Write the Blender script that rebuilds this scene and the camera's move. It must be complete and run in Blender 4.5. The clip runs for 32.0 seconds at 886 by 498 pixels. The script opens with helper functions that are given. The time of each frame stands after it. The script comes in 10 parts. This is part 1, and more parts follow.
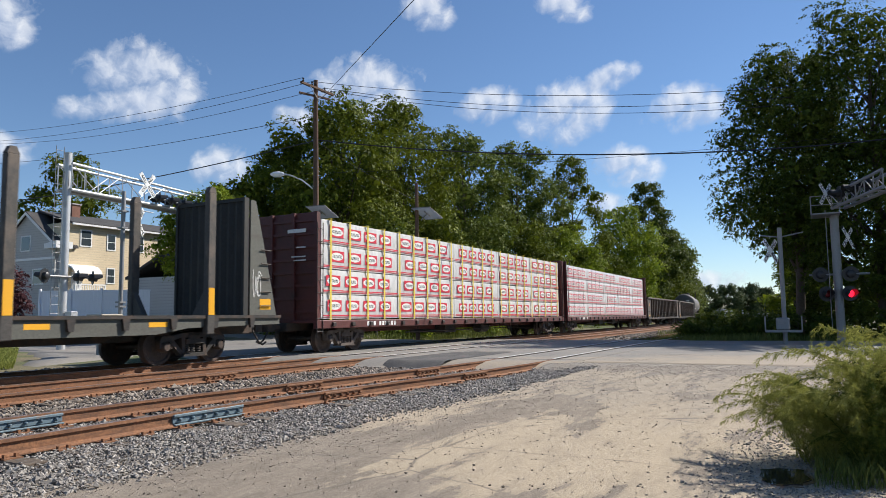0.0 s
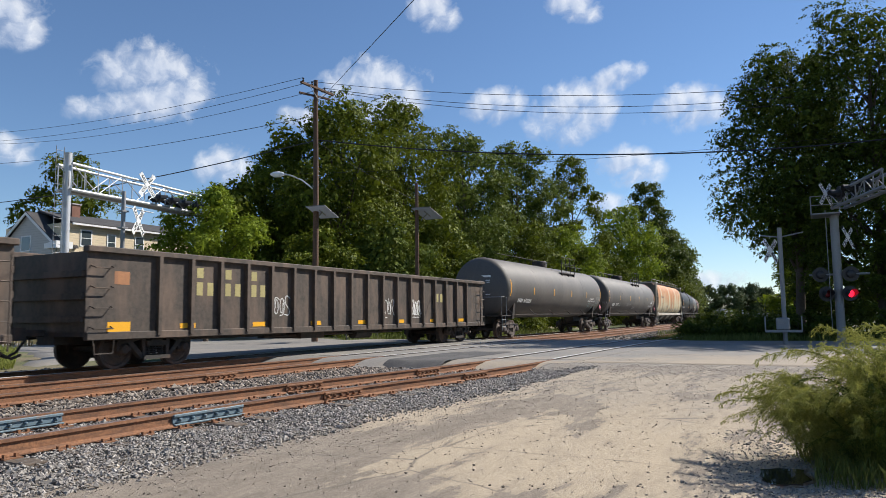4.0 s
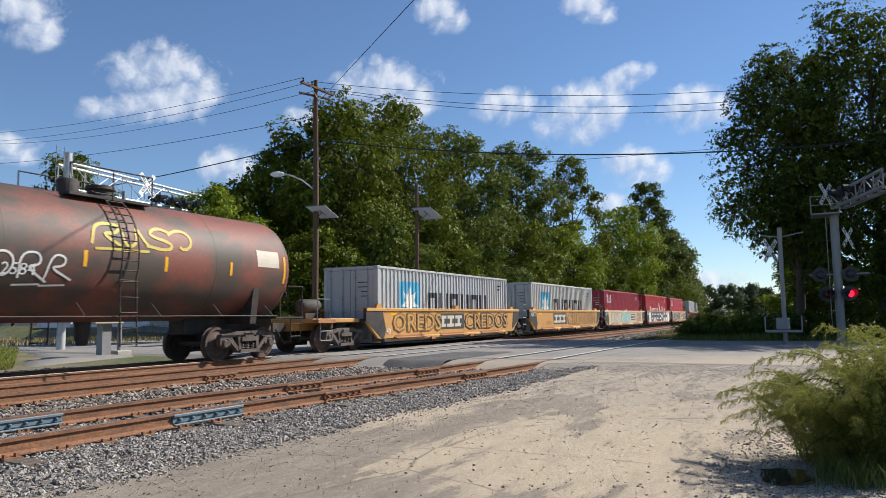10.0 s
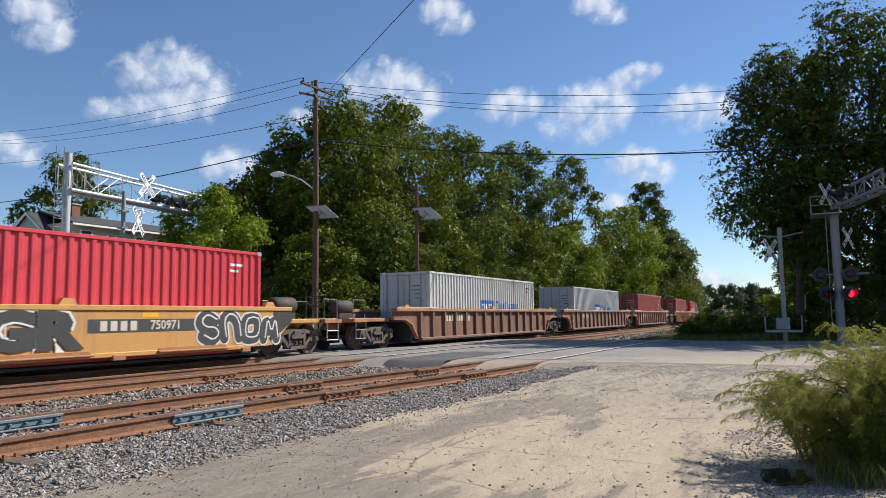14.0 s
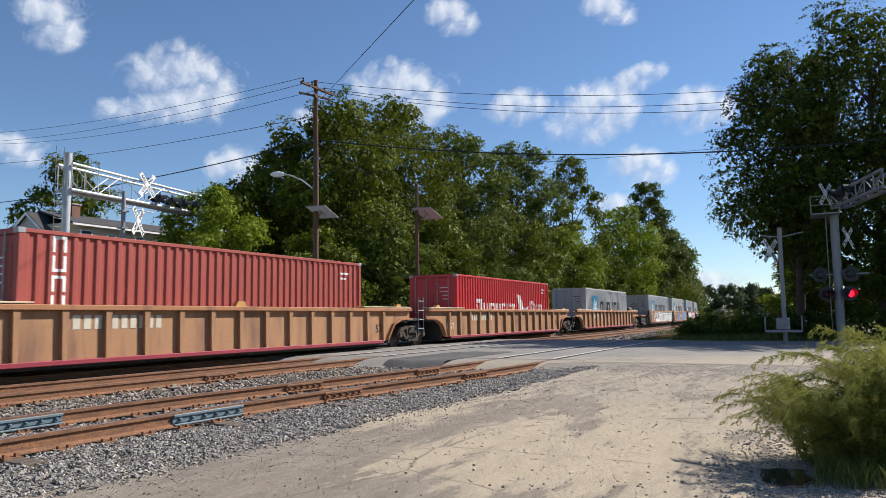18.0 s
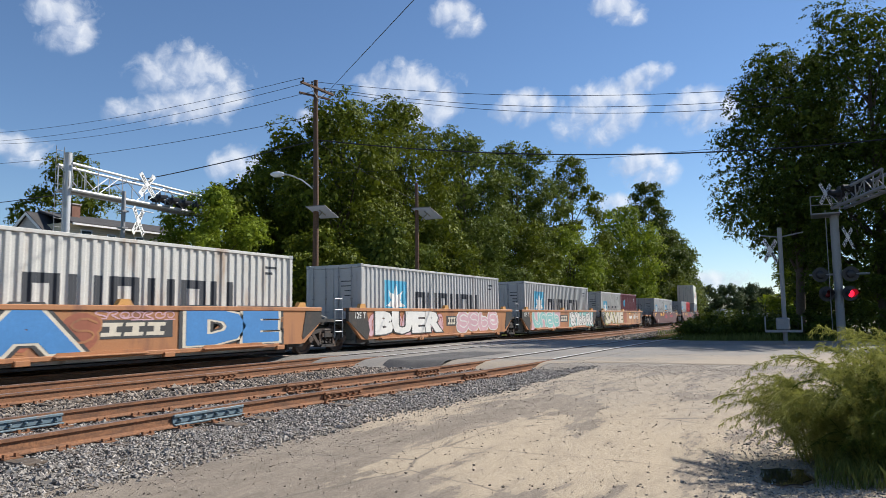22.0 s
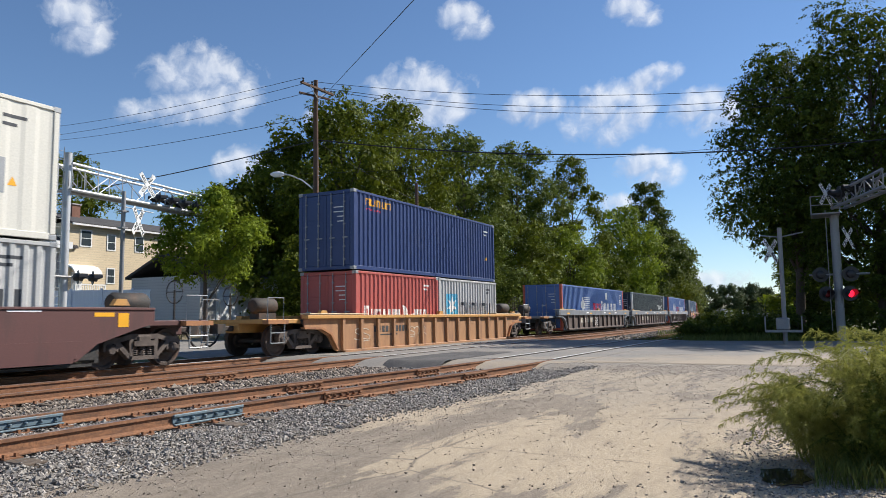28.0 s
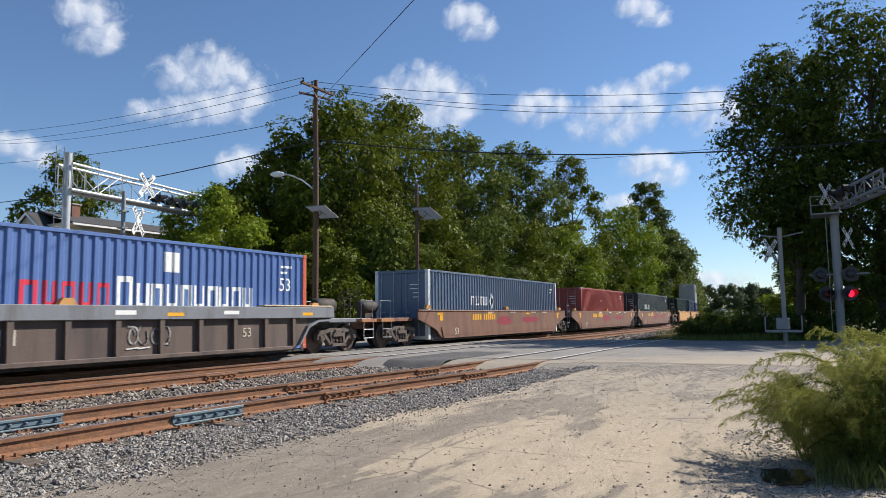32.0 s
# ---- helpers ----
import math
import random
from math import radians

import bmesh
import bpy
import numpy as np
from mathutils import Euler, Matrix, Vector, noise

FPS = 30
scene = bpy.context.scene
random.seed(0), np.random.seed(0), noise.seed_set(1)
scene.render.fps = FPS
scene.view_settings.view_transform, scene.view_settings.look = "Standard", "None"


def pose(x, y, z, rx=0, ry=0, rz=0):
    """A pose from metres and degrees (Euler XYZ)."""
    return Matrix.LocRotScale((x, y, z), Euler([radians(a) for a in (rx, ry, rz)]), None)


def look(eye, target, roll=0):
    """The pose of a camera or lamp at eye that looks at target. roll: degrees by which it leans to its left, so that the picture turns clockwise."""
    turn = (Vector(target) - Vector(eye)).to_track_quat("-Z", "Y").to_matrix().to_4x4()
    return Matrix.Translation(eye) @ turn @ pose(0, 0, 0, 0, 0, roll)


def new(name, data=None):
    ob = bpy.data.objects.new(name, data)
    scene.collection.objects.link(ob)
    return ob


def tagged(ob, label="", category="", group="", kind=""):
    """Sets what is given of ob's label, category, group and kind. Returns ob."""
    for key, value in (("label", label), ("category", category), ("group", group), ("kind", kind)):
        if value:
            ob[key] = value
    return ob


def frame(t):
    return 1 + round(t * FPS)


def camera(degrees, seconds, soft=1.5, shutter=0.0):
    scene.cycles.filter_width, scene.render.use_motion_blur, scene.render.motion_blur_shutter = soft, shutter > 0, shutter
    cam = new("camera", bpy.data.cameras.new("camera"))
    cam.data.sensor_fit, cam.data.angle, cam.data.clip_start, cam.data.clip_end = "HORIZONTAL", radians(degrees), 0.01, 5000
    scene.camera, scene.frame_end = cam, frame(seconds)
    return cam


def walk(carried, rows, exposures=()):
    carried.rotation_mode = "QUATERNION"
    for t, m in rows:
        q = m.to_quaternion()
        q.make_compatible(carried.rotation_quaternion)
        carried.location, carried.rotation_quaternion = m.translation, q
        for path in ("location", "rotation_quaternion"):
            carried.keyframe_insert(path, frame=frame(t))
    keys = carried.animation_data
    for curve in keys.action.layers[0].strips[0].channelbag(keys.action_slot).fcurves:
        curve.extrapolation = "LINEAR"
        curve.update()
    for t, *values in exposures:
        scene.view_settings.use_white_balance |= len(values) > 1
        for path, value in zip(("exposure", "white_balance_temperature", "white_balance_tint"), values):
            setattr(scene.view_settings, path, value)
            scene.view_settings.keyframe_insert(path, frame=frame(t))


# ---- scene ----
CLIP = 32.0
cam = camera(64.0, CLIP, soft=0.5, shutter=0.06)
EYE = Vector((0.0, 0.0, 1.11))
YAW, PITCH, ROLL = 27.761, 5.51, -0.709
AIM = Vector((math.cos(radians(YAW)) * math.cos(radians(PITCH)), math.sin(radians(YAW)) * math.cos(radians(PITCH)), math.sin(radians(PITCH))))
VIEW = look(EYE, EYE + AIM, ROLL)
walk(cam, [(0, VIEW), (CLIP, VIEW)], [(0, 0.47, 6150, 11), (0.9, 0.28, 6150, 11), (2.1, 0.28, 6150, 11), (3.0, 0.5, 6150, 11), (CLIP, 0.5, 6150, 11)])

# ---- daylight ----
SUN_EL, SUN_AZ = 40.0, 126.0
world = bpy.data.worlds.new("sky")
scene.world = world
world.use_nodes = True
sky = world.node_tree.nodes.new("ShaderNodeTexSky")
sky.sky_type = "NISHITA"
sky.sun_disc = False
sky.sun_elevation, sky.sun_rotation = radians(SUN_EL), radians(SUN_AZ)
sky.altitude, sky.air_density, sky.dust_density, sky.ozone_density = 0, 1.0, 0.0, 4.6
world.node_tree.nodes["Background"].inputs[1].default_value = 0.08
world.node_tree.links.new(sky.outputs[0], world.node_tree.nodes["Background"].inputs[0])
sun_data = bpy.data.lights.new("sun", "SUN")
sun_data.energy, sun_data.angle, sun_data.color = 5.0, radians(0.53), (1.0, 0.92, 0.79)
sun = new("sun", sun_data)
TO_SUN = Vector((math.sin(radians(SUN_AZ)) * math.cos(radians(SUN_EL)), math.cos(radians(SUN_AZ)) * math.cos(radians(SUN_EL)), math.sin(radians(SUN_EL))))
sun.matrix_world = look(TO_SUN * 100, (0, 0, 0))


# ---- materials ----
def node_mat(name):
    m = bpy.data.materials.new(name)
    m.use_nodes = True
    t = m.node_tree
    return m, t, t.nodes["Principled BSDF"]


def tex_noise(t, scale, detail=4.0, rough=0.6, space="Object", stretch=None, distort=0.0):
    co = t.nodes.new("ShaderNodeTexCoord")
    src = co.outputs[space]
    if stretch:
        mp = t.nodes.new("ShaderNodeMapping")
        mp.inputs["Scale"].default_value = stretch
        t.links.new(src, mp.inputs[0])
        src = mp.outputs[0]
    n = t.nodes.new("ShaderNodeTexNoise")
    n.inputs["Scale"].default_value, n.inputs["Detail"].default_value = scale, detail
    n.inputs["Roughness"].default_value, n.inputs["Distortion"].default_value = rough, distort
    t.links.new(src, n.inputs["Vector"])
    return n.outputs["Fac"]


def ramp(t, fac, stops):
    r = t.nodes.new("ShaderNodeValToRGB")
    while len(r.color_ramp.elements) < len(stops):
        r.color_ramp.elements.new(0.5)
    for e, (p, c) in zip(r.color_ramp.elements, stops):
        e.position = p
        e.color = (c, c, c, 1) if isinstance(c, (int, float)) else (*c, 1)
    t.links.new(fac, r.inputs[0])
    return r.outputs[0]


def mix(t, fac, a, b, blend="MIX"):
    n = t.nodes.new("ShaderNodeMix")
    n.data_type, n.blend_type = "RGBA", blend
    for sock, v in ((n.inputs[0], fac), (n.inputs[6], a), (n.inputs[7], b)):
        if isinstance(v, (int, float)):
            sock.default_value = v
        elif isinstance(v, tuple):
            sock.default_value = (*v, 1)
        else:
            t.links.new(v, sock)
    return n.outputs[2]


def math_node(t, op, a, b=0.0):
    n = t.nodes.new("ShaderNodeMath")
    n.operation = op
    for sock, v in zip(n.inputs, (a, b)):
        if isinstance(v, (int, float)):
            sock.default_value = v
        else:
            t.links.new(v, sock)
    return n.outputs[0]


def bump(t, bsdf, fac, strength, distance=0.02):
    b = t.nodes.new("ShaderNodeBump")
    b.inputs["Strength"].default_value, b.inputs["Distance"].default_value = strength, distance
    t.links.new(fac, b.inputs["Height"])
    t.links.new(b.outputs[0], bsdf.inputs["Normal"])


def shade(c, k):
    return tuple(min(1, v * k) for v in c)


def surface(name, color, rough=0.6, metal=0.0, grain=30.0, vary=0.18, bumpy=0.15, stain=None, stain_at=(0.52, 0.66), stain_scale=1.2, stretch=None, random_hue=0.0):
    """Paint or plain stuff with fine grain, broad stains and a little relief."""
    m, t, b = node_mat(name)
    fine = tex_noise(t, grain, 5, 0.65)
    broad = tex_noise(t, stain_scale, 6, 0.62, stretch=stretch)
    col = ramp(t, fine, [(0.25, shade(color, 1 - vary)), (0.75, shade(color, 1 + vary))])
    if stain:
        col = mix(t, ramp(t, broad, [(stain_at[0], 0.0), (stain_at[1], 1.0)]), col, stain)
    else:
        col = mix(t, ramp(t, broad, [(0.3, 0.0), (0.75, 1.0)]), col, shade(color, 1 - 1.2 * vary))
    if random_hue:
        info = t.nodes.new("ShaderNodeObjectInfo")
        hsv = t.nodes.new("ShaderNodeHueSaturation")
        t.links.new(math_node(t, "ADD", math_node(t, "MULTIPLY", info.outputs["Random"], random_hue), 1 - random_hue / 2), hsv.inputs["Value"])
        t.links.new(col, hsv.inputs["Color"])
        col = hsv.outputs[0]
    t.links.new(col, b.inputs["Base Color"])
    b.inputs["Roughness"].default_value, b.inputs["Metallic"].default_value = rough, metal
    if bumpy:
        bump(t, b, fine, bumpy)
    return m


def leaf_mat(name, dark, light, trans=0.2):
    m, t, b = node_mat(name)
    geo = t.nodes.new("ShaderNodeNewGeometry")
    broad = tex_noise(t, 0.5, 3, 0.6)
    k = math_node(t, "ADD", math_node(t, "MULTIPLY", geo.outputs["Random Per Island"], 0.55), math_node(t, "MULTIPLY", broad, 0.6))
    col = ramp(t, k, [(0.2, dark), (0.85, light)])
    t.links.new(col, b.inputs["Base Color"])
    b.inputs["Roughness"].default_value = 0.62
    b.inputs["Specular IOR Level"].default_value = 0.12
    tr = t.nodes.new("ShaderNodeBsdfTranslucent")
    t.links.new(mix(t, 0.5, col, light), tr.inputs[0])
    ms = t.nodes.new("ShaderNodeMixShader")
    ms.inputs[0].default_value = trans
    t.links.new(b.outputs[0], ms.inputs[1])
    t.links.new(tr.outputs[0], ms.inputs[2])
    t.links.new(ms.outputs[0], t.nodes["Material Output"].inputs[0])
    return m


# ---- mesh building ----
class Build:
    """Collects vertices and faces, then makes one mesh."""

    def __init__(self):
        self.v, self.f = [], []

    def add(self, verts, faces):
        n = len(self.v)
        self.v += [tuple(p) for p in verts]
        self.f += [tuple(i + n for i in f) for f in faces]
        return self

    def box(self, x0, y0, z0, x1, y1, z1, m=None, c=0.0):
        """A box from corner to corner; c chamfers its upright and level edges along x."""
        if c <= 0:
            p = [(x0, y0, z0), (x1, y0, z0), (x1, y1, z0), (x0, y1, z0), (x0, y0, z1), (x1, y0, z1), (x1, y1, z1), (x0, y1, z1)]
            f = [(0, 3, 2, 1), (4, 5, 6, 7), (0, 1, 5, 4), (1, 2, 6, 5), (2, 3, 7, 6), (3, 0, 4, 7)]
        else:
            cx, cy, cz = (min(c, 0.49 * abs(b - a)) for a, b in ((x0, x1), (y0, y1), (z0, z1)))
            p, f = [], []
            ring = [(y0 + cy, z0), (y1 - cy, z0), (y1, z0 + cz), (y1, z1 - cz), (y1 - cy, z1), (y0 + cy, z1), (y0, z1 - cz), (y0, z0 + cz)]
            inner = [(y0 + 2 * cy if y == y0 else (y1 - 2 * cy if y == y1 else y), z0 + cz if z == z0 else (z1 - cz if z == z1 else z)) for y, z in ring]
            inner = [(min(max(y, y0 + cy), y1 - cy), min(max(z, z0 + cz), z1 - cz)) for y, z in ring]
            for x, rr in ((x0, inner), (x0 + cx, ring), (x1 - cx, ring), (x1, inner)):
                p += [(x, y, z) for y, z in rr]
            for k in range(3):
                for i in range(8):
                    j = (i + 1) % 8
                    f.append((8 * k + i, 8 * k + 8 + i, 8 * k + 8 + j, 8 * k + j))
            f.append(tuple(range(8)))
            f.append(tuple(range(31, 23, -1)))
        if m is not None:
            p = [m @ Vector(q) for q in p]
        return self.add(p, f)

    def tube(self, pts, r, n=8, caps=True, r1=None):
        """A round bar along points, tapering to r1."""
        pts = [Vector(p) for p in pts]
        out, k = [], len(pts)
        for i, p in enumerate(pts):
            d = (pts[min(i + 1, k - 1)] - pts[max(i - 1, 0)]).normalized()
            a = d.orthogonal() if abs(d.z) > 0.95 else d.cross(Vector((0, 0, 1)))
            a.normalize()
            b = d.cross(a)
            rr = r if r1 is None else r + (r1 - r) * i / max(1, k - 1)
            out += [p + rr * (math.cos(2 * math.pi * j / n) * a + math.sin(2 * math.pi * j / n) * b) for j in range(n)]
        f = [(i * n + j, i * n + (j + 1) % n, i * n + n + (j + 1) % n, i * n + n + j) for i in range(k - 1) for j in range(n)]
        if caps:
            f += [tuple(range(n - 1, -1, -1)), tuple(range((k - 1) * n, k * n))]
        return self.add(out, f)

    def lathe(self, prof, n=24, axis="x", at=(0, 0, 0)):
        """A turned body: prof is rows of (along, radius)."""
        out = []
        for a, r in prof:
            for j in range(n):
                c, s = math.cos(2 * math.pi * j / n) * r, math.sin(2 * math.pi * j / n) * r
                q = {"x": (a, c, s), "y": (c, a, s), "z": (c, s, a)}[axis]
                out.append((q[0] + at[0], q[1] + at[1], q[2] + at[2]))
        k = len(prof)
        f = [(i * n + j, i * n + (j + 1) % n, i * n + n + (j + 1) % n, i * n + n + j) for i in range(k - 1) for j in range(n)]
        if prof[0][1] > 1e-4:
            f.append(tuple(range(n - 1, -1, -1)))
        if prof[-1][1] > 1e-4:
            f.append(tuple(range((k - 1) * n, k * n)))
        if axis == "y":
            f = [q[::-1] for q in f]
        return self.add(out, f)

    def prism(self, outline, a0, a1, axis="y"):
        """An outline in the plane across axis, drawn out from a0 to a1."""
        n = len(outline)
        put = {"y": lambda u, w, a: (u, a, w), "x": lambda u, w, a: (a, u, w), "z": lambda u, w, a: (u, w, a)}[axis]
        v = [put(u, w, a0) for u, w in outline] + [put(u, w, a1) for u, w in outline]
        f = [tuple(range(n)), tuple(range(2 * n - 1, n - 1, -1))] + [(i, i + n, (i + 1) % n + n, (i + 1) % n) for i in range(n)]
        return self.add(v, f)

    def mesh(self, name, material, smooth=False):
        me = bpy.data.meshes.new(name)
        me.from_pydata(self.v, [], self.f)
        me.materials.append(material)
        bm = bmesh.new()
        bm.from_mesh(me)
        bmesh.ops.recalc_face_normals(bm, faces=bm.faces)
        bm.to_mesh(me)
        bm.free()
        if smooth:
            me.shade_smooth()
            me.set_sharp_from_angle(angle=radians(40))
        return me


def part(name, data, material=None, parent=None, label="", smooth=False, at=None):
    me = data.mesh(name, material, smooth) if isinstance(data, Build) else data
    ob = new(name, me)
    ob.parent = parent
    if at is not None:
        ob.matrix_basis = at if isinstance(at, Matrix) else Matrix.Translation(at)
    return tagged(ob, label)


def thing(name, label, category, at=None, group="", kind=""):
    ob = new(name)
    ob.empty_display_size = 0.3
    if at is not None:
        ob.matrix_basis = at if isinstance(at, Matrix) else Matrix.Translation(at)
    return tagged(ob, label, category, group, kind)


def lettering(text, size, material, extrude=0.002, bold=0.0, squeeze=1.0):
    """Raised letters as a mesh in the x-z plane, facing -y, centred."""
    cu = bpy.data.curves.new("lettering", "FONT")
    cu.body, cu.size, cu.extrude, cu.offset = text, size, extrude, bold
    cu.align_x, cu.align_y, cu.resolution_u = "CENTER", "CENTER", 2
    ob = new("lettering", cu)
    dg = bpy.context.evaluated_depsgraph_get()
    me = bpy.data.meshes.new_from_object(ob.evaluated_get(dg))
    bpy.data.objects.remove(ob)
    me.transform(Matrix.Rotation(radians(90), 4, "X") @ Matrix.Diagonal((squeeze, 1, 1, 1)))
    me.materials.clear()
    me.materials.append(material)
    return me


def smooth_step(x, a, b):
    k = min(1.0, max(0.0, (x - a) / (b - a)))
    return k * k * (3 - 2 * k)


# ---- the line: all three tracks run along x and bend away to the left far off ----
SPEED = 20.3
BEND, EASE, RADIUS = 30.0, 60.0, 600.0


def line_table():
    rows, x, y, a, ds = [], BEND, 0.0, 0.0, 1.0
    for i in range(1000):
        rows.append((x, y, a))
        a2 = min(1.3, a + min((i + 0.5) * ds / EASE, 1.0) / RADIUS * ds)
        x, y, a = x + math.cos((a + a2) / 2) * ds, y + math.sin((a + a2) / 2) * ds, a2
    return rows


LINE = line_table()


def on_line(s, side=0.0, z=0.0):
    """The place and heading at s metres along the line, side metres to its left."""
    if s <= BEND:
        return Vector((s, side, z)), 0.0
    k = min(s - BEND, 998.0)
    i = int(k)
    u = k - i
    (x0, y0, a0), (x1, y1, a1) = LINE[i], LINE[i + 1]
    x, y, a = x0 + u * (x1 - x0), y0 + u * (y1 - y0), a0 + u * (a1 - a0)
    return Vector((x - math.sin(a) * side, y + math.cos(a) * side, z)), a


TRAIN_Y, MIDDLE_Y, NEAR_Y = 15.45, 12.1, 7.75


def near_side(s):
    return NEAR_Y - 0.85 * smooth_step(s, 6.0, 17.0)
# ---- clouds: far sheets of vapour that drift slowly ----
DRIFT = []


def cloud_mat(name, seed):
    m, t, b = node_mat(name)
    t.nodes.remove(b)
    co = t.nodes.new("ShaderNodeTexCoord")
    mp = t.nodes.new("ShaderNodeMapping")
    mp.inputs["Location"].default_value = (seed * 7.3, seed * 3.1, seed * 1.7)
    t.links.new(co.outputs["Object"], mp.inputs[0])

    warp = t.nodes.new("ShaderNodeTexNoise")
    warp.inputs["Scale"].default_value, warp.inputs["Detail"].default_value = 0.011, 4
    t.links.new(mp.outputs[0], warp.inputs["Vector"])
    bent = t.nodes.new("ShaderNodeVectorMath")
    bent.operation = "MULTIPLY_ADD"
    bent.inputs[1].default_value = (70, 70, 0)
    t.links.new(warp.outputs["Color"], bent.inputs[0])
    t.links.new(mp.outputs[0], bent.inputs[2])

    def fbm(scale, detail, rough, shift=(0, 0, 0)):
        mv = t.nodes.new("ShaderNodeVectorMath")
        mv.operation = "ADD"
        mv.inputs[1].default_value = shift
        t.links.new(bent.outputs[0], mv.inputs[0])
        n = t.nodes.new("ShaderNodeTexNoise")
        n.inputs["Scale"].default_value, n.inputs["Detail"].default_value = scale, detail
        n.inputs["Roughness"].default_value = rough
        t.links.new(mv.outputs[0], n.inputs["Vector"])
        return n.outputs["Fac"]

    billow = fbm(0.0085, 10, 0.6)
    toward = fbm(0.009, 4, 0.5, (20, 16, 0))
    soft = fbm(0.009, 4, 0.5)
    uv = t.nodes.new("ShaderNodeSeparateXYZ")
    t.links.new(co.outputs["Generated"], uv.inputs[0])
    dx = math_node(t, "MULTIPLY", math_node(t, "SUBTRACT", uv.outputs["X"], 0.5), 2.0)
    dy = math_node(t, "MULTIPLY", math_node(t, "SUBTRACT", uv.outputs["Y"], 0.5), 2.0)
    r2 = math_node(t, "ADD", math_node(t, "MULTIPLY", dx, dx), math_node(t, "MULTIPLY", dy, dy))
    body = math_node(t, "SUBTRACT", 0.63, math_node(t, "MULTIPLY", r2, 0.95))
    dens = math_node(t, "ADD", body, math_node(t, "MULTIPLY", math_node(t, "SUBTRACT", billow, 0.5), 2.5))
    rim = math_node(t, "SUBTRACT", 1.0, ramp(t, r2, [(0.66, 0.0), (0.97, 1.0)]))
    alpha = math_node(t, "MULTIPLY", ramp(t, dens, [(0.02, 0.0), (0.36, 0.36), (0.62, 0.72), (1.0, 0.95)]), rim)
    # sunlit and shaded sides of the cloud are painted from the noise
    lit = math_node(t, "ADD", math_node(t, "MULTIPLY", math_node(t, "SUBTRACT", soft, toward), 1.6), math_node(t, "MULTIPLY", dy, 0.3))
    lit = math_node(t, "ADD", math_node(t, "ADD", lit, 0.62), math_node(t, "MULTIPLY", dx, 0.16))
    lit = math_node(t, "ADD", lit, math_node(t, "MULTIPLY", math_node(t, "SUBTRACT", billow, 0.5), 0.5))
    col = ramp(t, lit, [(0.25, (0.33, 0.38, 0.48)), (0.6, (0.47, 0.51, 0.58)), (0.95, (0.64, 0.65, 0.66))])
    # the sheet glows with these painted tones; no lamp lights it
    em = t.nodes.new("ShaderNodeEmission")
    em.inputs["Strength"].default_value = 1.0
    t.links.new(col, em.inputs[0])
    tr = t.nodes.new("ShaderNodeBsdfTransparent")
    ms = t.nodes.new("ShaderNodeMixShader")
    t.links.new(alpha, ms.inputs[0])
    t.links.new(tr.outputs[0], ms.inputs[1])
    t.links.new(em.outputs[0], ms.inputs[2])
    t.links.new(ms.outputs[0], t.nodes["Material Output"].inputs[0])
    return m


CLOUDS = (
    (1736, 2127, 885, 120, -224, -20, 560, 372, 0),
    (1689, 2238, 783, 117, -219, -15, 540, 140, 8),
    (2119, 1409, 834, 106, -197, -28, 540, 330, 0),
    (2464, 772, 753, 85, -161, -6, 470, 300, 24),
    (2522, 637, 864, 83, -156, -6, 311, 124, 20),
    (2583, 587, 550, 42, -76, -13, 340, 196, 0),
    (2665, 386, 768, 38, -69, -17, 380, 220, 12),
    (2326, 1027, 777, 86, -161, -15, 330, 176, 20),
    (2195, 1206, 1124, 76, -135, -39, 270, 180, 0),
    (2429, 760, 1130, 137, -256, -20, 290, 134, -10),
    (1468, 2585, 1129, 156, -292, -25, 330, 289, 0),
    (1886, 1906, 572, 41, -77, -1, 290, 200, 25),
    (1506, 2612, 648, 45, -82, -14, 330, 160, 0),
    (2762, 336, 117, 10, -18, 0, 420, 130, 0),
    (2568, 645, 406, 29, -55, -1, 240, 130, 0),
    (2022, 1617, 723, 59, -109, -18, 300, 130, -10),
)
for i, (x, y, z, dx, dy, dz, w, h, lean) in enumerate(CLOUDS):
    nx, ny = 12, 8
    v = [(w * (a / nx - 0.5), h * (b / ny - 0.5), 12 * math.cos(3 * (a / nx - 0.5)) * math.cos(3 * (b / ny - 0.5))) for b in range(ny + 1) for a in range(nx + 1)]
    me = bpy.data.meshes.new("cloud")
    me.from_pydata(v, [], [(b * (nx + 1) + a, b * (nx + 1) + a + 1, (b + 1) * (nx + 1) + a + 1, (b + 1) * (nx + 1) + a) for b in range(ny) for a in range(nx)])
    me.materials.append(cloud_mat("cloud_vapour", i + 1))
    me.shade_smooth()
    ob = tagged(new("cloud", me), "white fair-weather cloud drifting in a blue sky", "cloud", "clouds", "structure")
    m0 = look((x, y, z), Vector((x, y, z)) + (Vector((x, y, z)) - EYE), lean)
    ob.matrix_basis = m0
    DRIFT.append((ob, m0, Vector((dx, dy, dz))))
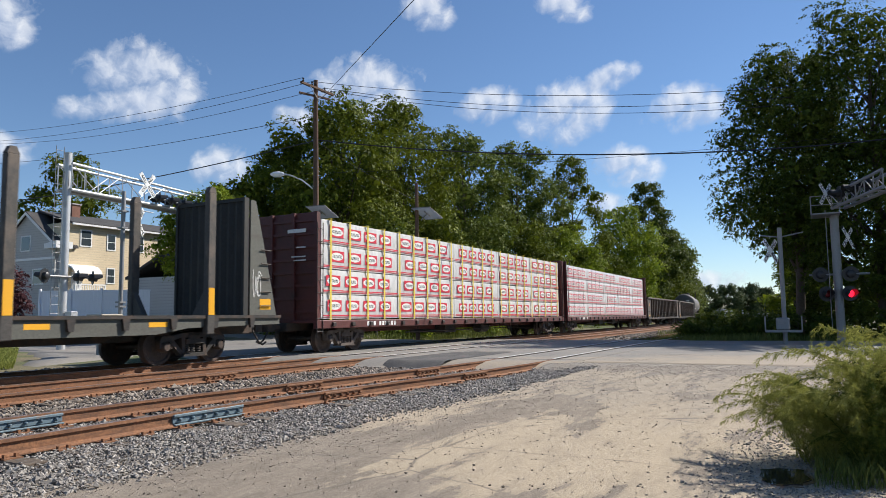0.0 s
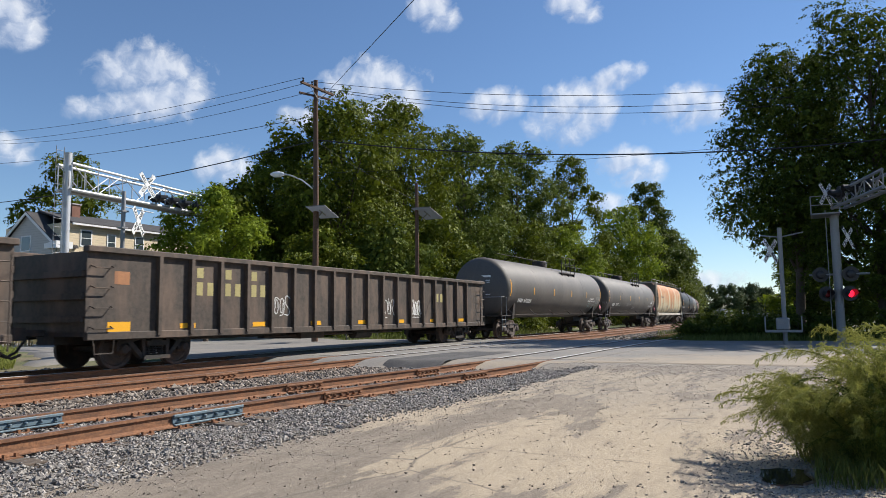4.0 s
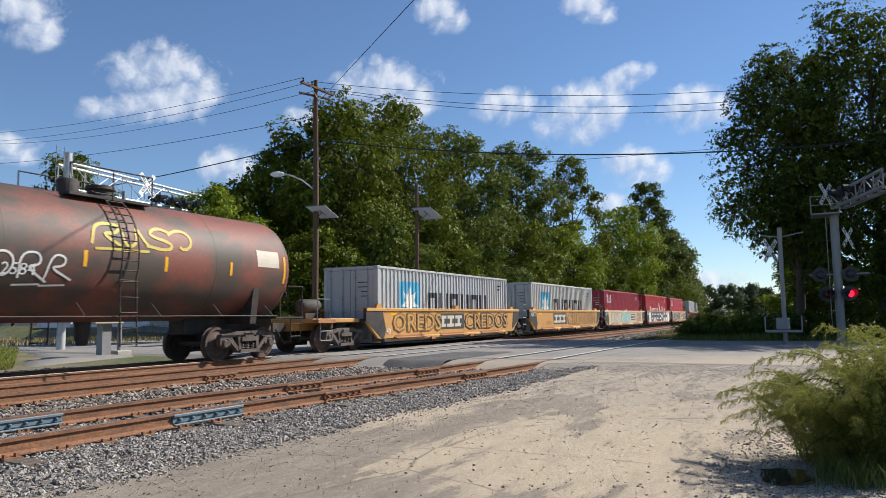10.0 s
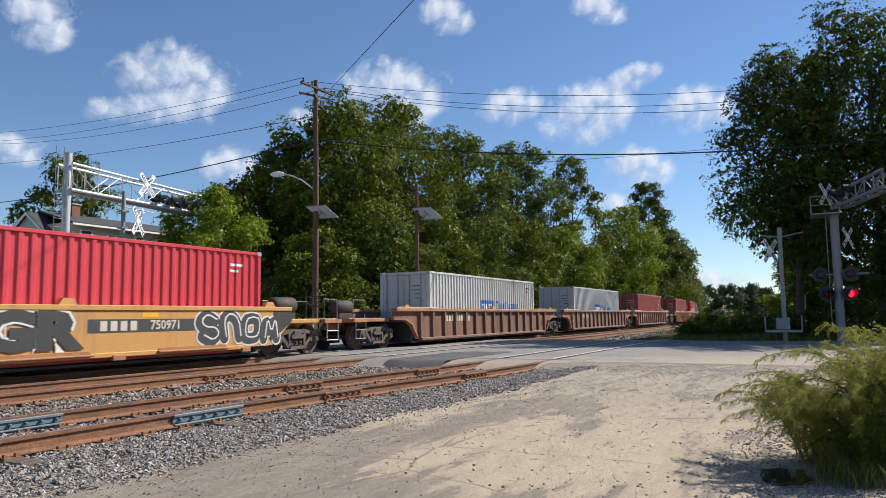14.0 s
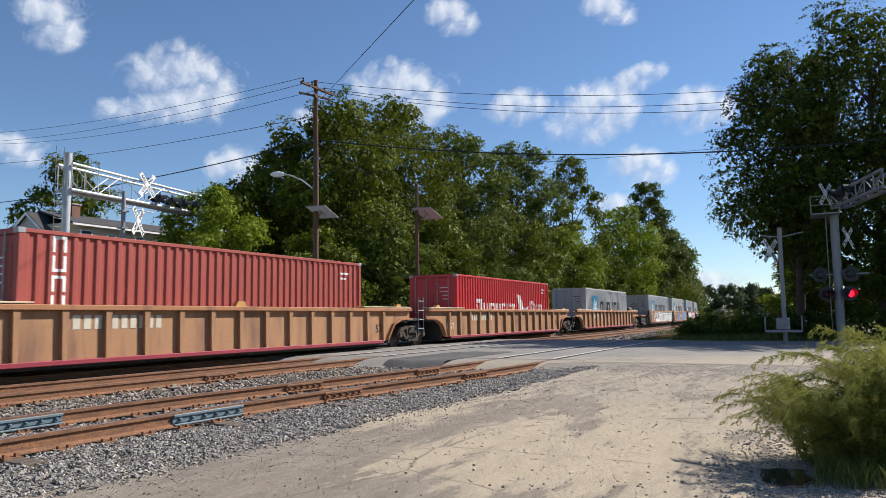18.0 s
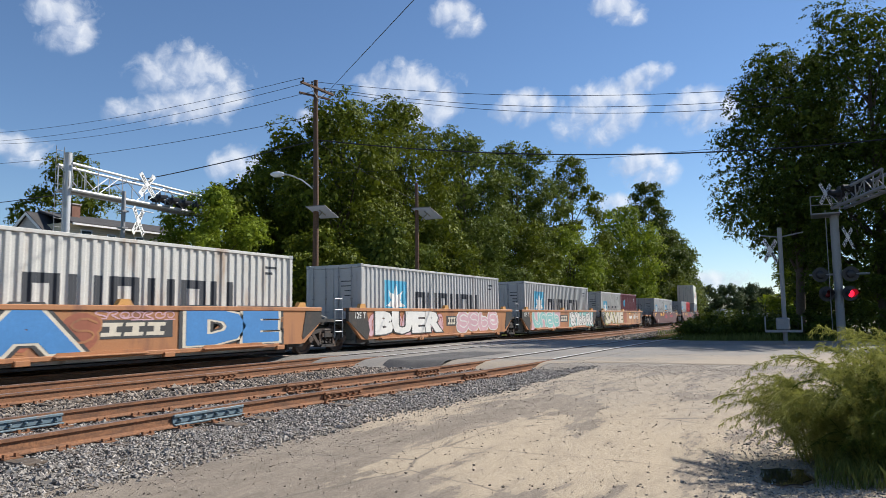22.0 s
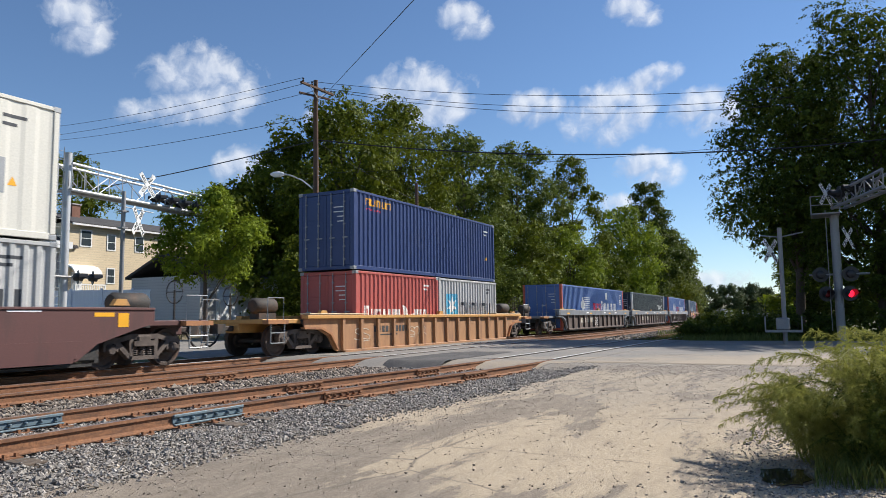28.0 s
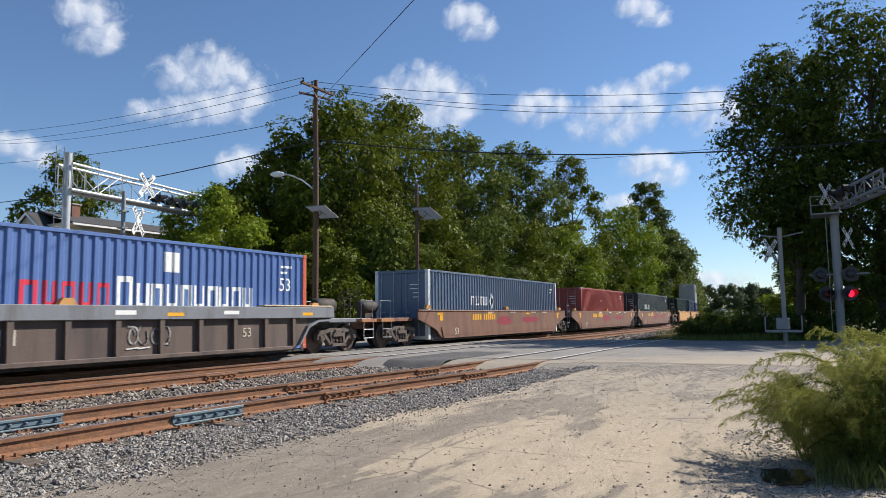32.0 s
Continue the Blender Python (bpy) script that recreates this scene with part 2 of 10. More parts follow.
# ---- ground materials ----
def dirt_mat():
    m, t, b = node_mat("dirt")
    big = tex_noise(t, 0.62, 14, 0.66, stretch=(0.42, 1.5, 1), distort=0.4)
    mid = tex_noise(t, 3.1, 8, 0.7, stretch=(0.55, 1.5, 1))
    fine = tex_noise(t, 46, 10, 0.85)
    grit = tex_noise(t, 240, 3, 0.7)
    co0 = t.nodes.new("ShaderNodeTexCoord")
    pos = t.nodes.new("ShaderNodeSeparateXYZ")
    t.links.new(co0.outputs["Object"], pos.inputs[0])
    # wheels have worn a pale lane towards the crossing, with a darker track along it
    lane = math_node(t, "SUBTRACT", pos.outputs["X"], math_node(t, "MULTIPLY", math_node(t, "SUBTRACT", pos.outputs["Y"], 2.2), 0.9))
    lane = ramp(t, math_node(t, "MULTIPLY", lane, 0.1), [(0.4, 0.0), (0.56, 0.11)])
    away = ramp(t, math_node(t, "MULTIPLY", pos.outputs["X"], 0.05), [(0.64, 1.0), (0.85, 0.3)])
    rut = math_node(t, "ABSOLUTE", math_node(t, "SUBTRACT", math_node(t, "ADD", pos.outputs["Y"], math_node(t, "MULTIPLY", pos.outputs["X"], 0.3)), 6.15))
    rut = ramp(t, rut, [(0.1, 0.06), (0.6, 0.0)])
    traffic = math_node(t, "SUBTRACT", math_node(t, "MULTIPLY", lane, away), rut)
    worn = math_node(t, "ADD", math_node(t, "MULTIPLY", big, 0.66), math_node(t, "MULTIPLY", mid, 0.26))
    worn = math_node(t, "ADD", math_node(t, "ADD", worn, math_node(t, "MULTIPLY", fine, 0.05)), traffic)
    tan = ramp(t, fine, [(0.32, (0.26, 0.2, 0.132)), (0.5, (0.43, 0.345, 0.237)), (0.68, (0.585, 0.48, 0.34))])
    grey = ramp(t, fine, [(0.32, (0.11, 0.088, 0.065)), (0.5, (0.195, 0.158, 0.118)), (0.68, (0.31, 0.258, 0.198))])
    mid_grey = mix(t, ramp(t, mid, [(0.4, 0.0), (0.6, 0.7)]), grey, ramp(t, fine, [(0.32, (0.2, 0.16, 0.12)), (0.68, (0.43, 0.36, 0.275))]))
    col = mix(t, ramp(t, worn, [(0.548, 0.0), (0.562, 0.7), (0.62, 1.0)]), mid_grey, tan)
    vor = t.nodes.new("ShaderNodeTexVoronoi")
    vor.feature = "DISTANCE_TO_EDGE"
    vor.inputs["Scale"].default_value = 0.55
    co = t.nodes.new("ShaderNodeTexCoord")
    mp = t.nodes.new("ShaderNodeMixRGB")
    mp.inputs[0].default_value = 0.12
    t.links.new(co.outputs["Object"], mp.inputs[1])
    nz = t.nodes.new("ShaderNodeTexNoise")
    nz.inputs["Scale"].default_value, nz.inputs["Detail"].default_value = 2.2, 5
    t.links.new(co.outputs["Object"], nz.inputs["Vector"])
    t.links.new(nz.outputs["Color"], mp.inputs[2])
    t.links.new(mp.outputs[0], vor.inputs["Vector"])
    crack = ramp(t, vor.outputs["Distance"], [(0.0, 0.8), (0.012, 0.0)])
    crack = math_node(t, "MULTIPLY", crack, ramp(t, big, [(0.45, 0.0), (0.6, 1.0)]))
    col = mix(t, crack, col, (0.1, 0.085, 0.07))
    col = mix(t, ramp(t, grit, [(0.56, 0.0), (0.68, 0.6)]), col, (0.46, 0.43, 0.38))
    col = mix(t, ramp(t, tex_noise(t, 120, 3, 0.7), [(0.36, 0.7), (0.46, 0.0)]), col, (0.1, 0.085, 0.07))
    # old asphalt shows through towards the road
    far = math_node(t, "ADD", math_node(t, "MULTIPLY", pos.outputs["X"], 0.055), math_node(t, "MULTIPLY", big, 0.75))
    col = mix(t, ramp(t, far, [(0.86, 0.0), (1.0, 0.35)]), col, ramp(t, fine, [(0.3, (0.16, 0.145, 0.13)), (0.7, (0.29, 0.262, 0.23))]))
    far2 = math_node(t, "MULTIPLY", math_node(t, "ADD", far, math_node(t, "MULTIPLY", pos.outputs["Y"], 0.02)), 0.7)
    col = mix(t, ramp(t, far2, [(0.9, 0.0), (1.0, 0.5)]), col, ramp(t, fine, [(0.3, (0.185, 0.174, 0.16)), (0.7, (0.31, 0.292, 0.268))]))
    t.links.new(col, b.inputs["Base Color"])
    b.inputs["Roughness"].default_value = 0.95
    h = math_node(t, "ADD", math_node(t, "MULTIPLY", fine, 0.6), math_node(t, "MULTIPLY", grit, 0.4))
    bump(t, b, h, 0.6, 0.016)
    return m


def asphalt_mat():
    m, t, b = node_mat("asphalt")
    fine = tex_noise(t, 60, 4, 0.7)
    big = tex_noise(t, 0.35, 5, 0.6, stretch=(2.2, 0.5, 1))
    col = ramp(t, fine, [(0.3, (0.145, 0.136, 0.125)), (0.7, (0.255, 0.24, 0.22))])
    col = mix(t, ramp(t, big, [(0.45, 0.0), (0.62, 0.6)]), col, (0.28, 0.25, 0.21))
    # dust carried over from the dirt lot
    co = t.nodes.new("ShaderNodeTexCoord")
    pos = t.nodes.new("ShaderNodeSeparateXYZ")
    t.links.new(co.outputs["Object"], pos.inputs[0])
    dust = math_node(t, "SUBTRACT", math_node(t, "ADD", 1.9, tex_noise(t, 0.7, 8, 0.62, distort=0.5)), math_node(t, "ADD", math_node(t, "MULTIPLY", pos.outputs["X"], 0.085), math_node(t, "MULTIPLY", pos.outputs["Y"], 0.05)))
    col = mix(t, ramp(t, dust, [(0.42, 0.0), (0.72, 0.9)]), col, ramp(t, tex_noise(t, 70, 6, 0.78), [(0.3, (0.24, 0.195, 0.14)), (0.72, (0.46, 0.38, 0.285))]))
    t.links.new(col, b.inputs["Base Color"])
    b.inputs["Roughness"].default_value = 0.9
    bump(t, b, fine, 0.35, 0.01)
    return m


def grass_ground_mat():
    m, t, b = node_mat("grass_ground")
    big = tex_noise(t, 0.12, 5, 0.6)
    fine = tex_noise(t, 8, 5, 0.7)
    col = ramp(t, fine, [(0.3, (0.035, 0.05, 0.018)), (0.7, (0.11, 0.13, 0.045))])
    col = mix(t, ramp(t, big, [(0.45, 0.0), (0.6, 1.0)]), col, (0.2, 0.16, 0.1))
    t.links.new(col, b.inputs["Base Color"])
    b.inputs["Roughness"].default_value = 1.0
    bump(t, b, fine, 0.7, 0.05)
    return m


def ballast_bed_mat():
    m, t, b = node_mat("ballast_bed")
    vor = t.nodes.new("ShaderNodeTexVoronoi")
    vor.inputs["Scale"].default_value = 16
    co = t.nodes.new("ShaderNodeTexCoord")
    t.links.new(co.outputs["Object"], vor.inputs["Vector"])
    col = ramp(t, vor.outputs["Color"], [(0.1, (0.06, 0.056, 0.05)), (0.9, (0.38, 0.35, 0.32))])
    t.links.new(col, b.inputs["Base Color"])
    b.inputs["Roughness"].default_value = 0.95
    bump(t, b, vor.outputs["Distance"], 1.0, 0.05)
    return m


def stone_mat(name, lo, hi):
    m, t, b = node_mat(name)
    geo = t.nodes.new("ShaderNodeNewGeometry")
    fine = tex_noise(t, 60, 4, 0.7)
    col = ramp(t, geo.outputs["Random Per Island"], [(0.0, lo), (0.75, shade(hi, 0.72)), (1.0, hi)])
    col = mix(t, ramp(t, fine, [(0.35, 0.0), (0.7, 0.4)]), col, shade(lo, 1.2))
    t.links.new(col, b.inputs["Base Color"])
    b.inputs["Roughness"].default_value = 0.9
    return m


def rail_side_mat():
    m, t, b = node_mat("rusty_rail")
    fine = tex_noise(t, 40, 5, 0.7)
    broad = tex_noise(t, 3, 5, 0.7, stretch=(1, 1, 6))
    col = ramp(t, fine, [(0.3, (0.14, 0.062, 0.03)), (0.7, (0.34, 0.16, 0.075))])
    col = mix(t, ramp(t, broad, [(0.42, 0.0), (0.7, 0.8)]), col, (0.085, 0.05, 0.035))
    t.links.new(col, b.inputs["Base Color"])
    b.inputs["Roughness"].default_value = 0.85
    bump(t, b, fine, 0.3, 0.004)
    return m


DIRT, ASPHALT, GRASS_GROUND, BED = dirt_mat(), asphalt_mat(), grass_ground_mat(), ballast_bed_mat()
STONE_GREY = stone_mat("grey_stone", (0.12, 0.108, 0.095), (0.5, 0.455, 0.4))
STONE_BROWN = stone_mat("brown_stone", (0.075, 0.06, 0.048), (0.5, 0.42, 0.34))
RUST = rail_side_mat()
RAIL_TOP = surface("worn_rail_head", (0.42, 0.31, 0.25), 0.36, 0.6, 50, 0.25, 0.05, (0.24, 0.14, 0.1), (0.4, 0.62), 4)
# pale non-metal colour with the gleam of the rails put into it
RAIL_SHINE = surface("rail_head_with_gleam", (0.7, 0.67, 0.63), 0.5, 0.0, 50, 0.1, 0.03)
TIE_WOOD = surface("tie_wood", (0.1, 0.075, 0.055), 0.9, 0, 22, 0.4, 0.5, (0.16, 0.13, 0.1), (0.5, 0.7), 3, (1, 8, 1), 0.4)
BLUE_STEEL = surface("weathered_blue_steel", (0.13, 0.18, 0.21), 0.6, 0.2, 30, 0.25, 0.2, (0.25, 0.16, 0.11), (0.55, 0.7), 5)
DARK_RUBBER = surface("dark_rubber", (0.035, 0.034, 0.033), 0.85, 0, 40, 0.3, 0.2)


# ---- ground ----
def height(x, y):
    """Lie of the land: a little below the rails, level with them on the road."""
    low = -0.3 + 0.14 * smooth_step(y, -6, 5.5)
    track = smooth_step(y, 4.6, 6.6) * (1 - smooth_step(y, 18.5, 21.0))
    base = low + (-0.24 - low) * track
    if y > 18:
        base = -0.3 + 0.062 * min(30, max(0, y - 20))
    road = smooth_step(x, 9.0, 17.0) * (1 - smooth_step(x, 32.5, 36.0))
    if y > 22:
        road = smooth_step(x, 15.0, 17.0) * (1 - smooth_step(x, 30.5, 33.0))
    if y < 6:
        road = smooth_step(x, 5.0, 16.0) * (1 - smooth_step(x, 32.5, 36.0)) * (1 - 0.75 * smooth_step(y, 4.4, 5.1) * (1 - smooth_step(x, 15.3, 16.6)))
    if 6 <= y <= 18.5:
        road = smooth_step(x, 15.8, 17.2) * (1 - smooth_step(x, 31.5, 33.5))
    return base + (-0.035 - base) * road


def grid_mesh(name, xs, ys, fn, material):
    v = [(x, y, fn(x, y)) for y in ys for x in xs]
    n = len(xs)
    f = [(j * n + i, j * n + i + 1, j * n + n + i + 1, j * n + n + i) for j in range(len(ys) - 1) for i in range(n - 1)]
    me = bpy.data.meshes.new(name)
    me.from_pydata(v, [], f)
    me.materials.append(material)
    me.shade_smooth()
    return me


def spaced(a, b, step):
    n = max(1, round((b - a) / step))
    return [a + (b - a) * i / n for i in range(n + 1)]


def land(x, y):
    return height(x, y) - 0.05


gx = [-2500, -900, -300, -120, -60] + spaced(-30, 60, 2.0) + [70, 85, 110, 150, 220, 320, 500, 900, 2500]
gy = [-2500, -900, -300, -120, -60, -30] + spaced(-16, 40, 1.0) + [50, 65, 85, 120, 180, 260, 400, 900, 2500]
tagged(new("ground", grid_mesh("ground", gx, gy, land, GRASS_GROUND)), "rough grass and bare earth beside the railway", "ground", kind="structure")


def lot_height(x, y):
    w = 0.012 * noise.noise(Vector((x * 0.6, y * 0.6, 0))) + 0.006 * noise.noise(Vector((x * 2.3, y * 2.3, 5)))
    dip = -0.035 * math.exp(-((x - 6.6) ** 2 + (y - 0.35) ** 2) / 0.35)
    return height(x, y) + w + dip


tagged(new("dirt_lot", grid_mesh("dirt_lot", spaced(-4, 23.5, 0.12), spaced(-9, 6.6, 0.12), lot_height, DIRT)), "dusty tan and grey dirt lot with cracked worn surface", "ground", kind="structure")
tagged(new("road", grid_mesh("road", spaced(15.4, 32.5, 0.45), spaced(-14, 75, 0.5), lambda x, y: (-0.012 - 0.26 * (1 - smooth_step(x + 0.35 * noise.noise(Vector((y * 0.7, 0, 2))), 15.5, 17.0))) if 5.0 < y < 17.5 else (-0.4 if x < 16.9 else 0) + height(x, y) + 0.02 - 0.01 * smooth_step(y, -2, 4), ASPHALT)), "grey worn asphalt road crossing the railway tracks", "road", kind="structure")


# ---- stones ----
STONE_V = np.array([(1, 0, 0), (-1, 0, 0), (0, 1, 0), (0, -1, 0), (0, 0, 1), (0, 0, -1)], float)
STONE_F = np.array([(0, 2, 4), (2, 1, 4), (1, 3, 4), (3, 0, 4), (2, 0, 5), (1, 2, 5), (3, 1, 5), (0, 3, 5)])


def stones(name, places, size, material, label, seed, flat=0.7):
    """Crushed stones, each its own jagged lump, joined into one mesh."""
    rng = np.random.default_rng(seed)
    n = len(places)
    v = STONE_V[None] * rng.uniform(0.7, 1.15, (n, 6, 1)) + rng.normal(0, 0.15, (n, 6, 3))
    v *= (size * rng.lognormal(0, 0.32, n))[:, None, None]
    a, b = rng.uniform(0, 6.283, n), rng.uniform(-0.7, 0.7, n)
    ca, sa, cb, sb = np.cos(a), np.sin(a), np.cos(b), np.sin(b)
    x, y, z = v[..., 0], v[..., 1], v[..., 2] * flat
    y, z = y * cb[:, None] - z * sb[:, None], y * sb[:, None] + z * cb[:, None]
    x, y = x * ca[:, None] - y * sa[:, None], x * sa[:, None] + y * ca[:, None]
    v = np.stack([x, y, z], -1) + np.asarray(places)[:, None, :]
    f = (STONE_F[None] + 6 * np.arange(n)[:, None, None]).reshape(-1, 3)
    me = bpy.data.meshes.new(name)
    me.from_pydata(v.reshape(-1, 3).tolist(), [], f.tolist())
    me.materials.append(material)
    return tagged(new(name, me), label, "gravel", kind="stuff")


def bed_top(x, y):
    """The ballast's surface between and beside the tracks."""
    z = -0.2 + 0.03 * noise.noise(Vector((x * 1.1, y * 1.1, 3)))
    edge = 5.25 + 0.25 * noise.noise(Vector((x * 0.8, 0, 7))) - 0.55 * smooth_step(x, 6, 14)
    z += 0.09 * smooth_step(x, 8, 15) * (1 - smooth_step(y, 4.9, 5.8))
    return z - 0.1 * (1 - smooth_step(y, edge, edge + 0.7)), edge


bed = Build()
for x0, x1 in ((-6.0, 16.9), (32.6, 160.0)):
    xs, ys = spaced(x0, x1, 1.5), spaced(4.6, 19.5, 0.6)
    n = len(xs)
    pts = []
    for y in ys:
        for x in xs:
            p, a = on_line(x, y)
            e = 1 if 5.0 < y < 19 else 0
            pts.append((p.x, p.y, (bed_top(x, y)[0] - 0.03) if e else -0.45))
    bed.add(pts, [(j * n + i, j * n + i + 1, j * n + n + i + 1, j * n + n + i) for j in range(len(ys) - 1) for i in range(n - 1)])
tagged(new("ballast_bed", bed.mesh("ballast_bed", BED, True)), "bed of crushed stone under the railway tracks", "ballast", kind="structure")

rng = np.random.default_rng(5)


def scatter(n, x0, x1, y0, y1, fn):
    out = []
    while len(out) < n:
        x, y = rng.uniform(x0, x1), rng.uniform(y0, y1)
        p = fn(x, y)
        if p is not None:
            out.append(p)
    return out


def near_shoulder(x, y):
    z, e = bed_top(x, y)
    if y < e + 0.45 * rng.uniform(-1, 0.6) or (x > 15.6 + 0.5 * rng.uniform(-1, 1) and y > 5.0):
        return None
    return (x, y, max(z, lot_height(x, y) + 0.004 if y < 6.4 else z) + rng.uniform(-0.02, 0.02))


def mid_bed(x, y):
    if x > 15.9 + 0.35 * rng.uniform(-1, 1):
        return None
    return (x, y, bed_top(x, y)[0] + rng.uniform(-0.02, 0.02))


stones("ballast", scatter(16000, 2.6, 8.5, 4.4, 7.2, near_shoulder), 0.0185, STONE_GREY, "pale grey crushed stone ballast beside the near rail", 1)
stones("ballast", scatter(19000, 8.5, 16.0, 4.4, 7.2, near_shoulder), 0.021, STONE_GREY, "pale grey crushed stone ballast spreading into the lot", 10)
stones("ballast", scatter(14000, 1.8, 16.4, 7.2, 9.4, mid_bed), 0.026, STONE_GREY, "grey crushed stone ballast between the rails", 2)
stones("ballast", scatter(20000, 3.0, 16.4, 9.2, 14.6, mid_bed), 0.03, STONE_BROWN, "brownish crushed stone ballast between the tracks", 3)
stones("ballast", scatter(7000, 4.0, 17.5, 14.4, 19.0, mid_bed), 0.045, STONE_BROWN, "dusty crushed stone ballast under the train", 4)


def far_bed(x, y):
    p, a = on_line(x, y)
    return (p.x, p.y, bed_top(x, y)[0])


stones("ballast", scatter(7000, 33, 75, 5.4, 18.5, far_bed), 0.06, STONE_BROWN, "brown crushed stone ballast beyond the road", 6)


def loose(x, y):
    k = noise.noise(Vector((x * 0.5, y * 0.5, 11)))
    edge = 1 - smooth_step(abs(y - 5.0 + 0.05 * x), 0.0, 1.0)
    if rng.uniform() > 0.25 + 0.8 * edge + 0.6 * max(0, k) + 1.2 * smooth_step(x, 9, 18):
        return None
    return (x, y, lot_height(x, y) + 0.003)


stones("pebbles", scatter(15000, 2.5, 23.0, -3.0, 5.8, loose), 0.009, STONE_BROWN, "loose pebbles scattered over the dirt lot", 8)
stones("pebbles", scatter(9000, 4.2, 8.6, -1.6, 1.5, lambda x, y: (x, y, lot_height(x, y) + 0.003) if y < 0.75 + 0.5 * noise.noise(Vector((x, y, 4))) + rng.uniform(-0.5, 0.3) else None), 0.011, STONE_GREY, "pale damp gravel in the shade of the bush", 9)

# ---- tracks ----
HEAD = [(-0.036, 0), (-0.036, -0.035), (-0.012, -0.048), (-0.010, -0.135), (-0.07, -0.16), (-0.07, -0.172), (0.07, -0.172), (0.07, -0.16), (0.010, -0.135), (0.012, -0.048), (0.036, -0.035), (0.036, 0)]


def rail(xs, side, half, name, parent, head_mat, lift=0.0):
    body, top = Build(), Build()
    rings = []
    for x in xs:
        p, a = on_line(x, side(x) + half)
        rings.append([(p.x - math.sin(a) * u, p.y + math.cos(a) * u, w + lift) for u, w in HEAD])
    n = len(HEAD)
    v = [q for r in rings for q in r]
    f = [(i * n + j, i * n + j + 1, i * n + n + j + 1, i * n + n + j) for i in range(len(rings) - 1) for j in range(n - 1)]
    body.add(v, f)
    ob = part(name, body, RUST, parent, "rust-brown steel rail")
    strip = [[(r[0][0], r[0][1], r[0][2]), (r[0][0] * 0.5 + r[-1][0] * 0.5, r[0][1] * 0.5 + r[-1][1] * 0.5, r[0][2] + 0.006), r[-1]] for r in rings]
    top.add([q for r in strip for q in r], [(i * 3 + j, i * 3 + j + 1, i * 3 + 4 + j, i * 3 + 3 + j) for i in range(len(strip) - 1) for j in range(2)])
    part("rail_head", top, head_mat, ob, "worn running surface", True)
    return ob


def track(side, label, head_mat, x_ties, seed):
    t = thing("railway_track", label, "railway track", kind="structure")
    xs = spaced(-8, 60, 1.0) + spaced(64, 330, 6.0)
    r0 = rail(xs, side, -0.7535, "rail", t, head_mat)
    r1 = rail(xs, side, 0.7535, "rail", t, head_mat)
    tie = Build().box(-0.115, -1.3, -0.36, 0.115, 1.3, -0.178, c=0.012).mesh("tie", TIE_WOOD)
    plate = Build().box(-0.09, -0.19, -0.178, 0.09, 0.19, -0.166)
    for q in (-0.13, 0.13):
        for u in (-0.055, 0.055):
            plate.box(u - 0.016, q - 0.02, -0.17, u + 0.016, q + 0.02, -0.135)
    plate = plate.mesh("tie_plate", RUST)
    r = random.Random(seed)
    x = x_ties[0]
    while x < x_ties[1]:
        p, a = on_line(x, side(x))
        ob = part("tie", tie, None, t, at=pose(p.x, p.y, r.uniform(-0.012, 0.006), 0, 0, math.degrees(a) + r.uniform(-1, 1)))
        if x < 18:
            for h in (-0.7535, 0.7535):
                part("tie_plate", plate, None, ob, at=(0, h, 0))
        x += 0.53 + r.uniform(-0.02, 0.02)
    return t, r0, r1


near_track, near_rail, near_far_rail = track(near_side, "near railway track with rusty jointed rails and buried ties", RAIL_TOP, (1.0, 16.8), 1)
mid_track, _, _ = track(lambda x: MIDDLE_Y, "middle railway track with rust-brown rails on stone ballast", RAIL_TOP, (3.0, 16.8), 2)
far_track, _, _ = track(lambda x: TRAIN_Y, "far railway track that carries the freight train", RAIL_SHINE, (5.0, 17.0), 3)


def joint(parent, x, side, half, length, material, label, near=True):
    """A bolted pair of joint bars on a rail."""
    b = Build()
    n = 6
    u = -1 if near else 1
    b.box(-length / 2, min(u * 0.02, u * 0.062), -0.06, length / 2, max(u * 0.02, u * 0.062), -0.022, c=0.008)
    b.box(-length / 2, min(u * 0.014, u * 0.04), -0.13, length / 2, max(u * 0.014, u * 0.04), -0.05, c=0.006)
    b.box(-length / 2, min(u * 0.02, u * 0.085), -0.158, length / 2, max(u * 0.02, u * 0.085), -0.135, c=0.006)
    p, a = on_line(x, side(x) + half)
    slope = math.degrees(math.atan2(side(x + 0.5) - side(x - 0.5), 1.0))
    ob = part("joint_bar", b, material, parent, label, at=pose(p.x, p.y, 0, 0, 0, slope))
    for i in range(n):
        q = -length / 2 + length * (i + 0.5) / n
        part("bolt", Build().lathe([(0, 0.022), (u * 0.03, 0.022), (u * 0.045, 0.012)], 8, "y", (q, u * 0.04, -0.09)), material, ob)
    return ob


joint(near_track, 6.75, near_side, -0.7535, 1.15, BLUE_STEEL, "blue-grey insulated joint bar")
joint(near_track, 5.2, near_side, 0.7535, 1.15, BLUE_STEEL, "blue-grey insulated joint bar")
joint(near_track, 10.2, near_side, 0.7535, 0.9, RUST, "rust-red bolted joint bar")
joint(near_track, 9.4, near_side, -0.7535, 0.9, RUST, "rust-red bolted joint bar")
joint(near_track, 13.4, near_side, -0.7535, 0.9, RUST, "rust-red bolted joint bar")
joint(near_track, 14.0, near_side, 0.7535, 0.9, RUST, "rust-red bolted joint bar")
joint(mid_track, 11.3, lambda x: MIDDLE_Y, -0.7535, 0.9, RUST, "rust-brown bolted joint bar")

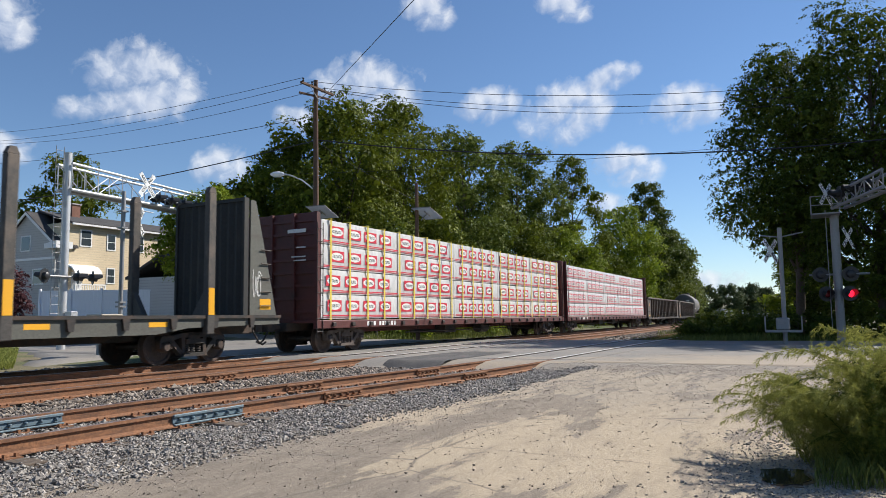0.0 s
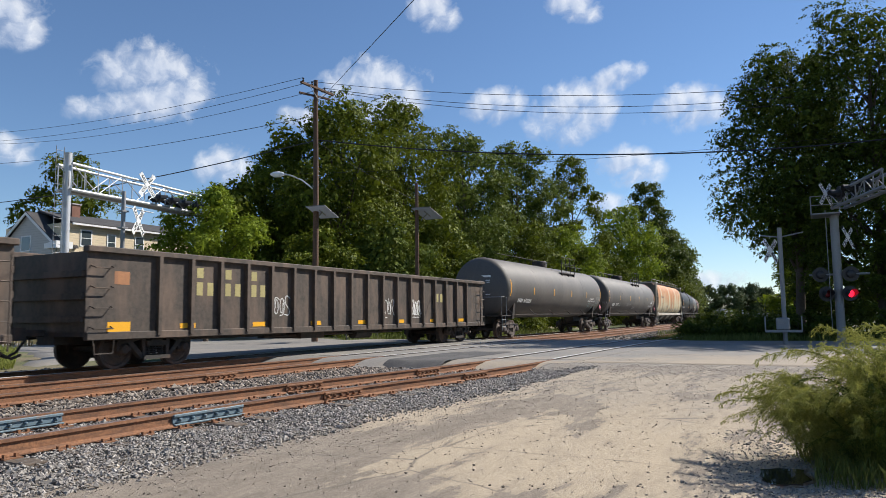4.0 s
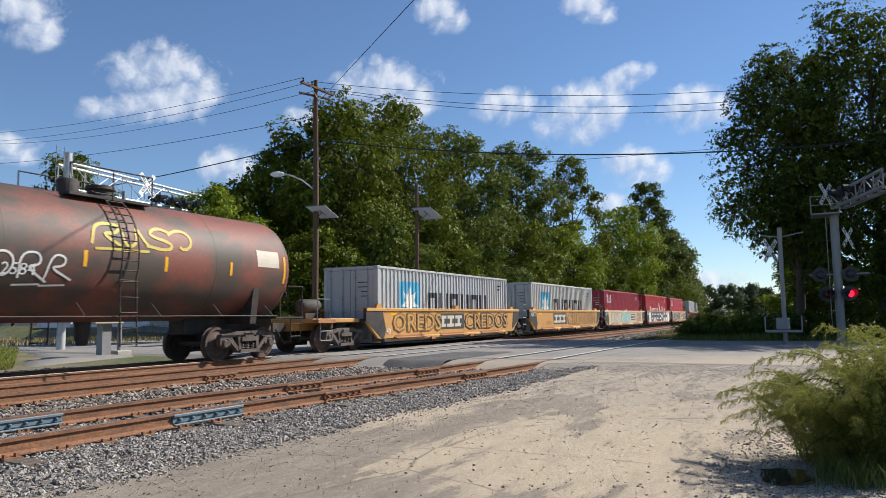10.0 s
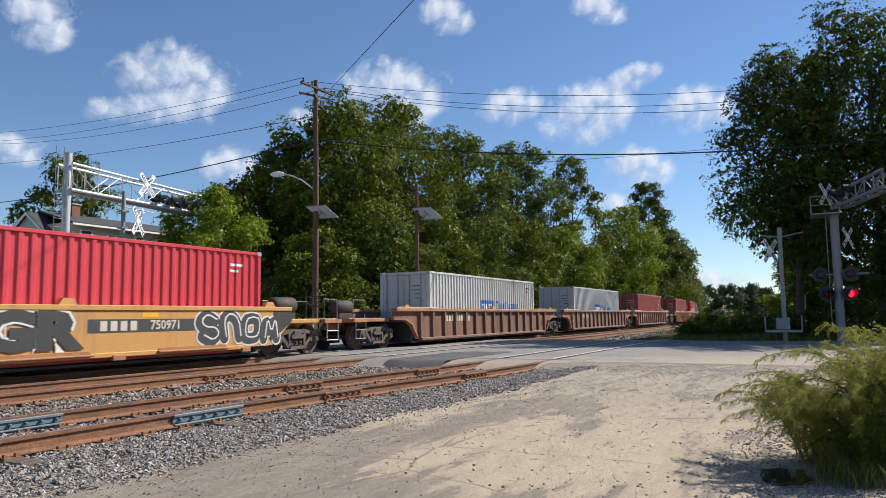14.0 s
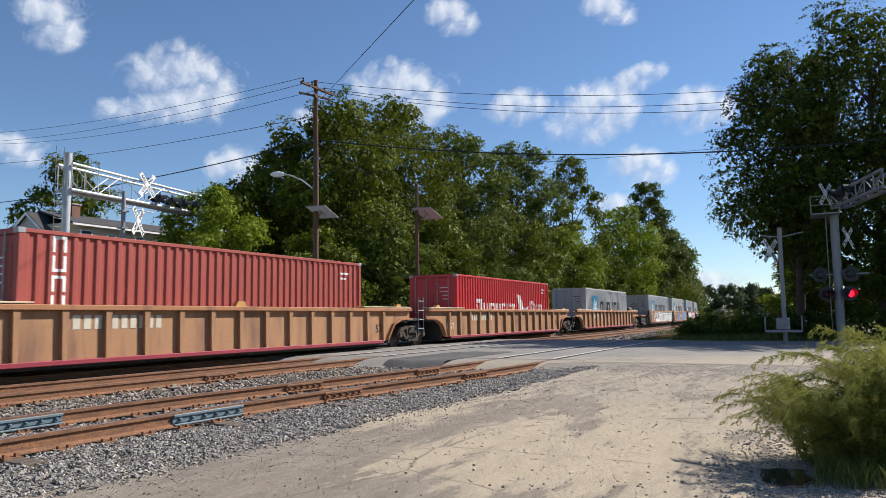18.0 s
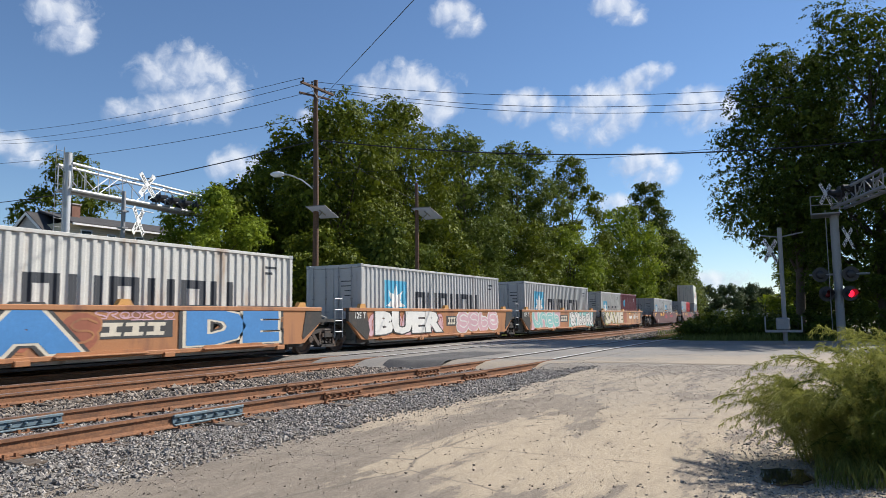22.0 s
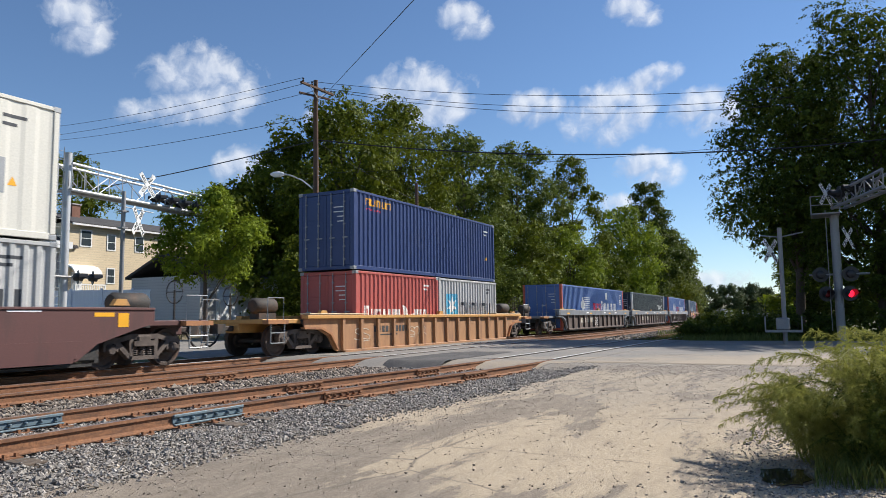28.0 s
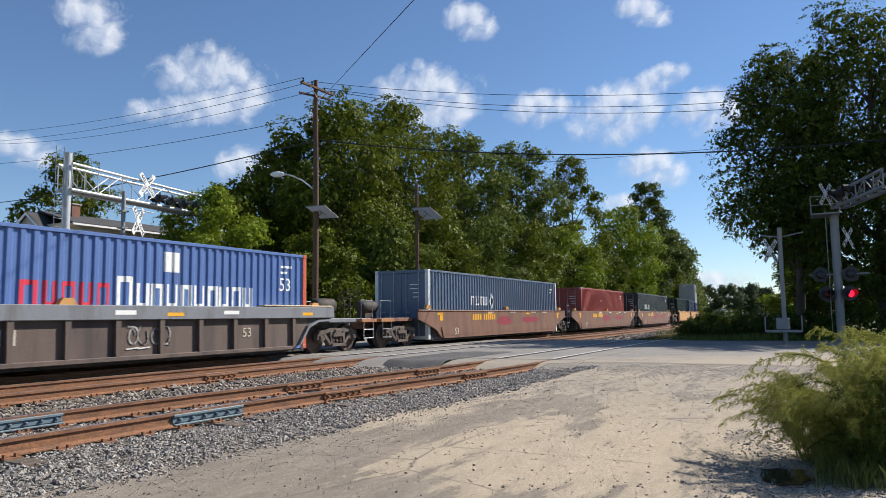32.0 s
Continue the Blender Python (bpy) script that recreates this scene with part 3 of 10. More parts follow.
# the road's surface between the rails and its dark flangeways
crossing = thing("crossing_surface", "asphalt crossing panels with dark flangeways between the rails", "road", kind="structure")
for side in (near_side, lambda x: MIDDLE_Y, lambda x: TRAIN_Y):
    for a, b in ((-0.64, 0.64), (-1.6, -0.83), (0.83, 1.6)):
        pb = Build()
        xs = spaced(17.7, 32.6, 1.2)
        v = []
        for x in xs:
            v += [(x, side(x) + a, -0.006), (x, side(x) + b, -0.006), (x, side(x) + b, -0.12), (x, side(x) + a, -0.12)]
        pb.add(v, [(4 * i + j, 4 * i + (j + 1) % 4, 4 * i + 4 + (j + 1) % 4, 4 * i + 4 + j) for i in range(len(xs) - 1) for j in range(4)] + [(0, 1, 2, 3), tuple(4 * len(xs) - 4 + k for k in (3, 2, 1, 0))])
        part("panel", pb, ASPHALT, crossing)
    for h in (-0.7535, 0.7535):
        fb = Build()
        v = []
        for x in xs:
            v += [(x, side(x) + h - 0.06, 0.0), (x, side(x) + h + 0.12, 0.0)]
        fb.add(v, [(2 * i, 2 * i + 1, 2 * i + 3, 2 * i + 2) for i in range(len(xs) - 1)])
        part("flangeway", fb, DARK_RUBBER, crossing)
        # pale strips painted as the gleam along the rail heads
        rb = Build()
        v = []
        for x in xs:
            v += [(x, side(x) + h - 0.05, 0.014), (x, side(x) + h + 0.05, 0.014)]
        rb.add(v, [(2 * i, 2 * i + 1, 2 * i + 3, 2 * i + 2) for i in range(len(xs) - 1)])
        part("rail_strip", rb, RAIL_SHINE, crossing, "polished rail head with its gleam in the colour")

# a darker patch of newer asphalt between the near and the middle track
NEW_ASPHALT = surface("newer_dark_asphalt", (0.075, 0.072, 0.07), 0.9, 0, 60, 0.3, 0.35, (0.13, 0.12, 0.11), (0.5, 0.7), 0.8)


def patch_top(x, y):
    ragged = 0.3 * noise.noise(Vector((y * 1.3, 0, 9))) + 0.12 * (y - 9.5) ** 2
    return -0.004 - 0.3 * (1 - smooth_step(x - ragged, 15.6, 16.5)) - 0.02 * smooth_step(x + 3 * ragged, 20.5, 22.5)


tagged(new("asphalt_patch", grid_mesh("asphalt_patch", spaced(15.4, 23.0, 0.15), spaced(8.62, 10.46, 0.12), patch_top, NEW_ASPHALT)), "dark newer asphalt patch between two tracks", "road", kind="structure")
side_street = grid_mesh("side_street", spaced(11.0, 16.5, 0.55), spaced(19.4, 31.5, 0.6), lambda x, y: height(x, y) + 0.015 if 20.2 < y < 31 and x > 0.63 * y + 0.25 * math.sin(1.7 * y) else -0.6, ASPHALT)
tagged(new("side_street", side_street), "worn grey asphalt yard beyond the far track", "road", kind="structure")
# ---- plants ----
BARK = surface("bark", (0.11, 0.085, 0.065), 0.95, 0, 14, 0.4, 0.8, stretch=(1, 1, 0.3))
# leaf colours partly carry sun and shade: bright for sunlit growth, dark for shaded
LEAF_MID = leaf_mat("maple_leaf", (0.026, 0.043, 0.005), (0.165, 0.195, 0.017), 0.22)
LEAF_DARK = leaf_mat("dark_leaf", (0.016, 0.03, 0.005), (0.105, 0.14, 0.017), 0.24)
LEAF_OLIVE = leaf_mat("olive_leaf", (0.027, 0.048, 0.009), (0.16, 0.2, 0.032), 0.24)
LEAF_LIGHT = leaf_mat("bright_leaf", (0.045, 0.078, 0.007), (0.25, 0.315, 0.025), 0.3)
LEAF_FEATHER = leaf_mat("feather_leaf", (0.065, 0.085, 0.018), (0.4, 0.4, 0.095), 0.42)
LEAF_PLUM = leaf_mat("plum_leaf", (0.03, 0.012, 0.014), (0.1, 0.04, 0.045))
# distance haze is put into this greyer leaf colour
LEAF_HAZED = leaf_mat("hazed_leaf", (0.03, 0.05, 0.022), (0.1, 0.13, 0.05))


def leaf_cloud(name, lobes, n, size, material, seed, shell=0.55, droop=0.25, per=22):
    """Sprays of leaves spread over rounded lobes (x, y, z, rx, ry, rz), layered like twigs, with sparse leaves inside."""
    rng = np.random.default_rng(seed)
    L = np.array(lobes, float)
    w = (L[:, 3] * L[:, 4] + L[:, 3] * L[:, 5] + L[:, 4] * L[:, 5])

    def unit(v):
        return v / np.linalg.norm(v, axis=-1, keepdims=True)

    # twigs: keep those near the outside of the crown
    m = int(n * 0.86 / per)
    k = rng.choice(len(L), 5 * m, p=w / w.sum())
    d = unit(rng.normal(size=(5 * m, 3)) + np.array([0, 0, 0.22]))
    ph = rng.uniform(0, 6.28, (len(L), 3))
    rip = 1 + 0.16 * np.sin(4 * d[:, 0] + ph[k, 0]) * np.sin(4 * d[:, 1] + ph[k, 1]) + 0.12 * np.sin(6 * d[:, 2] + ph[k, 2])
    c = L[k, :3] + d * L[k, 3:] * (rip * rng.uniform(0.7 + 0.2 * shell, 1.12, 5 * m))[:, None]
    deep = np.min(np.linalg.norm((c[:, None] - L[None, :, :3]) / L[None, :, 3:], axis=2) + 9.0 * (np.arange(len(L))[None] == k[:, None]), axis=1)
    pick = np.argsort(deep + rng.uniform(0, 0.35, 5 * m) < 0.8, kind="stable")[:m]
    c, d = c[pick], d[pick]
    nrm = unit(d * 0.75 + np.array([0, 0, 0.75]) + rng.normal(0, 0.28, (m, 3)))
    a = unit(np.cross(nrm, rng.normal(size=(m, 3))))
    b = np.cross(nrm, a)
    reach = size * rng.uniform(2.2, 4.2, m)
    # leaves on the twigs
    q = rng.normal(0, 0.55, (m, per, 2)) * reach[:, None, None]
    up = rng.normal(0, 0.14, (m, per)) * reach[:, None] - 0.22 * (q ** 2).sum(2) / reach[:, None]
    p = c[:, None] + a[:, None] * q[..., :1] + b[:, None] * q[..., 1:] + nrm[:, None] * up[..., None]
    ln = nrm[:, None] + rng.normal(0, 0.42, (m, per, 3))
    p, ln = p.reshape(-1, 3), ln.reshape(-1, 3)
    s = size * 0.9 * rng.lognormal(0, 0.3, len(p))
    # leaves inside the crown
    h = n - len(p)
    k = rng.choice(len(L), h, p=w / w.sum())
    e = unit(rng.normal(size=(h, 3)))
    p = np.concatenate([p, L[k, :3] + e * L[k, 3:] * rng.uniform(0.25, 0.85, h)[:, None]])
    ln = np.concatenate([ln, e + rng.normal(0, 0.5, (h, 3))])
    s = np.concatenate([s, size * 2.1 * rng.lognormal(0, 0.25, h)])[:, None]
    n = len(p)
    ln = unit(ln)
    a = unit(np.cross(ln, rng.normal(size=(n, 3))))
    b = np.cross(ln, a)
    tip = -droop * s * np.array([0, 0, 1.0])
    v = np.stack([p - a * s * 0.75, p - b * s * 0.42 + ln * s * 0.12, p + a * s * 0.75 + tip, p + b * s * 0.42 + ln * s * 0.12], 1).reshape(-1, 3)
    me = bpy.data.meshes.new(name)
    me.vertices.add(4 * n)
    me.vertices.foreach_set("co", v.ravel())
    me.loops.add(4 * n)
    me.polygons.add(n)
    me.loops.foreach_set("vertex_index", np.arange(4 * n, dtype=np.int32))
    me.polygons.foreach_set("loop_start", np.arange(0, 4 * n, 4, dtype=np.int32))
    me.update(calc_edges=True)
    me.materials.append(material)
    return me


def make_lobes(r, h0, h1, wide, count, spread=0.62, size=(0.3, 0.46), lean=0.0):
    """Lobes of a crown between heights h0 and h1, fullest at two fifths of its height."""
    out = []
    for i in range(count):
        u = (i + r.uniform(0.1, 0.9)) / count
        z = h0 + (h1 - h0) * u
        rim = wide * (math.sin(math.pi * min(1, 0.14 + 0.8 * u)) ** 0.7)
        a = i * 2.4 + r.uniform(-0.5, 0.5)
        q = rim * spread * r.uniform(0.35, 1.1)
        s = wide * r.uniform(*size) * (1.05 - 0.35 * u)
        out.append((math.cos(a) * q + lean * u, math.sin(a) * q, z, s, s * r.uniform(0.85, 1.15), s * r.uniform(0.62, 0.85)))
    return out


def tree(name, label, at, seed, h0, h1, wide, leaves, size, material, count=16, trunk=0.3, lean=0.0, spread=0.62, group="", lobe=(0.3, 0.46), shell=0.55, category="tree"):
    r = random.Random(seed)
    lobes = make_lobes(r, h0, h1, wide, round(count * 1.35), spread * 1.06, (lobe[0] * 0.86, lobe[1] * 0.86), lean)
    t = thing(name, label, category, at, group)
    b = Build()
    bend = (r.uniform(-0.3, 0.3), r.uniform(-0.3, 0.3))
    top = h0 + 0.72 * (h1 - h0)
    spine = [Vector((bend[0] * math.sin(3 * u) + lean * u * 0.7, bend[1] * math.sin(2.5 * u), -0.4 + (top + 0.4) * u)) for u in (0, 0.12, 0.3, 0.5, 0.75, 1)]
    b.tube(spine, trunk, 9, True, trunk * 0.22)
    for x, y, z, sx, sy, sz in lobes[::2] if count > 9 else lobes:
        base_z = max(h0 * 0.55, z - wide * r.uniform(0.35, 0.7))
        u = min(1, (base_z + 0.4) / (top + 0.4))
        s0 = Vector((bend[0] * math.sin(3 * u) + lean * u * 0.7, bend[1] * math.sin(2.5 * u), base_z))
        e = Vector((x, y, z))
        b.tube([s0, s0.lerp(e, 0.45) + Vector((0, 0, 0.12 * wide * r.uniform(-0.5, 1))), e], trunk * 0.34 * (1.1 - u * 0.6), 6, False, trunk * 0.06)
    part("trunk", b, BARK, t, "brown ridged bark", True)
    part("crown", leaf_cloud("crown", lobes, leaves, size, material, seed, shell), None, t, "dense green foliage")
    return t


woods = "woods beyond the tracks"
tree("maple_tree", "young maple with bright green sunlit foliage and dark trunk", (28.2, 29.4, -0.3), 11, 4.0, 8.3, 3.3, 17550, 0.1, LEAF_LIGHT, 16, 0.17, group=woods)
tree("oak_tree", "tall broad tree with dense dark green foliage", (43.6, 37.2, -0.3), 12, 2.5, 15.6, 4.4, 32400, 0.141, LEAF_MID, 30, 0.34, group=woods)
tree("oak_tree", "huge rounded maple with sunlit olive green foliage", (45.5, 33.0, -0.3), 13, 2.5, 18.0, 9.6, 59400, 0.148, LEAF_MID, 52, 0.45, group=woods, lobe=(0.24, 0.36))
tree("oak_tree", "tall tree with ragged top and olive foliage", (52.0, 31.5, -0.3), 14, 3.0, 19.8, 7.0, 40500, 0.141, LEAF_MID, 34, 0.4, group=woods, shell=0.4)
tree("locust_tree", "tall feathery tree with grey-green foliage", (63.0, 31.0, -0.3), 15, 2.5, 19.8, 7.6, 40500, 0.148, LEAF_OLIVE, 40, 0.36, group=woods, shell=0.4, lobe=(0.24, 0.36))
tree("locust_tree", "tall narrow tree with grey-green layered foliage", (74.0, 29.5, -0.3), 16, 2.5, 20.6, 7.8, 40500, 0.155, LEAF_OLIVE, 40, 0.36, group=woods, shell=0.4, lobe=(0.24, 0.36))
tree("locust_tree", "thin-crowned tree with gaps and yellowing leaves", (85.0, 26.5, -0.3), 17, 3.0, 21.0, 6.4, 22950, 0.155, LEAF_MID, 30, 0.3, group=woods, shell=0.3, lobe=(0.22, 0.34))
tree("maple_tree", "yellow-green young tree lit by the sun", (98.0, 23.5, -0.3), 18, 1.5, 16.0, 6.8, 27000, 0.17, LEAF_LIGHT, 28, 0.28, group=woods)
tree("oak_tree", "tall dark tree standing above its neighbours", (117.0, 23.5, -0.3), 19, 3.0, 22.8, 6.6, 28350, 0.191, LEAF_DARK, 30, 0.35, group=woods, shell=0.4, lobe=(0.22, 0.36))
tree("oak_tree", "dark green tree at the end of the woods", (135.0, 23.5, -0.3), 20, 2.0, 16.0, 7.6, 21600, 0.212, LEAF_OLIVE, 24, 0.3, group=woods)
for i, (x, y, h, w, m) in enumerate(((35, 27.5, 6.5, 4.0, LEAF_MID), (42, 26.5, 7.5, 4.4, LEAF_OLIVE), (49, 26.2, 9.0, 4.8, LEAF_MID), (57, 26.2, 10, 5.0, LEAF_OLIVE), (67, 25.8, 10.5, 5.4, LEAF_MID), (78, 25.0, 11, 5.4, LEAF_LIGHT), (89, 24.6, 10, 5.0, LEAF_MID), (107, 25.5, 11, 5.6, LEAF_LIGHT), (127, 22.5, 11, 5.5, LEAF_MID), (146, 24.0, 11, 6.0, LEAF_OLIVE), (37, 36.5, 11.0, 3.4, LEAF_MID), (57, 37, 16, 8, LEAF_DARK), (70, 36, 16, 8, LEAF_DARK), (86, 35, 16, 8, LEAF_DARK), (104, 35, 15, 8, LEAF_DARK), (50, 40, 13, 8, LEAF_DARK))):
    tree("sapling", "leafy undergrowth tree filling the edge of the woods", (x, y, -0.3), 40 + i, 0.4, h, w, 15000 if i < 9 else 10000, 0.14 if i < 9 else 0.25, m, 18, 0.12, group=woods)
tree("oak_tree", "leafy tree behind the grey house", (50.0, 74.0, 0), 21, 5.0, 19.6, 6.4, 16200, 0.191, LEAF_MID, 20, 0.35, shell=0.35)
for i, (x, y, h, w) in enumerate(((255, 62, 12, 9), (270, 44, 13.5, 9), (278, 37, 12, 8), (285, 30, 12, 8), (292, 23.5, 12, 8), (300, 18, 10.5, 8), (320, 8, 11, 8), (240, 78, 13, 9))):
    tree("far_tree", "distant tree with haze in its leaf colour, closing the view along the line", (x, y, -0.5), 60 + i, 0.5, h, w, 7000, 0.42, LEAF_HAZED, 12, 0.3, group="distant trees")

# trees on the near side of the line, seen against the light
near_woods = "trees beside the crossing"
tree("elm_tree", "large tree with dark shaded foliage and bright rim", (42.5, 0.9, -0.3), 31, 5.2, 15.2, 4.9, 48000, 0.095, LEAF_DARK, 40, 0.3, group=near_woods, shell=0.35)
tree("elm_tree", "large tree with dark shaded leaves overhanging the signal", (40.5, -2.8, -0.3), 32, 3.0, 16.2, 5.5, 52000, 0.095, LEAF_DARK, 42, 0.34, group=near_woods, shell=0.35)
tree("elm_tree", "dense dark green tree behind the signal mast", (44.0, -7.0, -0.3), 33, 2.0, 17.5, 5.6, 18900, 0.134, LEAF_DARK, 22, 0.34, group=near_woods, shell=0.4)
# bright leaf colour stands in for sunlit green at this edge
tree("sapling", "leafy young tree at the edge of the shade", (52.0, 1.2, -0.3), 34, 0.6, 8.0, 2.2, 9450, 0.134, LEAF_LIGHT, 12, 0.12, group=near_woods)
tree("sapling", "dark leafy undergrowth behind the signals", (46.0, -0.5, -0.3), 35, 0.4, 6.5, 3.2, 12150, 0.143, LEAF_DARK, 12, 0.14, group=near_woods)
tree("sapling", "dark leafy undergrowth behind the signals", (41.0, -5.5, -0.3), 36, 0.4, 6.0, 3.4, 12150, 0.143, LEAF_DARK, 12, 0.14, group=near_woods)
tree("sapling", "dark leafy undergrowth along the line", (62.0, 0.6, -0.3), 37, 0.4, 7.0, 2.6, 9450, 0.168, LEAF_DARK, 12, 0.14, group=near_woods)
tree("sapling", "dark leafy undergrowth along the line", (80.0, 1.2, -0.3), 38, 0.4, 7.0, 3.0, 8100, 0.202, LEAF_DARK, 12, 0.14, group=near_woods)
# two trees mostly out of view, added for the shade they cast
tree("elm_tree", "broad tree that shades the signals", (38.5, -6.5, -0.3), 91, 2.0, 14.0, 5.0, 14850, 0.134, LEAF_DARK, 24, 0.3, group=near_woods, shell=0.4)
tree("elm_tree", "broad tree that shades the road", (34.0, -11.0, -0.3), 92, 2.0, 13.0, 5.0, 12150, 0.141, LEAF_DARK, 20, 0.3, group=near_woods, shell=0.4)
# ---- low growth ----
def blades(n, fn, seed, w, h, material, name, bend=0.5):
    """Thin upright blades; fn gives each one's foot."""
    rng2 = np.random.default_rng(seed)
    v = np.zeros((n, 5, 3))
    for i in range(n):
        x, y, z = fn(rng2)
        a = rng2.uniform(0, 6.283)
        hh, ww = h * rng2.uniform(0.5, 1.2), w * rng2.uniform(0.7, 1.3)
        dx, dy = math.cos(a), math.sin(a)
        l = bend * hh * rng2.uniform(0.2, 1.0)
        b = rng2.uniform(0, 6.283)
        lx, ly = math.cos(b) * l, math.sin(b) * l
        v[i] = [(x - dx * ww, y - dy * ww, z), (x + dx * ww, y + dy * ww, z), (x + dx * ww * 0.8 + lx * 0.35, y + dy * ww * 0.8 + ly * 0.35, z + hh * 0.6), (x + lx, y + ly, z + hh), (x - dx * ww * 0.8 + lx * 0.35, y - dy * ww * 0.8 + ly * 0.35, z + hh * 0.6)]
    me = bpy.data.meshes.new(name)
    me.from_pydata(v.reshape(-1, 3).tolist(), [], [tuple(range(5 * i, 5 * i + 5)) for i in range(n)])
    me.materials.append(material)
    return me


GRASS = leaf_mat("grass_blade", (0.05, 0.08, 0.015), (0.2, 0.22, 0.06), 0.25)
# brighter copy of the grass colour, with sunlight put into it
SUNNY_GRASS = leaf_mat("sunny_grass_blade", (0.12, 0.15, 0.03), (0.34, 0.36, 0.1), 0.3)
DRY_GRASS = leaf_mat("dry_grass_blade", (0.16, 0.12, 0.05), (0.4, 0.33, 0.16), 0.2)


def patch(x0, x1, y0, y1):
    def foot(q):
        x, y = q.uniform(x0, x1), q.uniform(y0, y1)
        if 20 < y < 30 and x < 20:
            x = min(x, 0.63 * y - 0.5 - q.uniform(0, 2.0)) if x > 0.63 * y - 0.5 else x
        return x, y, height(x, y) - 0.03
    return foot


for name, n, area, w, h, m, lab, s in (("grass", 5000, (33.5, 48, 2.2, 8.0), 0.012, 0.35, GRASS, "rough green grass beside the tracks", 1), ("grass", 3500, (32.5, 46, -6, 3.0), 0.012, 0.4, GRASS, "shaded grass under the trees", 2), ("grass", 2500, (6.3, 7.6, -1.4, 0.1), 0.003, 0.22, GRASS, "tall grass at the foot of the bush", 3), ("grass", 12000, (8, 17.0, 20.6, 29.0), 0.012, 0.24, SUNNY_GRASS, "green grass with sunlight in its colour beyond the far track", 4), ("grass", 3000, (14, 34, 33, 44), 0.02, 0.35, DRY_GRASS, "dry lawn in front of the house", 5), ("grass", 4000, (33, 60, 19.8, 24.5), 0.014, 0.45, GRASS, "weeds along the edge of the woods", 6), ("grass", 3500, (48, 110, 3.0, 9.5), 0.02, 0.5, GRASS, "weeds along the line", 7)):
    tagged(new(name, blades(n, patch(*area), s, w, h, m, name)), lab, "grass", kind="stuff")

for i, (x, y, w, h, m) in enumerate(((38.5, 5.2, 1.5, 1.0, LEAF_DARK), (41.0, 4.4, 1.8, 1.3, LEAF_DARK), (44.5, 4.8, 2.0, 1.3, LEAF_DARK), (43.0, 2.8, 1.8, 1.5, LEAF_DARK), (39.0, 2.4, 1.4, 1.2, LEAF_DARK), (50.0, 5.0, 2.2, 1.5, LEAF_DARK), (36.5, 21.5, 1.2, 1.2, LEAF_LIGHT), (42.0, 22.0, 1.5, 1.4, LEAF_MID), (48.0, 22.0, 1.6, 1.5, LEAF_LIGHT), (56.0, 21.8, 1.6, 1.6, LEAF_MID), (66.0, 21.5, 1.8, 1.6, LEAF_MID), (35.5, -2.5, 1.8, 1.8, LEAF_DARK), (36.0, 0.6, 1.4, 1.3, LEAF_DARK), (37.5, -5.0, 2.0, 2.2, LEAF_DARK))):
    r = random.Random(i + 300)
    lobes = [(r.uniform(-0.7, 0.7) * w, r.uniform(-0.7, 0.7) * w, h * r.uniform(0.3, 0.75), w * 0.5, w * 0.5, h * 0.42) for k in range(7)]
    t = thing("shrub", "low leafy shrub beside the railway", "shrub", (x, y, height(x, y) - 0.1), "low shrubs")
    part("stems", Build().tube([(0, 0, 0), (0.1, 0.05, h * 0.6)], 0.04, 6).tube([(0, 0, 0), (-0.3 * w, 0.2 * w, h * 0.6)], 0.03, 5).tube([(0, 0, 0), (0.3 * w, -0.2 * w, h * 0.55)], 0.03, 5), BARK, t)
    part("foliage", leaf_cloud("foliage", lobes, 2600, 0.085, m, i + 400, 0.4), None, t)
plum = thing("plum_shrub", "purple-leaved shrub in the front yard", "shrub", (29.0, 50.0, 0.9))
part("stems", Build().tube([(0, 0, 0), (0, 0, 3)], 0.08, 6), BARK, plum)
part("foliage", leaf_cloud("foliage", [(0, 0, 2.6, 1.5, 1.5, 1.5), (-0.8, 0.6, 1.8, 1.2, 1.2, 1.1), (0.7, -0.5, 1.6, 1.1, 1.1, 1.0), (0.2, 0.3, 3.6, 0.9, 0.9, 0.9)], 5000, 0.13, LEAF_PLUM, 77, 0.4), None, plum)

# ---- the feathery bush by the camera, in branches that sway ----
SWAY = []


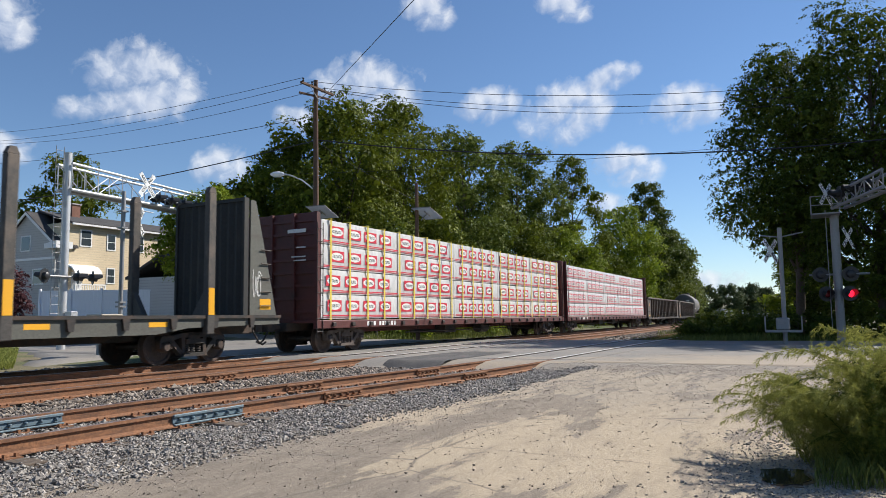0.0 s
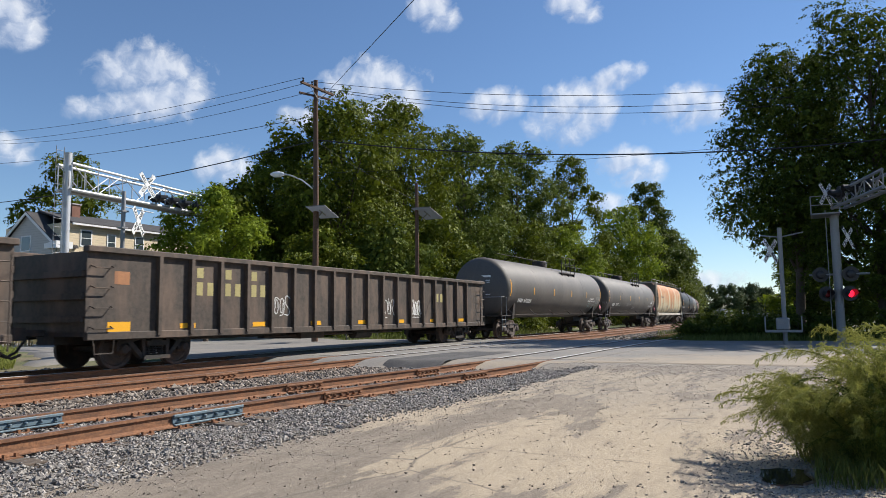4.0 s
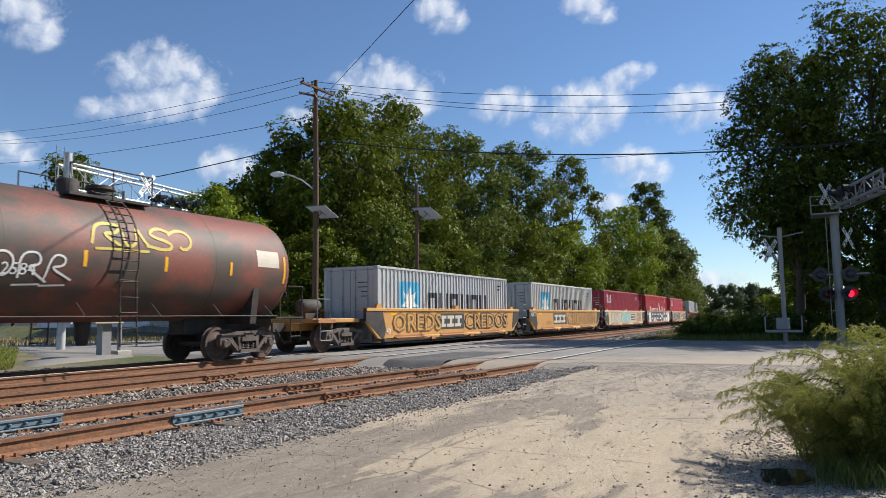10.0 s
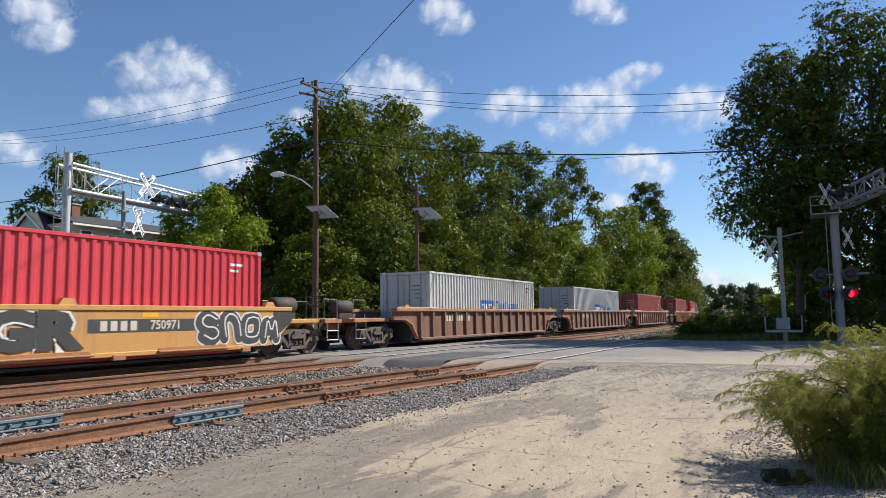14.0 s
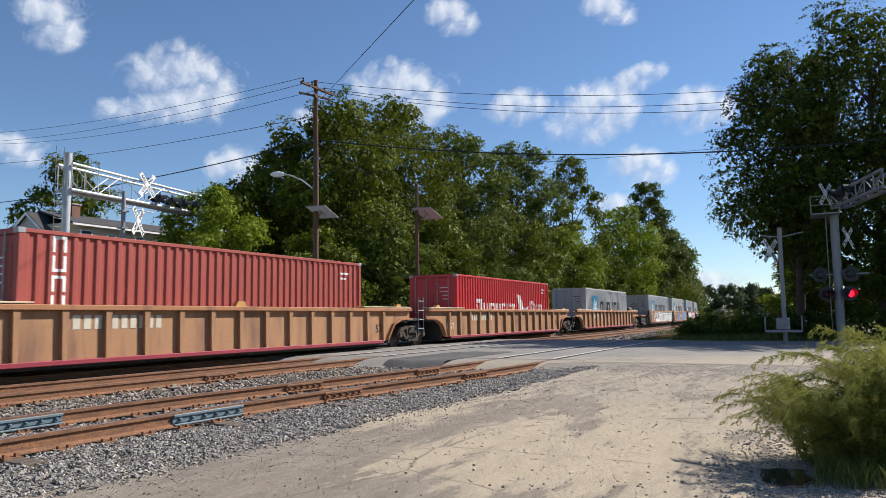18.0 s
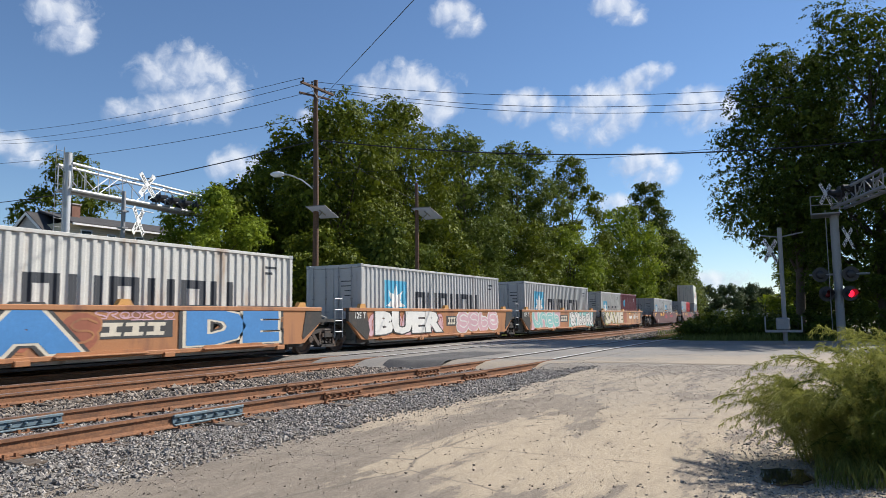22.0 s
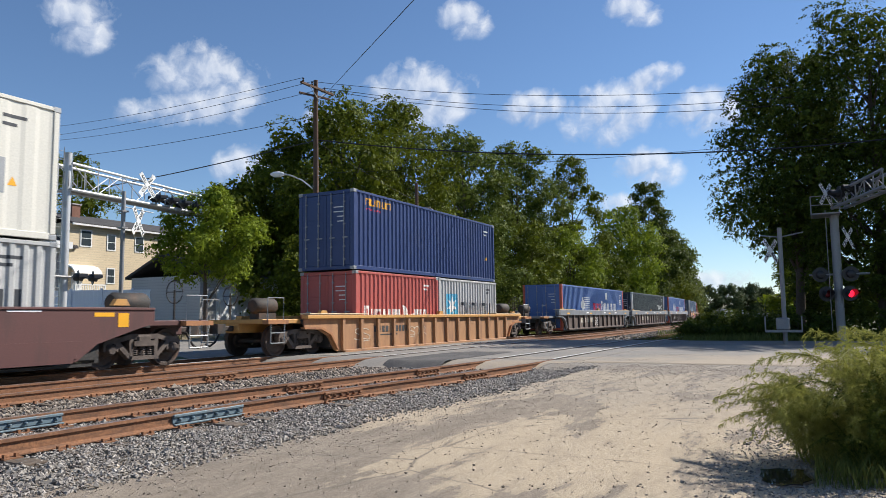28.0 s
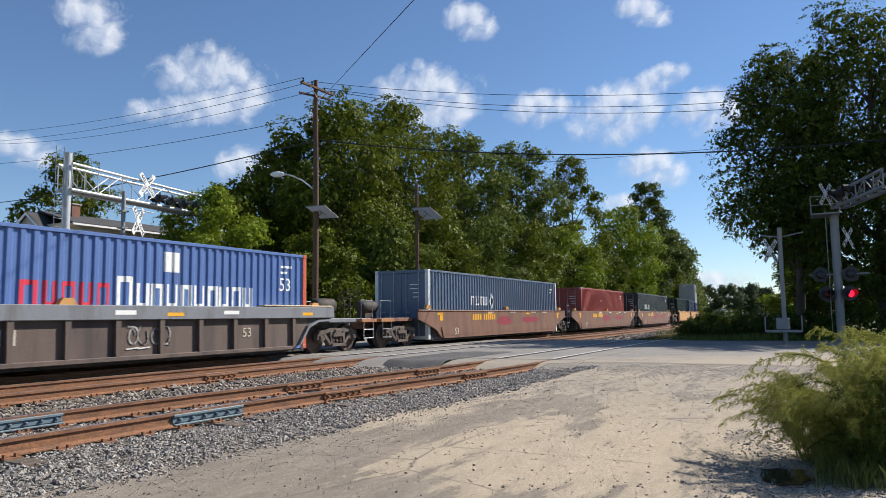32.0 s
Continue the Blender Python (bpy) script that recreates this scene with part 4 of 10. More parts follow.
def frond_mesh(seed, length, droop, material):
    """A whip-like stem that arches over, feathered with many fine hair-like leaves."""
    r = random.Random(seed)
    b = Build()
    n = 14
    stem = []
    for i in range(n + 1):
        u = i / n
        stem.append(Vector((length * (0.08 * u + 0.5 * droop * u ** 2.4), 0.05 * math.sin(3 * u + seed), length * (0.98 * u - 0.5 * droop * u ** 3.3))))
    b.tube(stem, 0.006, 4, False, 0.0012)
    v, f = [], []

    def hair(p, d, l, w):
        s = d.cross(Vector((r.uniform(-1, 1), r.uniform(-1, 1), r.uniform(-1, 1)))).normalized() * w
        k = len(v)
        v.extend([p - s, p + s, p + d * l * 0.55 + s * 0.7 - Vector((0, 0, l * 0.05)), p + d * l - Vector((0, 0, l * 0.24)), p + d * l * 0.55 - s * 0.7 - Vector((0, 0, l * 0.05))])
        f.append((k, k + 1, k + 2, k + 3, k + 4))

    steps = n * 6
    for i in range(2, steps):
        u = i / steps
        if u < 0.06:
            continue
        q = u * n
        j = min(n - 1, int(q))
        p = stem[j].lerp(stem[j + 1], q - j)
        t = (stem[j + 1] - stem[j]).normalized()
        side = Vector((r.uniform(-1, 1), r.uniform(-1, 1), r.uniform(-0.7, 0.7))).normalized()
        d = (t * 0.8 + side * 0.8).normalized()
        ln = length * r.uniform(0.05, 0.12) * (1.25 - 0.8 * u)
        for k in range(5):
            w = (k + 0.5) / 5
            pp = p + d * ln * w - Vector((0, 0, ln * 0.25 * w * w))
            for _ in range(3):
                dd = (d * 0.8 + t * 0.3 + Vector((r.uniform(-1, 1), r.uniform(-1, 1), r.uniform(-1, 0.8)))).normalized()
                hair(pp, dd, r.uniform(0.014, 0.032), r.uniform(0.0009, 0.0019))
    b.add(v, f)
    me = bpy.data.meshes.new("branch")
    me.from_pydata(b.v, [], b.f)
    me.materials.append(material)
    return me


bush = thing("feathery_bush", "feathery olive-green bush bending in the wind", "bush", (7.2, -0.3, -0.32))
kinds = [frond_mesh(500 + i, 1.0, (0.35, 0.6, 0.8, 0.5, 0.95, 1.1)[i], LEAF_FEATHER) for i in range(6)]
# same fronds for the low front, its shade put into LEAF_DARK
greenery = [frond_mesh(520 + i, 1.0, (0.35, 0.6, 0.8, 0.5, 0.95, 1.1)[i], LEAF_DARK) for i in range(6)]
r = random.Random(9)
SIDE, DEEP = Vector((0.466, -0.885, 0)), Vector((0.885, 0.466, 0))
for i in range(230):
    u, w = r.uniform(-0.22, 1.2), r.uniform(-0.35, 0.6)
    a = 118 + r.gauss(0, 55) if r.random() < 0.7 else r.uniform(0, 360)
    tilt, k, z, kind = r.uniform(-10, 8), r.uniform(1.35, 1.75) * (1 + 0.1 * u), r.uniform(0, 0.1), (1, 2, 3, 2, 4)[i % 5]
    if i < 80:
        u, a, tilt, k, kind = r.uniform(-0.4, 0.25), 118 + r.uniform(-50, 50), r.uniform(-6, 16), r.uniform(0.85, 1.45), (2, 4, 5, 1)[i % 4]
    elif i > 180:
        k, z, tilt = r.uniform(0.5, 0.9), r.uniform(0.0, 0.6), r.uniform(0, 30)
        u, w = r.uniform(-0.25, 0.9), r.uniform(-0.5, -0.1)
        a = 118 + r.uniform(-20, 90)
    if 80 <= i <= 180 and i % 2:
        continue
    foot = SIDE * u + DEEP * w + Vector((0, 0, z))
    m = Matrix.Translation(foot) @ Matrix.Rotation(radians(a), 4, "Z") @ Matrix.Rotation(radians(tilt), 4, "Y") @ Matrix.Diagonal((k, k, k * r.uniform(0.92, 1.05), 1))
    ob = part("branch", (greenery if i > 180 else kinds)[kind], None, bush, "low frond with shade in its dark leaf colour" if i > 180 else "arching feathery branch", at=m)
    SWAY.append((ob, m, r.uniform(0, 6.28), r.uniform(0.8, 1.5), 0.7))
# inner mass whose dark leaf colour stands in for shade inside the bush
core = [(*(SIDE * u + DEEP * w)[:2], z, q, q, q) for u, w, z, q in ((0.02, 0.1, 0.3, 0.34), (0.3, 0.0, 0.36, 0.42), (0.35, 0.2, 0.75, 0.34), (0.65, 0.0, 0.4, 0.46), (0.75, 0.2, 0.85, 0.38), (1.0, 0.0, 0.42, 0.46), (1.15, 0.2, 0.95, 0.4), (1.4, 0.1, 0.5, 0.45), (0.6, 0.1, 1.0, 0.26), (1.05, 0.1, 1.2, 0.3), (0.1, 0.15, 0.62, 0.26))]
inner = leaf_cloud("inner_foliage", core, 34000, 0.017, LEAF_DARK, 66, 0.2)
part("inner_foliage", inner, None, bush, "inner leaves with shade put into their dark colour")

# a muddy puddle at its foot
WATER, t_, b_ = node_mat("puddle_water")
b_.inputs["Base Color"].default_value = (0.05, 0.04, 0.03, 1)
b_.inputs["Roughness"].default_value = 0.03
b_.inputs["Specular IOR Level"].default_value = 0.7
MUD = surface("wet_mud", (0.16, 0.085, 0.04), 0.35, 0, 20, 0.3, 0.4)
pr = random.Random(4)
rim = [(6.62 + (0.34 + pr.uniform(-0.07, 0.07)) * math.cos(a), 0.33 + (0.2 + pr.uniform(-0.04, 0.04)) * math.sin(a)) for a in [i * 0.3491 for i in range(18)]]
zp = height(6.62, 0.33)
pud = thing("puddle", "small muddy puddle in the gravel", "puddle", kind="structure")
part("mud", Build().prism([(6.62 + (x - 6.62) * 1.2, 0.33 + (y - 0.33) * 1.2) for x, y in rim], zp - 0.06, zp - 0.024, "z"), MUD, pud, "brown wet mud")
part("water", Build().prism(rim, zp - 0.05, zp - 0.016, "z"), WATER, pud, "still brown water")
# ---- the freight train: shared paints and pieces ----
MOVES, ROLLING = [], []
CACHE = {}


def cached(key, make):
    if key not in CACHE:
        CACHE[key] = make()
    return CACHE[key]


def grimy(name, color, dirt=(0.09, 0.06, 0.045), at=(0.5, 0.72), rough=0.55, streak=(1.5, 1.5, 0.25), scale=1.3, metal=0.0, vary=0.12):
    """Car paint with rain-streaked dirt running down it."""
    return surface(name, color, rough, metal, 26, vary, 0.12, dirt, at, scale, streak)


IRON = surface("black_cast_iron", (0.035, 0.032, 0.03), 0.75, 0.1, 24, 0.35, 0.3, (0.09, 0.055, 0.038), (0.45, 0.7), 2.5)
IRON_DUST = surface("dusty_cast_iron", (0.115, 0.09, 0.076), 0.85, 0.0, 24, 0.35, 0.3, (0.06, 0.045, 0.04), (0.45, 0.65), 3)
WHEEL = surface("brown_wheel_steel", (0.075, 0.055, 0.047), 0.7, 0.2, 20, 0.3, 0.2, (0.14, 0.08, 0.055), (0.5, 0.7), 3)
WHITE = surface("white_stencil", (0.78, 0.78, 0.75), 0.7, 0, 40, 0.06, 0.0, (0.5, 0.5, 0.48), (0.55, 0.75), 4)
ORANGE = surface("orange_reflector", (0.85, 0.42, 0.02), 0.4, 0, 30, 0.1, 0.0)
YELLOW_STRAP = surface("yellow_strap", (0.75, 0.58, 0.08), 0.55, 0, 30, 0.12, 0.05)
INK = surface("dark_print", (0.035, 0.04, 0.05), 0.6, 0, 30, 0.1, 0.0)
GREY_STEEL = surface("grey_steel", (0.32, 0.33, 0.34), 0.5, 0.4, 30, 0.15, 0.1, (0.2, 0.17, 0.15), (0.55, 0.75), 2)
RED_PRINT = surface("red_print", (0.62, 0.03, 0.06), 0.5, 0, 30, 0.08, 0.0)
SKY_BLUE = surface("light_blue_print", (0.1, 0.42, 0.62), 0.5, 0, 30, 0.1, 0.0)
DARK_TAG = surface("dark_spray_paint", (0.05, 0.05, 0.052), 0.6, 0, 12, 0.25, 0.0)
PALE_TAG = surface("pale_spray_paint", (0.7, 0.69, 0.66), 0.6, 0, 12, 0.12, 0.0)
TEAL_TAG = surface("teal_spray_paint", (0.25, 0.52, 0.5), 0.6, 0, 12, 0.15, 0.0)
PINK_TAG = surface("pink_spray_paint", (0.6, 0.38, 0.42), 0.6, 0, 12, 0.15, 0.0)
BLUE_TAG = surface("blue_spray_paint", (0.06, 0.22, 0.5), 0.6, 0, 12, 0.15, 0.0)
CREAM_TAG = surface("cream_spray_paint", (0.62, 0.56, 0.45), 0.6, 0, 12, 0.15, 0.0)
PLUM_TAG = surface("plum_spray_paint", (0.2, 0.1, 0.17), 0.6, 0, 12, 0.15, 0.0)


def track_pose(s, z=0.0):
    p, h = on_line(s, TRAIN_Y, z)
    return pose(p.x, p.y, z, 0, 0, math.degrees(h))


def rides(ob, s):
    """Puts a thing on the far track, s metres along it when the clip begins, and lets it roll with the train."""
    MOVES.append((ob, s))
    ob.matrix_basis = track_pose(s)
    return ob


def ladder(b, x, y, z0, z1, w=0.4, rungs=None, r=0.016):
    n = rungs or max(2, round((z1 - z0) / 0.36))
    for q in (-w / 2, w / 2):
        b.tube([(x + q, y, z0), (x + q, y, z1)], r, 5)
    for i in range(n):
        z = z0 + (z1 - z0) * (i + 0.5) / n
        b.tube([(x - w / 2, y, z), (x + w / 2, y, z)], r * 0.85, 5)
    return b


def wheelset_mesh():
    b = Build()
    b.lathe([(-1.06, 0.0), (-1.06, 0.1), (-0.9, 0.1), (-0.88, 0.075), (0.88, 0.075), (0.9, 0.1), (1.06, 0.1), (1.06, 0.0)], 12, "y")
    for u in (-1, 1):
        prof = [(u * 0.83, 0.12), (u * 0.835, 0.2), (u * 0.8, 0.24), (u * 0.79, 0.36), (u * 0.825, 0.39), (u * 0.825, 0.455), (u * 0.7, 0.462), (u * 0.69, 0.49), (u * 0.67, 0.49), (u * 0.66, 0.4), (u * 0.7, 0.36), (u * 0.72, 0.2), (u * 0.66, 0.17), (u * 0.66, 0.08)]
        b.lathe(prof, 28, "y")
        for j in range(3):
            a = j * 2.094
            b.lathe([(u * 1.06, 0.018), (u * 1.085, 0.018), (u * 1.085, 0.0)], 6, "y", (0.06 * math.cos(a), 0, 0.06 * math.sin(a)))
        # a cast mark on the plate shows the wheel turning
        b.box(-0.05, u * 0.79 - 0.012, 0.27, 0.05, u * 0.79 + 0.012, 0.31)
    return b.mesh("wheelset", WHEEL, True)


def side_frame_mesh(mat):
    b = Build()
    top = [(-1.08, 0.62), (-1.02, 0.72), (-0.62, 0.74), (-0.42, 0.8), (0.42, 0.8), (0.62, 0.74), (1.02, 0.72), (1.08, 0.62), (1.08, 0.52), (0.98, 0.58), (0.8, 0.6), (0.66, 0.62), (0.42, 0.68), (-0.42, 0.68), (-0.66, 0.62), (-0.8, 0.6), (-0.98, 0.58), (-1.08, 0.52)]
    b.prism(top, -0.09, 0.09)
    for u in (-1, 1):
        b.prism([(u * 0.66, 0.64), (u * 0.8, 0.6), (u * 0.42, 0.24), (u * 0.3, 0.2), (u * 0.3, 0.3), (u * 0.38, 0.34)], -0.085, 0.085)
        b.prism([(u * 0.42, 0.7), (u * 0.3, 0.7), (u * 0.3, 0.26), (u * 0.38, 0.26)], -0.095, 0.095)
        b.prism([(u * 0.76, 0.6), (u * 0.76, 0.44), (u * 0.7, 0.4), (u * 0.68, 0.62)], -0.08, 0.08)
        b.prism([(u * 1.02, 0.58), (u * 1.02, 0.44), (u * 1.07, 0.42), (u * 1.08, 0.58)], -0.08, 0.08)
    b.prism([(-0.4, 0.2), (0.4, 0.2), (0.36, 0.29), (-0.36, 0.29)], -0.16, 0.16)
    b.prism([(-0.3, 0.52), (0.3, 0.52), (0.3, 0.64), (-0.3, 0.64)], -0.14, 0.14)
    return b.mesh("side_frame", mat)


def spring_mesh(mat):
    b = Build()
    for x in (-0.2, 0.0, 0.2):
        pts = [(x + 0.07 * math.cos(a), 0.07 * math.sin(a), 0.29 + 0.23 * a / 31.4) for a in [i * 31.4 / 40 for i in range(41)]]
        b.tube(pts, 0.017, 5, False)
    return b.mesh("spring_group", mat)


def bearing_mesh(mat):
    b = Build()
    b.lathe([(-0.14, 0.0), (-0.14, 0.09), (-0.09, 0.13), (0.1, 0.13), (0.1, 0.0)], 14, "y")
    return b.mesh("bearing", mat, True)


def truck(parent, x, dusty=False):
    """A two-axle bogie under a car."""
    mat = IRON_DUST if dusty else IRON
    frame_me = cached(("sf", dusty), lambda: side_frame_mesh(mat))
    spring_me = cached(("sp", dusty), lambda: spring_mesh(mat))
    bear_me = cached(("be", dusty), lambda: bearing_mesh(mat))
    wheel_me = cached("ws", wheelset_mesh)
    bol = cached(("bo", dusty), lambda: Build().box(-0.2, -1.15, 0.5, 0.2, 1.15, 0.78, c=0.04).lathe([(0.78, 0.35), (0.86, 0.35)], 14, "z").mesh("truck", mat))
    t = part("truck", bol, None, parent, "cast steel bogie with coil springs", at=(x, 0, 0))
    for y in (-1.02, 1.02):
        part("side_frame", frame_me, None, t, at=(0, y, 0))
        part("spring_group", spring_me, None, t, at=(0, y, 0))
        for u in (-0.89, 0.89):
            part("bearing", bear_me, None, t, at=pose(u, y, 0.457, 0, 0, 0 if y < 0 else 180))
    for u in (-0.89, 0.89):
        w = part("wheelset", wheel_me, None, t, "steel wheels on an axle", at=(u, 0, 0.457))
        ROLLING.append((w, u, parent, x))
    return t


def coupler(parent, x, way):
    b = Build()
    b.box(0, -0.09, 0.78, 0.55, 0.09, 0.94, c=0.03)
    b.prism([(0.5, -0.16), (0.72, -0.2), (0.86, -0.1), (0.78, -0.02), (0.9, 0.06), (0.82, 0.18), (0.5, 0.16)], 0.72, 1.0, "z")
    b.tube([(0.1, -0.4, 0.8), (0.35, -0.42, 0.45), (0.6, -0.35, 0.35), (0.85, -0.25, 0.42)], 0.03, 6)
    part("coupler", cached("coupler", lambda: b.mesh("coupler", IRON)), None, parent, at=pose(x, 0, 0, 0, 0, 0 if way > 0 else 180))


def bars(parent, x, z, y, widths, h, material, gap=0.06, name="marking", label="", tall=0.0, surf=None, depth=0.004):
    """A row of plain blocks standing for writing."""
    polys = []
    for w in widths:
        if w > 0:
            polys.append([(x, z), (x + w, z), (x + w, z + h), (x, z + h)])
        x += abs(w) + gap
    return decal(parent, polys, y, material, name, label, surf, depth)


def clip_x(poly, a, keep_right):
    out = []
    for i in range(len(poly)):
        p, q = poly[i], poly[(i + 1) % len(poly)]
        pi, qi = (p[0] >= a, q[0] >= a) if keep_right else (p[0] <= a, q[0] <= a)
        if pi:
            out.append(p)
        if pi != qi:
            u = (a - p[0]) / (q[0] - p[0])
            out.append((a, p[1] + u * (q[1] - p[1])))
    return out


def decal(parent, polys, y, material, name="marking", label="", surf=None, depth=0.004):
    """Flat painted shapes on a side that faces -y; surf gives the break points and depths of a corrugated side."""
    if len(polys) > 1 and (name in ("reflector", "paint_patch", "word_mark", "stencil", "marking") or name in ("graffiti", "emblem") and len(polys) < 9):
        return [decal(parent, [q], y, material, name, label, surf, depth) for q in polys]
    b = Build()
    for poly in [p for q in polys for p in (q if isinstance(q, tuple) else (q,))]:
        if surf is None:
            n = len(poly)
            b.add([(u, y - depth, w) for u, w in poly], [tuple(range(n))])
        else:
            x0, x1 = min(p[0] for p in poly), max(p[0] for p in poly)
            for (ua, da), (ub, db) in zip(surf, surf[1:]):
                if ub <= x0 or ua >= x1:
                    continue
                c = clip_x(clip_x(poly, ua, True), ub, False)
                if len(c) > 2:
                    b.add([(u, y + da + (db - da) * (u - ua) / (ub - ua) - depth, w) for u, w in c], [tuple(range(len(c)))])
    if not b.f:
        return None
    return part(name, b, material, parent, label)


def blob(cx, cz, rx, rz, r, n=14, rough=0.14):
    return [(cx + rx * (1 + r.uniform(-rough, rough)) * (1 if abs(math.cos(a)) < 0.2 else abs(math.cos(a)) ** -0.35 if abs(math.cos(a)) > 0.5 else 1.1) * math.cos(a), cz + rz * (1 + r.uniform(-rough, rough)) * math.sin(a)) for a in [2 * math.pi * i / n for i in range(n)]]


def ribbon(pts, w):
    out = []
    for (ax, az), (bx, bz) in zip(pts, pts[1:]):
        d = math.hypot(bx - ax, bz - az) or 1
        nx, nz = -(bz - az) / d * w / 2, (bx - ax) / d * w / 2
        ex, ez = (bx - ax) / d * w * 0.3, (bz - az) / d * w * 0.3
        out.append([(ax + nx - ex, az + nz - ez), (ax - nx - ex, az - nz - ez), (bx - nx + ex, bz - nz + ez), (bx + nx + ex, bz + nz + ez)])
    return out


def rounded(pts, times=2):
    """Cuts the corners of a line until it runs smoothly."""
    for _ in range(times):
        out = [pts[0]]
        for (ax, az), (bx, bz) in zip(pts, pts[1:]):
            out += [(0.75 * ax + 0.25 * bx, 0.75 * az + 0.25 * bz), (0.25 * ax + 0.75 * bx, 0.25 * az + 0.75 * bz)]
        pts = out + [pts[-1]]
    return pts


def brush(parent, lines, w, y, material, label, depth):
    """Thick round-ended strokes, each lying a hair above the one before."""
    b, k = Build(), 0
    for pts in lines:
        for (ax, az), (bx, bz) in zip(pts, pts[1:]):
            d = math.hypot(bx - ax, bz - az) or 1
            nx, nz = -(bz - az) / d * w / 2, (bx - ax) / d * w / 2
            q = y - depth - 0.00004 * k
            b.add([(ax + nx, q, az + nz), (ax - nx, q, az - nz), (bx - nx, q, bz - nz), (bx + nx, q, bz + nz)], [(0, 1, 2, 3)])
            k += 1
        for ax, az in pts:
            q = y - depth - 0.00004 * k
            b.add([(ax + w / 2 * math.cos(a), q, az + w / 2 * math.sin(a)) for a in [i * math.pi / 5 for i in range(10)]], [tuple(range(10))])
            k += 1
    return part("graffiti", b, material, parent, label)


BULGES = (((0, 1), (0, 0.2), (0.5, -0.1), (1, 0.2), (1, 1)), ((0, 0), (0, 0.8), (0.5, 1.1), (1, 0.8), (1, 0)), ((1, 0.85), (0.5, 1.1), (0, 0.8), (0.2, 0.5), (0.8, 0.5), (1, 0.2), (0.5, -0.1), (0, 0.15)),
          ((0.5, 1), (0, 0.9), (0, 0.1), (0.5, 0), (1, 0.1), (1, 0.9), (0.5, 1)), ((0.1, 1), (0.1, 0), (0.7, -0.05), (1.05, 0.3), (0.7, 0.6), (0.2, 0.5)), ((0, 0), (0.2, 1), (0.5, 0.2), (0.8, 1), (1, 0)))


def spray(parent, x0, x1, z0, z1, y, n, fill, line, seed, width=0.1, back=None, label="sprayed graffiti shapes"):
    """Bulging sprayed shapes that lean on each other, with outlines: no words."""
    r = random.Random(seed)
    step, h = (x1 - x0) / n, z1 - z0
    fat = min(0.42 * step, 0.4 * h)
    lines = []
    for i in range(n):
        pts = BULGES[(i + r.randrange(3)) % len(BULGES)]
        lean, drop = r.uniform(-0.12, 0.12) * step, r.uniform(-0.05, 0.05) * h
        cx, rx, rz = x0 + (i + 0.5) * step, (step - 0.72 * fat) / 2, (h - 1.2 * fat) / 2
        lines.append(rounded([(cx + (2 * u - 1) * rx + lean * (2 * w - 1), z0 + h / 2 + drop + (2 * w - 1) * rz) for u, w in pts], 1))
    if back:
        decal(parent, [[(x0 - 0.3, z0 - 0.04), (x1 + 0.2, z0 - 0.02), (x1 + 0.35, z1), (x0 - 0.1, z1 + 0.03)]], y, back, "graffiti", "sprayed background colour", depth=0.003)
    brush(parent, lines, fat * 1.25, y, line, "sprayed outline", 0.0045)
    brush(parent, lines, fat * 0.95, y, fill, label, 0.0105)
    brush(parent, [[(u + 0.2 * fat, w + 0.12 * fat) for u, w in q] for q in lines], fat * 0.13, y, line, "thin sprayed inner line", 0.0165)


def scribble(parent, x0, x1, z0, z1, y, n, material, seed, width=0.07, label="thin sprayed scrawl"):
    """Quick looping strokes."""
    decal(parent, scrawl_lines(random.Random(seed), x0, x1, z0, z1, n, width * 0.8), y, material, "graffiti", label, depth=0.006)


def scrawl_lines(r, x0, x1, z0, z1, n, width):
    out, step, cz, hh = [], (x1 - x0) / n, (z0 + z1) / 2, (z1 - z0) / 2
    for i in range(n):
        cx = x0 + (i + 0.5) * step
        if r.random() < 0.35:
            pts = [(cx + 1.3 * step * u + r.uniform(-0.15, 0.15) * step, cz + hh * w * r.uniform(0.75, 1)) for u, w in r.choice((((-0.45, 0.9), (-0.3, -0.9), (0.0, -0.6), (0.15, 0.9), (0.3, -0.3), (0.5, -0.8)), ((-0.4, -0.8), (-0.25, 0.9), (0.3, 0.9), (0.2, 0.1), (-0.2, 0.0), (0.45, -0.9)), ((0.4, 0.7), (-0.1, 1.0), (-0.4, 0.3), (0.4, -0.3), (0.2, -1.0), (-0.45, -0.7))))]
        else:
            a0, turn = r.uniform(0, 6.28), r.uniform(4.0, 9.5) * r.choice((-1, 1))
            pts = [(cx + step * (0.65 - 0.06 * k) * math.cos(a0 + turn * k / 7), cz + hh * (0.95 - 0.05 * k) * math.sin(a0 + turn * k / 7)) for k in range(8)]
        out += ribbon(rounded(pts), width)
        if r.random() < 0.35:
            out += ribbon([(cx - step * 0.5, z0 - 0.1 * hh), (cx + step * 0.5, z0 - 0.02 * hh)], width * 0.8)
    return out


# ---- containers ----
def corrugation(L, pitch=0.278, depth=0.042):
    """Break points (x, depth) of a side between its posts."""
    n = max(4, round(L / pitch))
    p = L / n
    out = []
    for i in range(n):
        x = -L / 2 + i * p
        out += [(x, 0.0), (x + 0.34 * p, 0.0), (x + 0.5 * p, depth), (x + 0.84 * p, depth)]
    out.append((L / 2, 0.0))
    return out


def folded_panel(prof, y, z0, z1):
    b = Build()
    v = []
    for x, d in prof:
        v += [(x, y + d, z0), (x, y + d, z1)]
    b.add(v, [(2 * i, 2 * i + 2, 2 * i + 3, 2 * i + 1) for i in range(len(prof) - 1)])
    return b


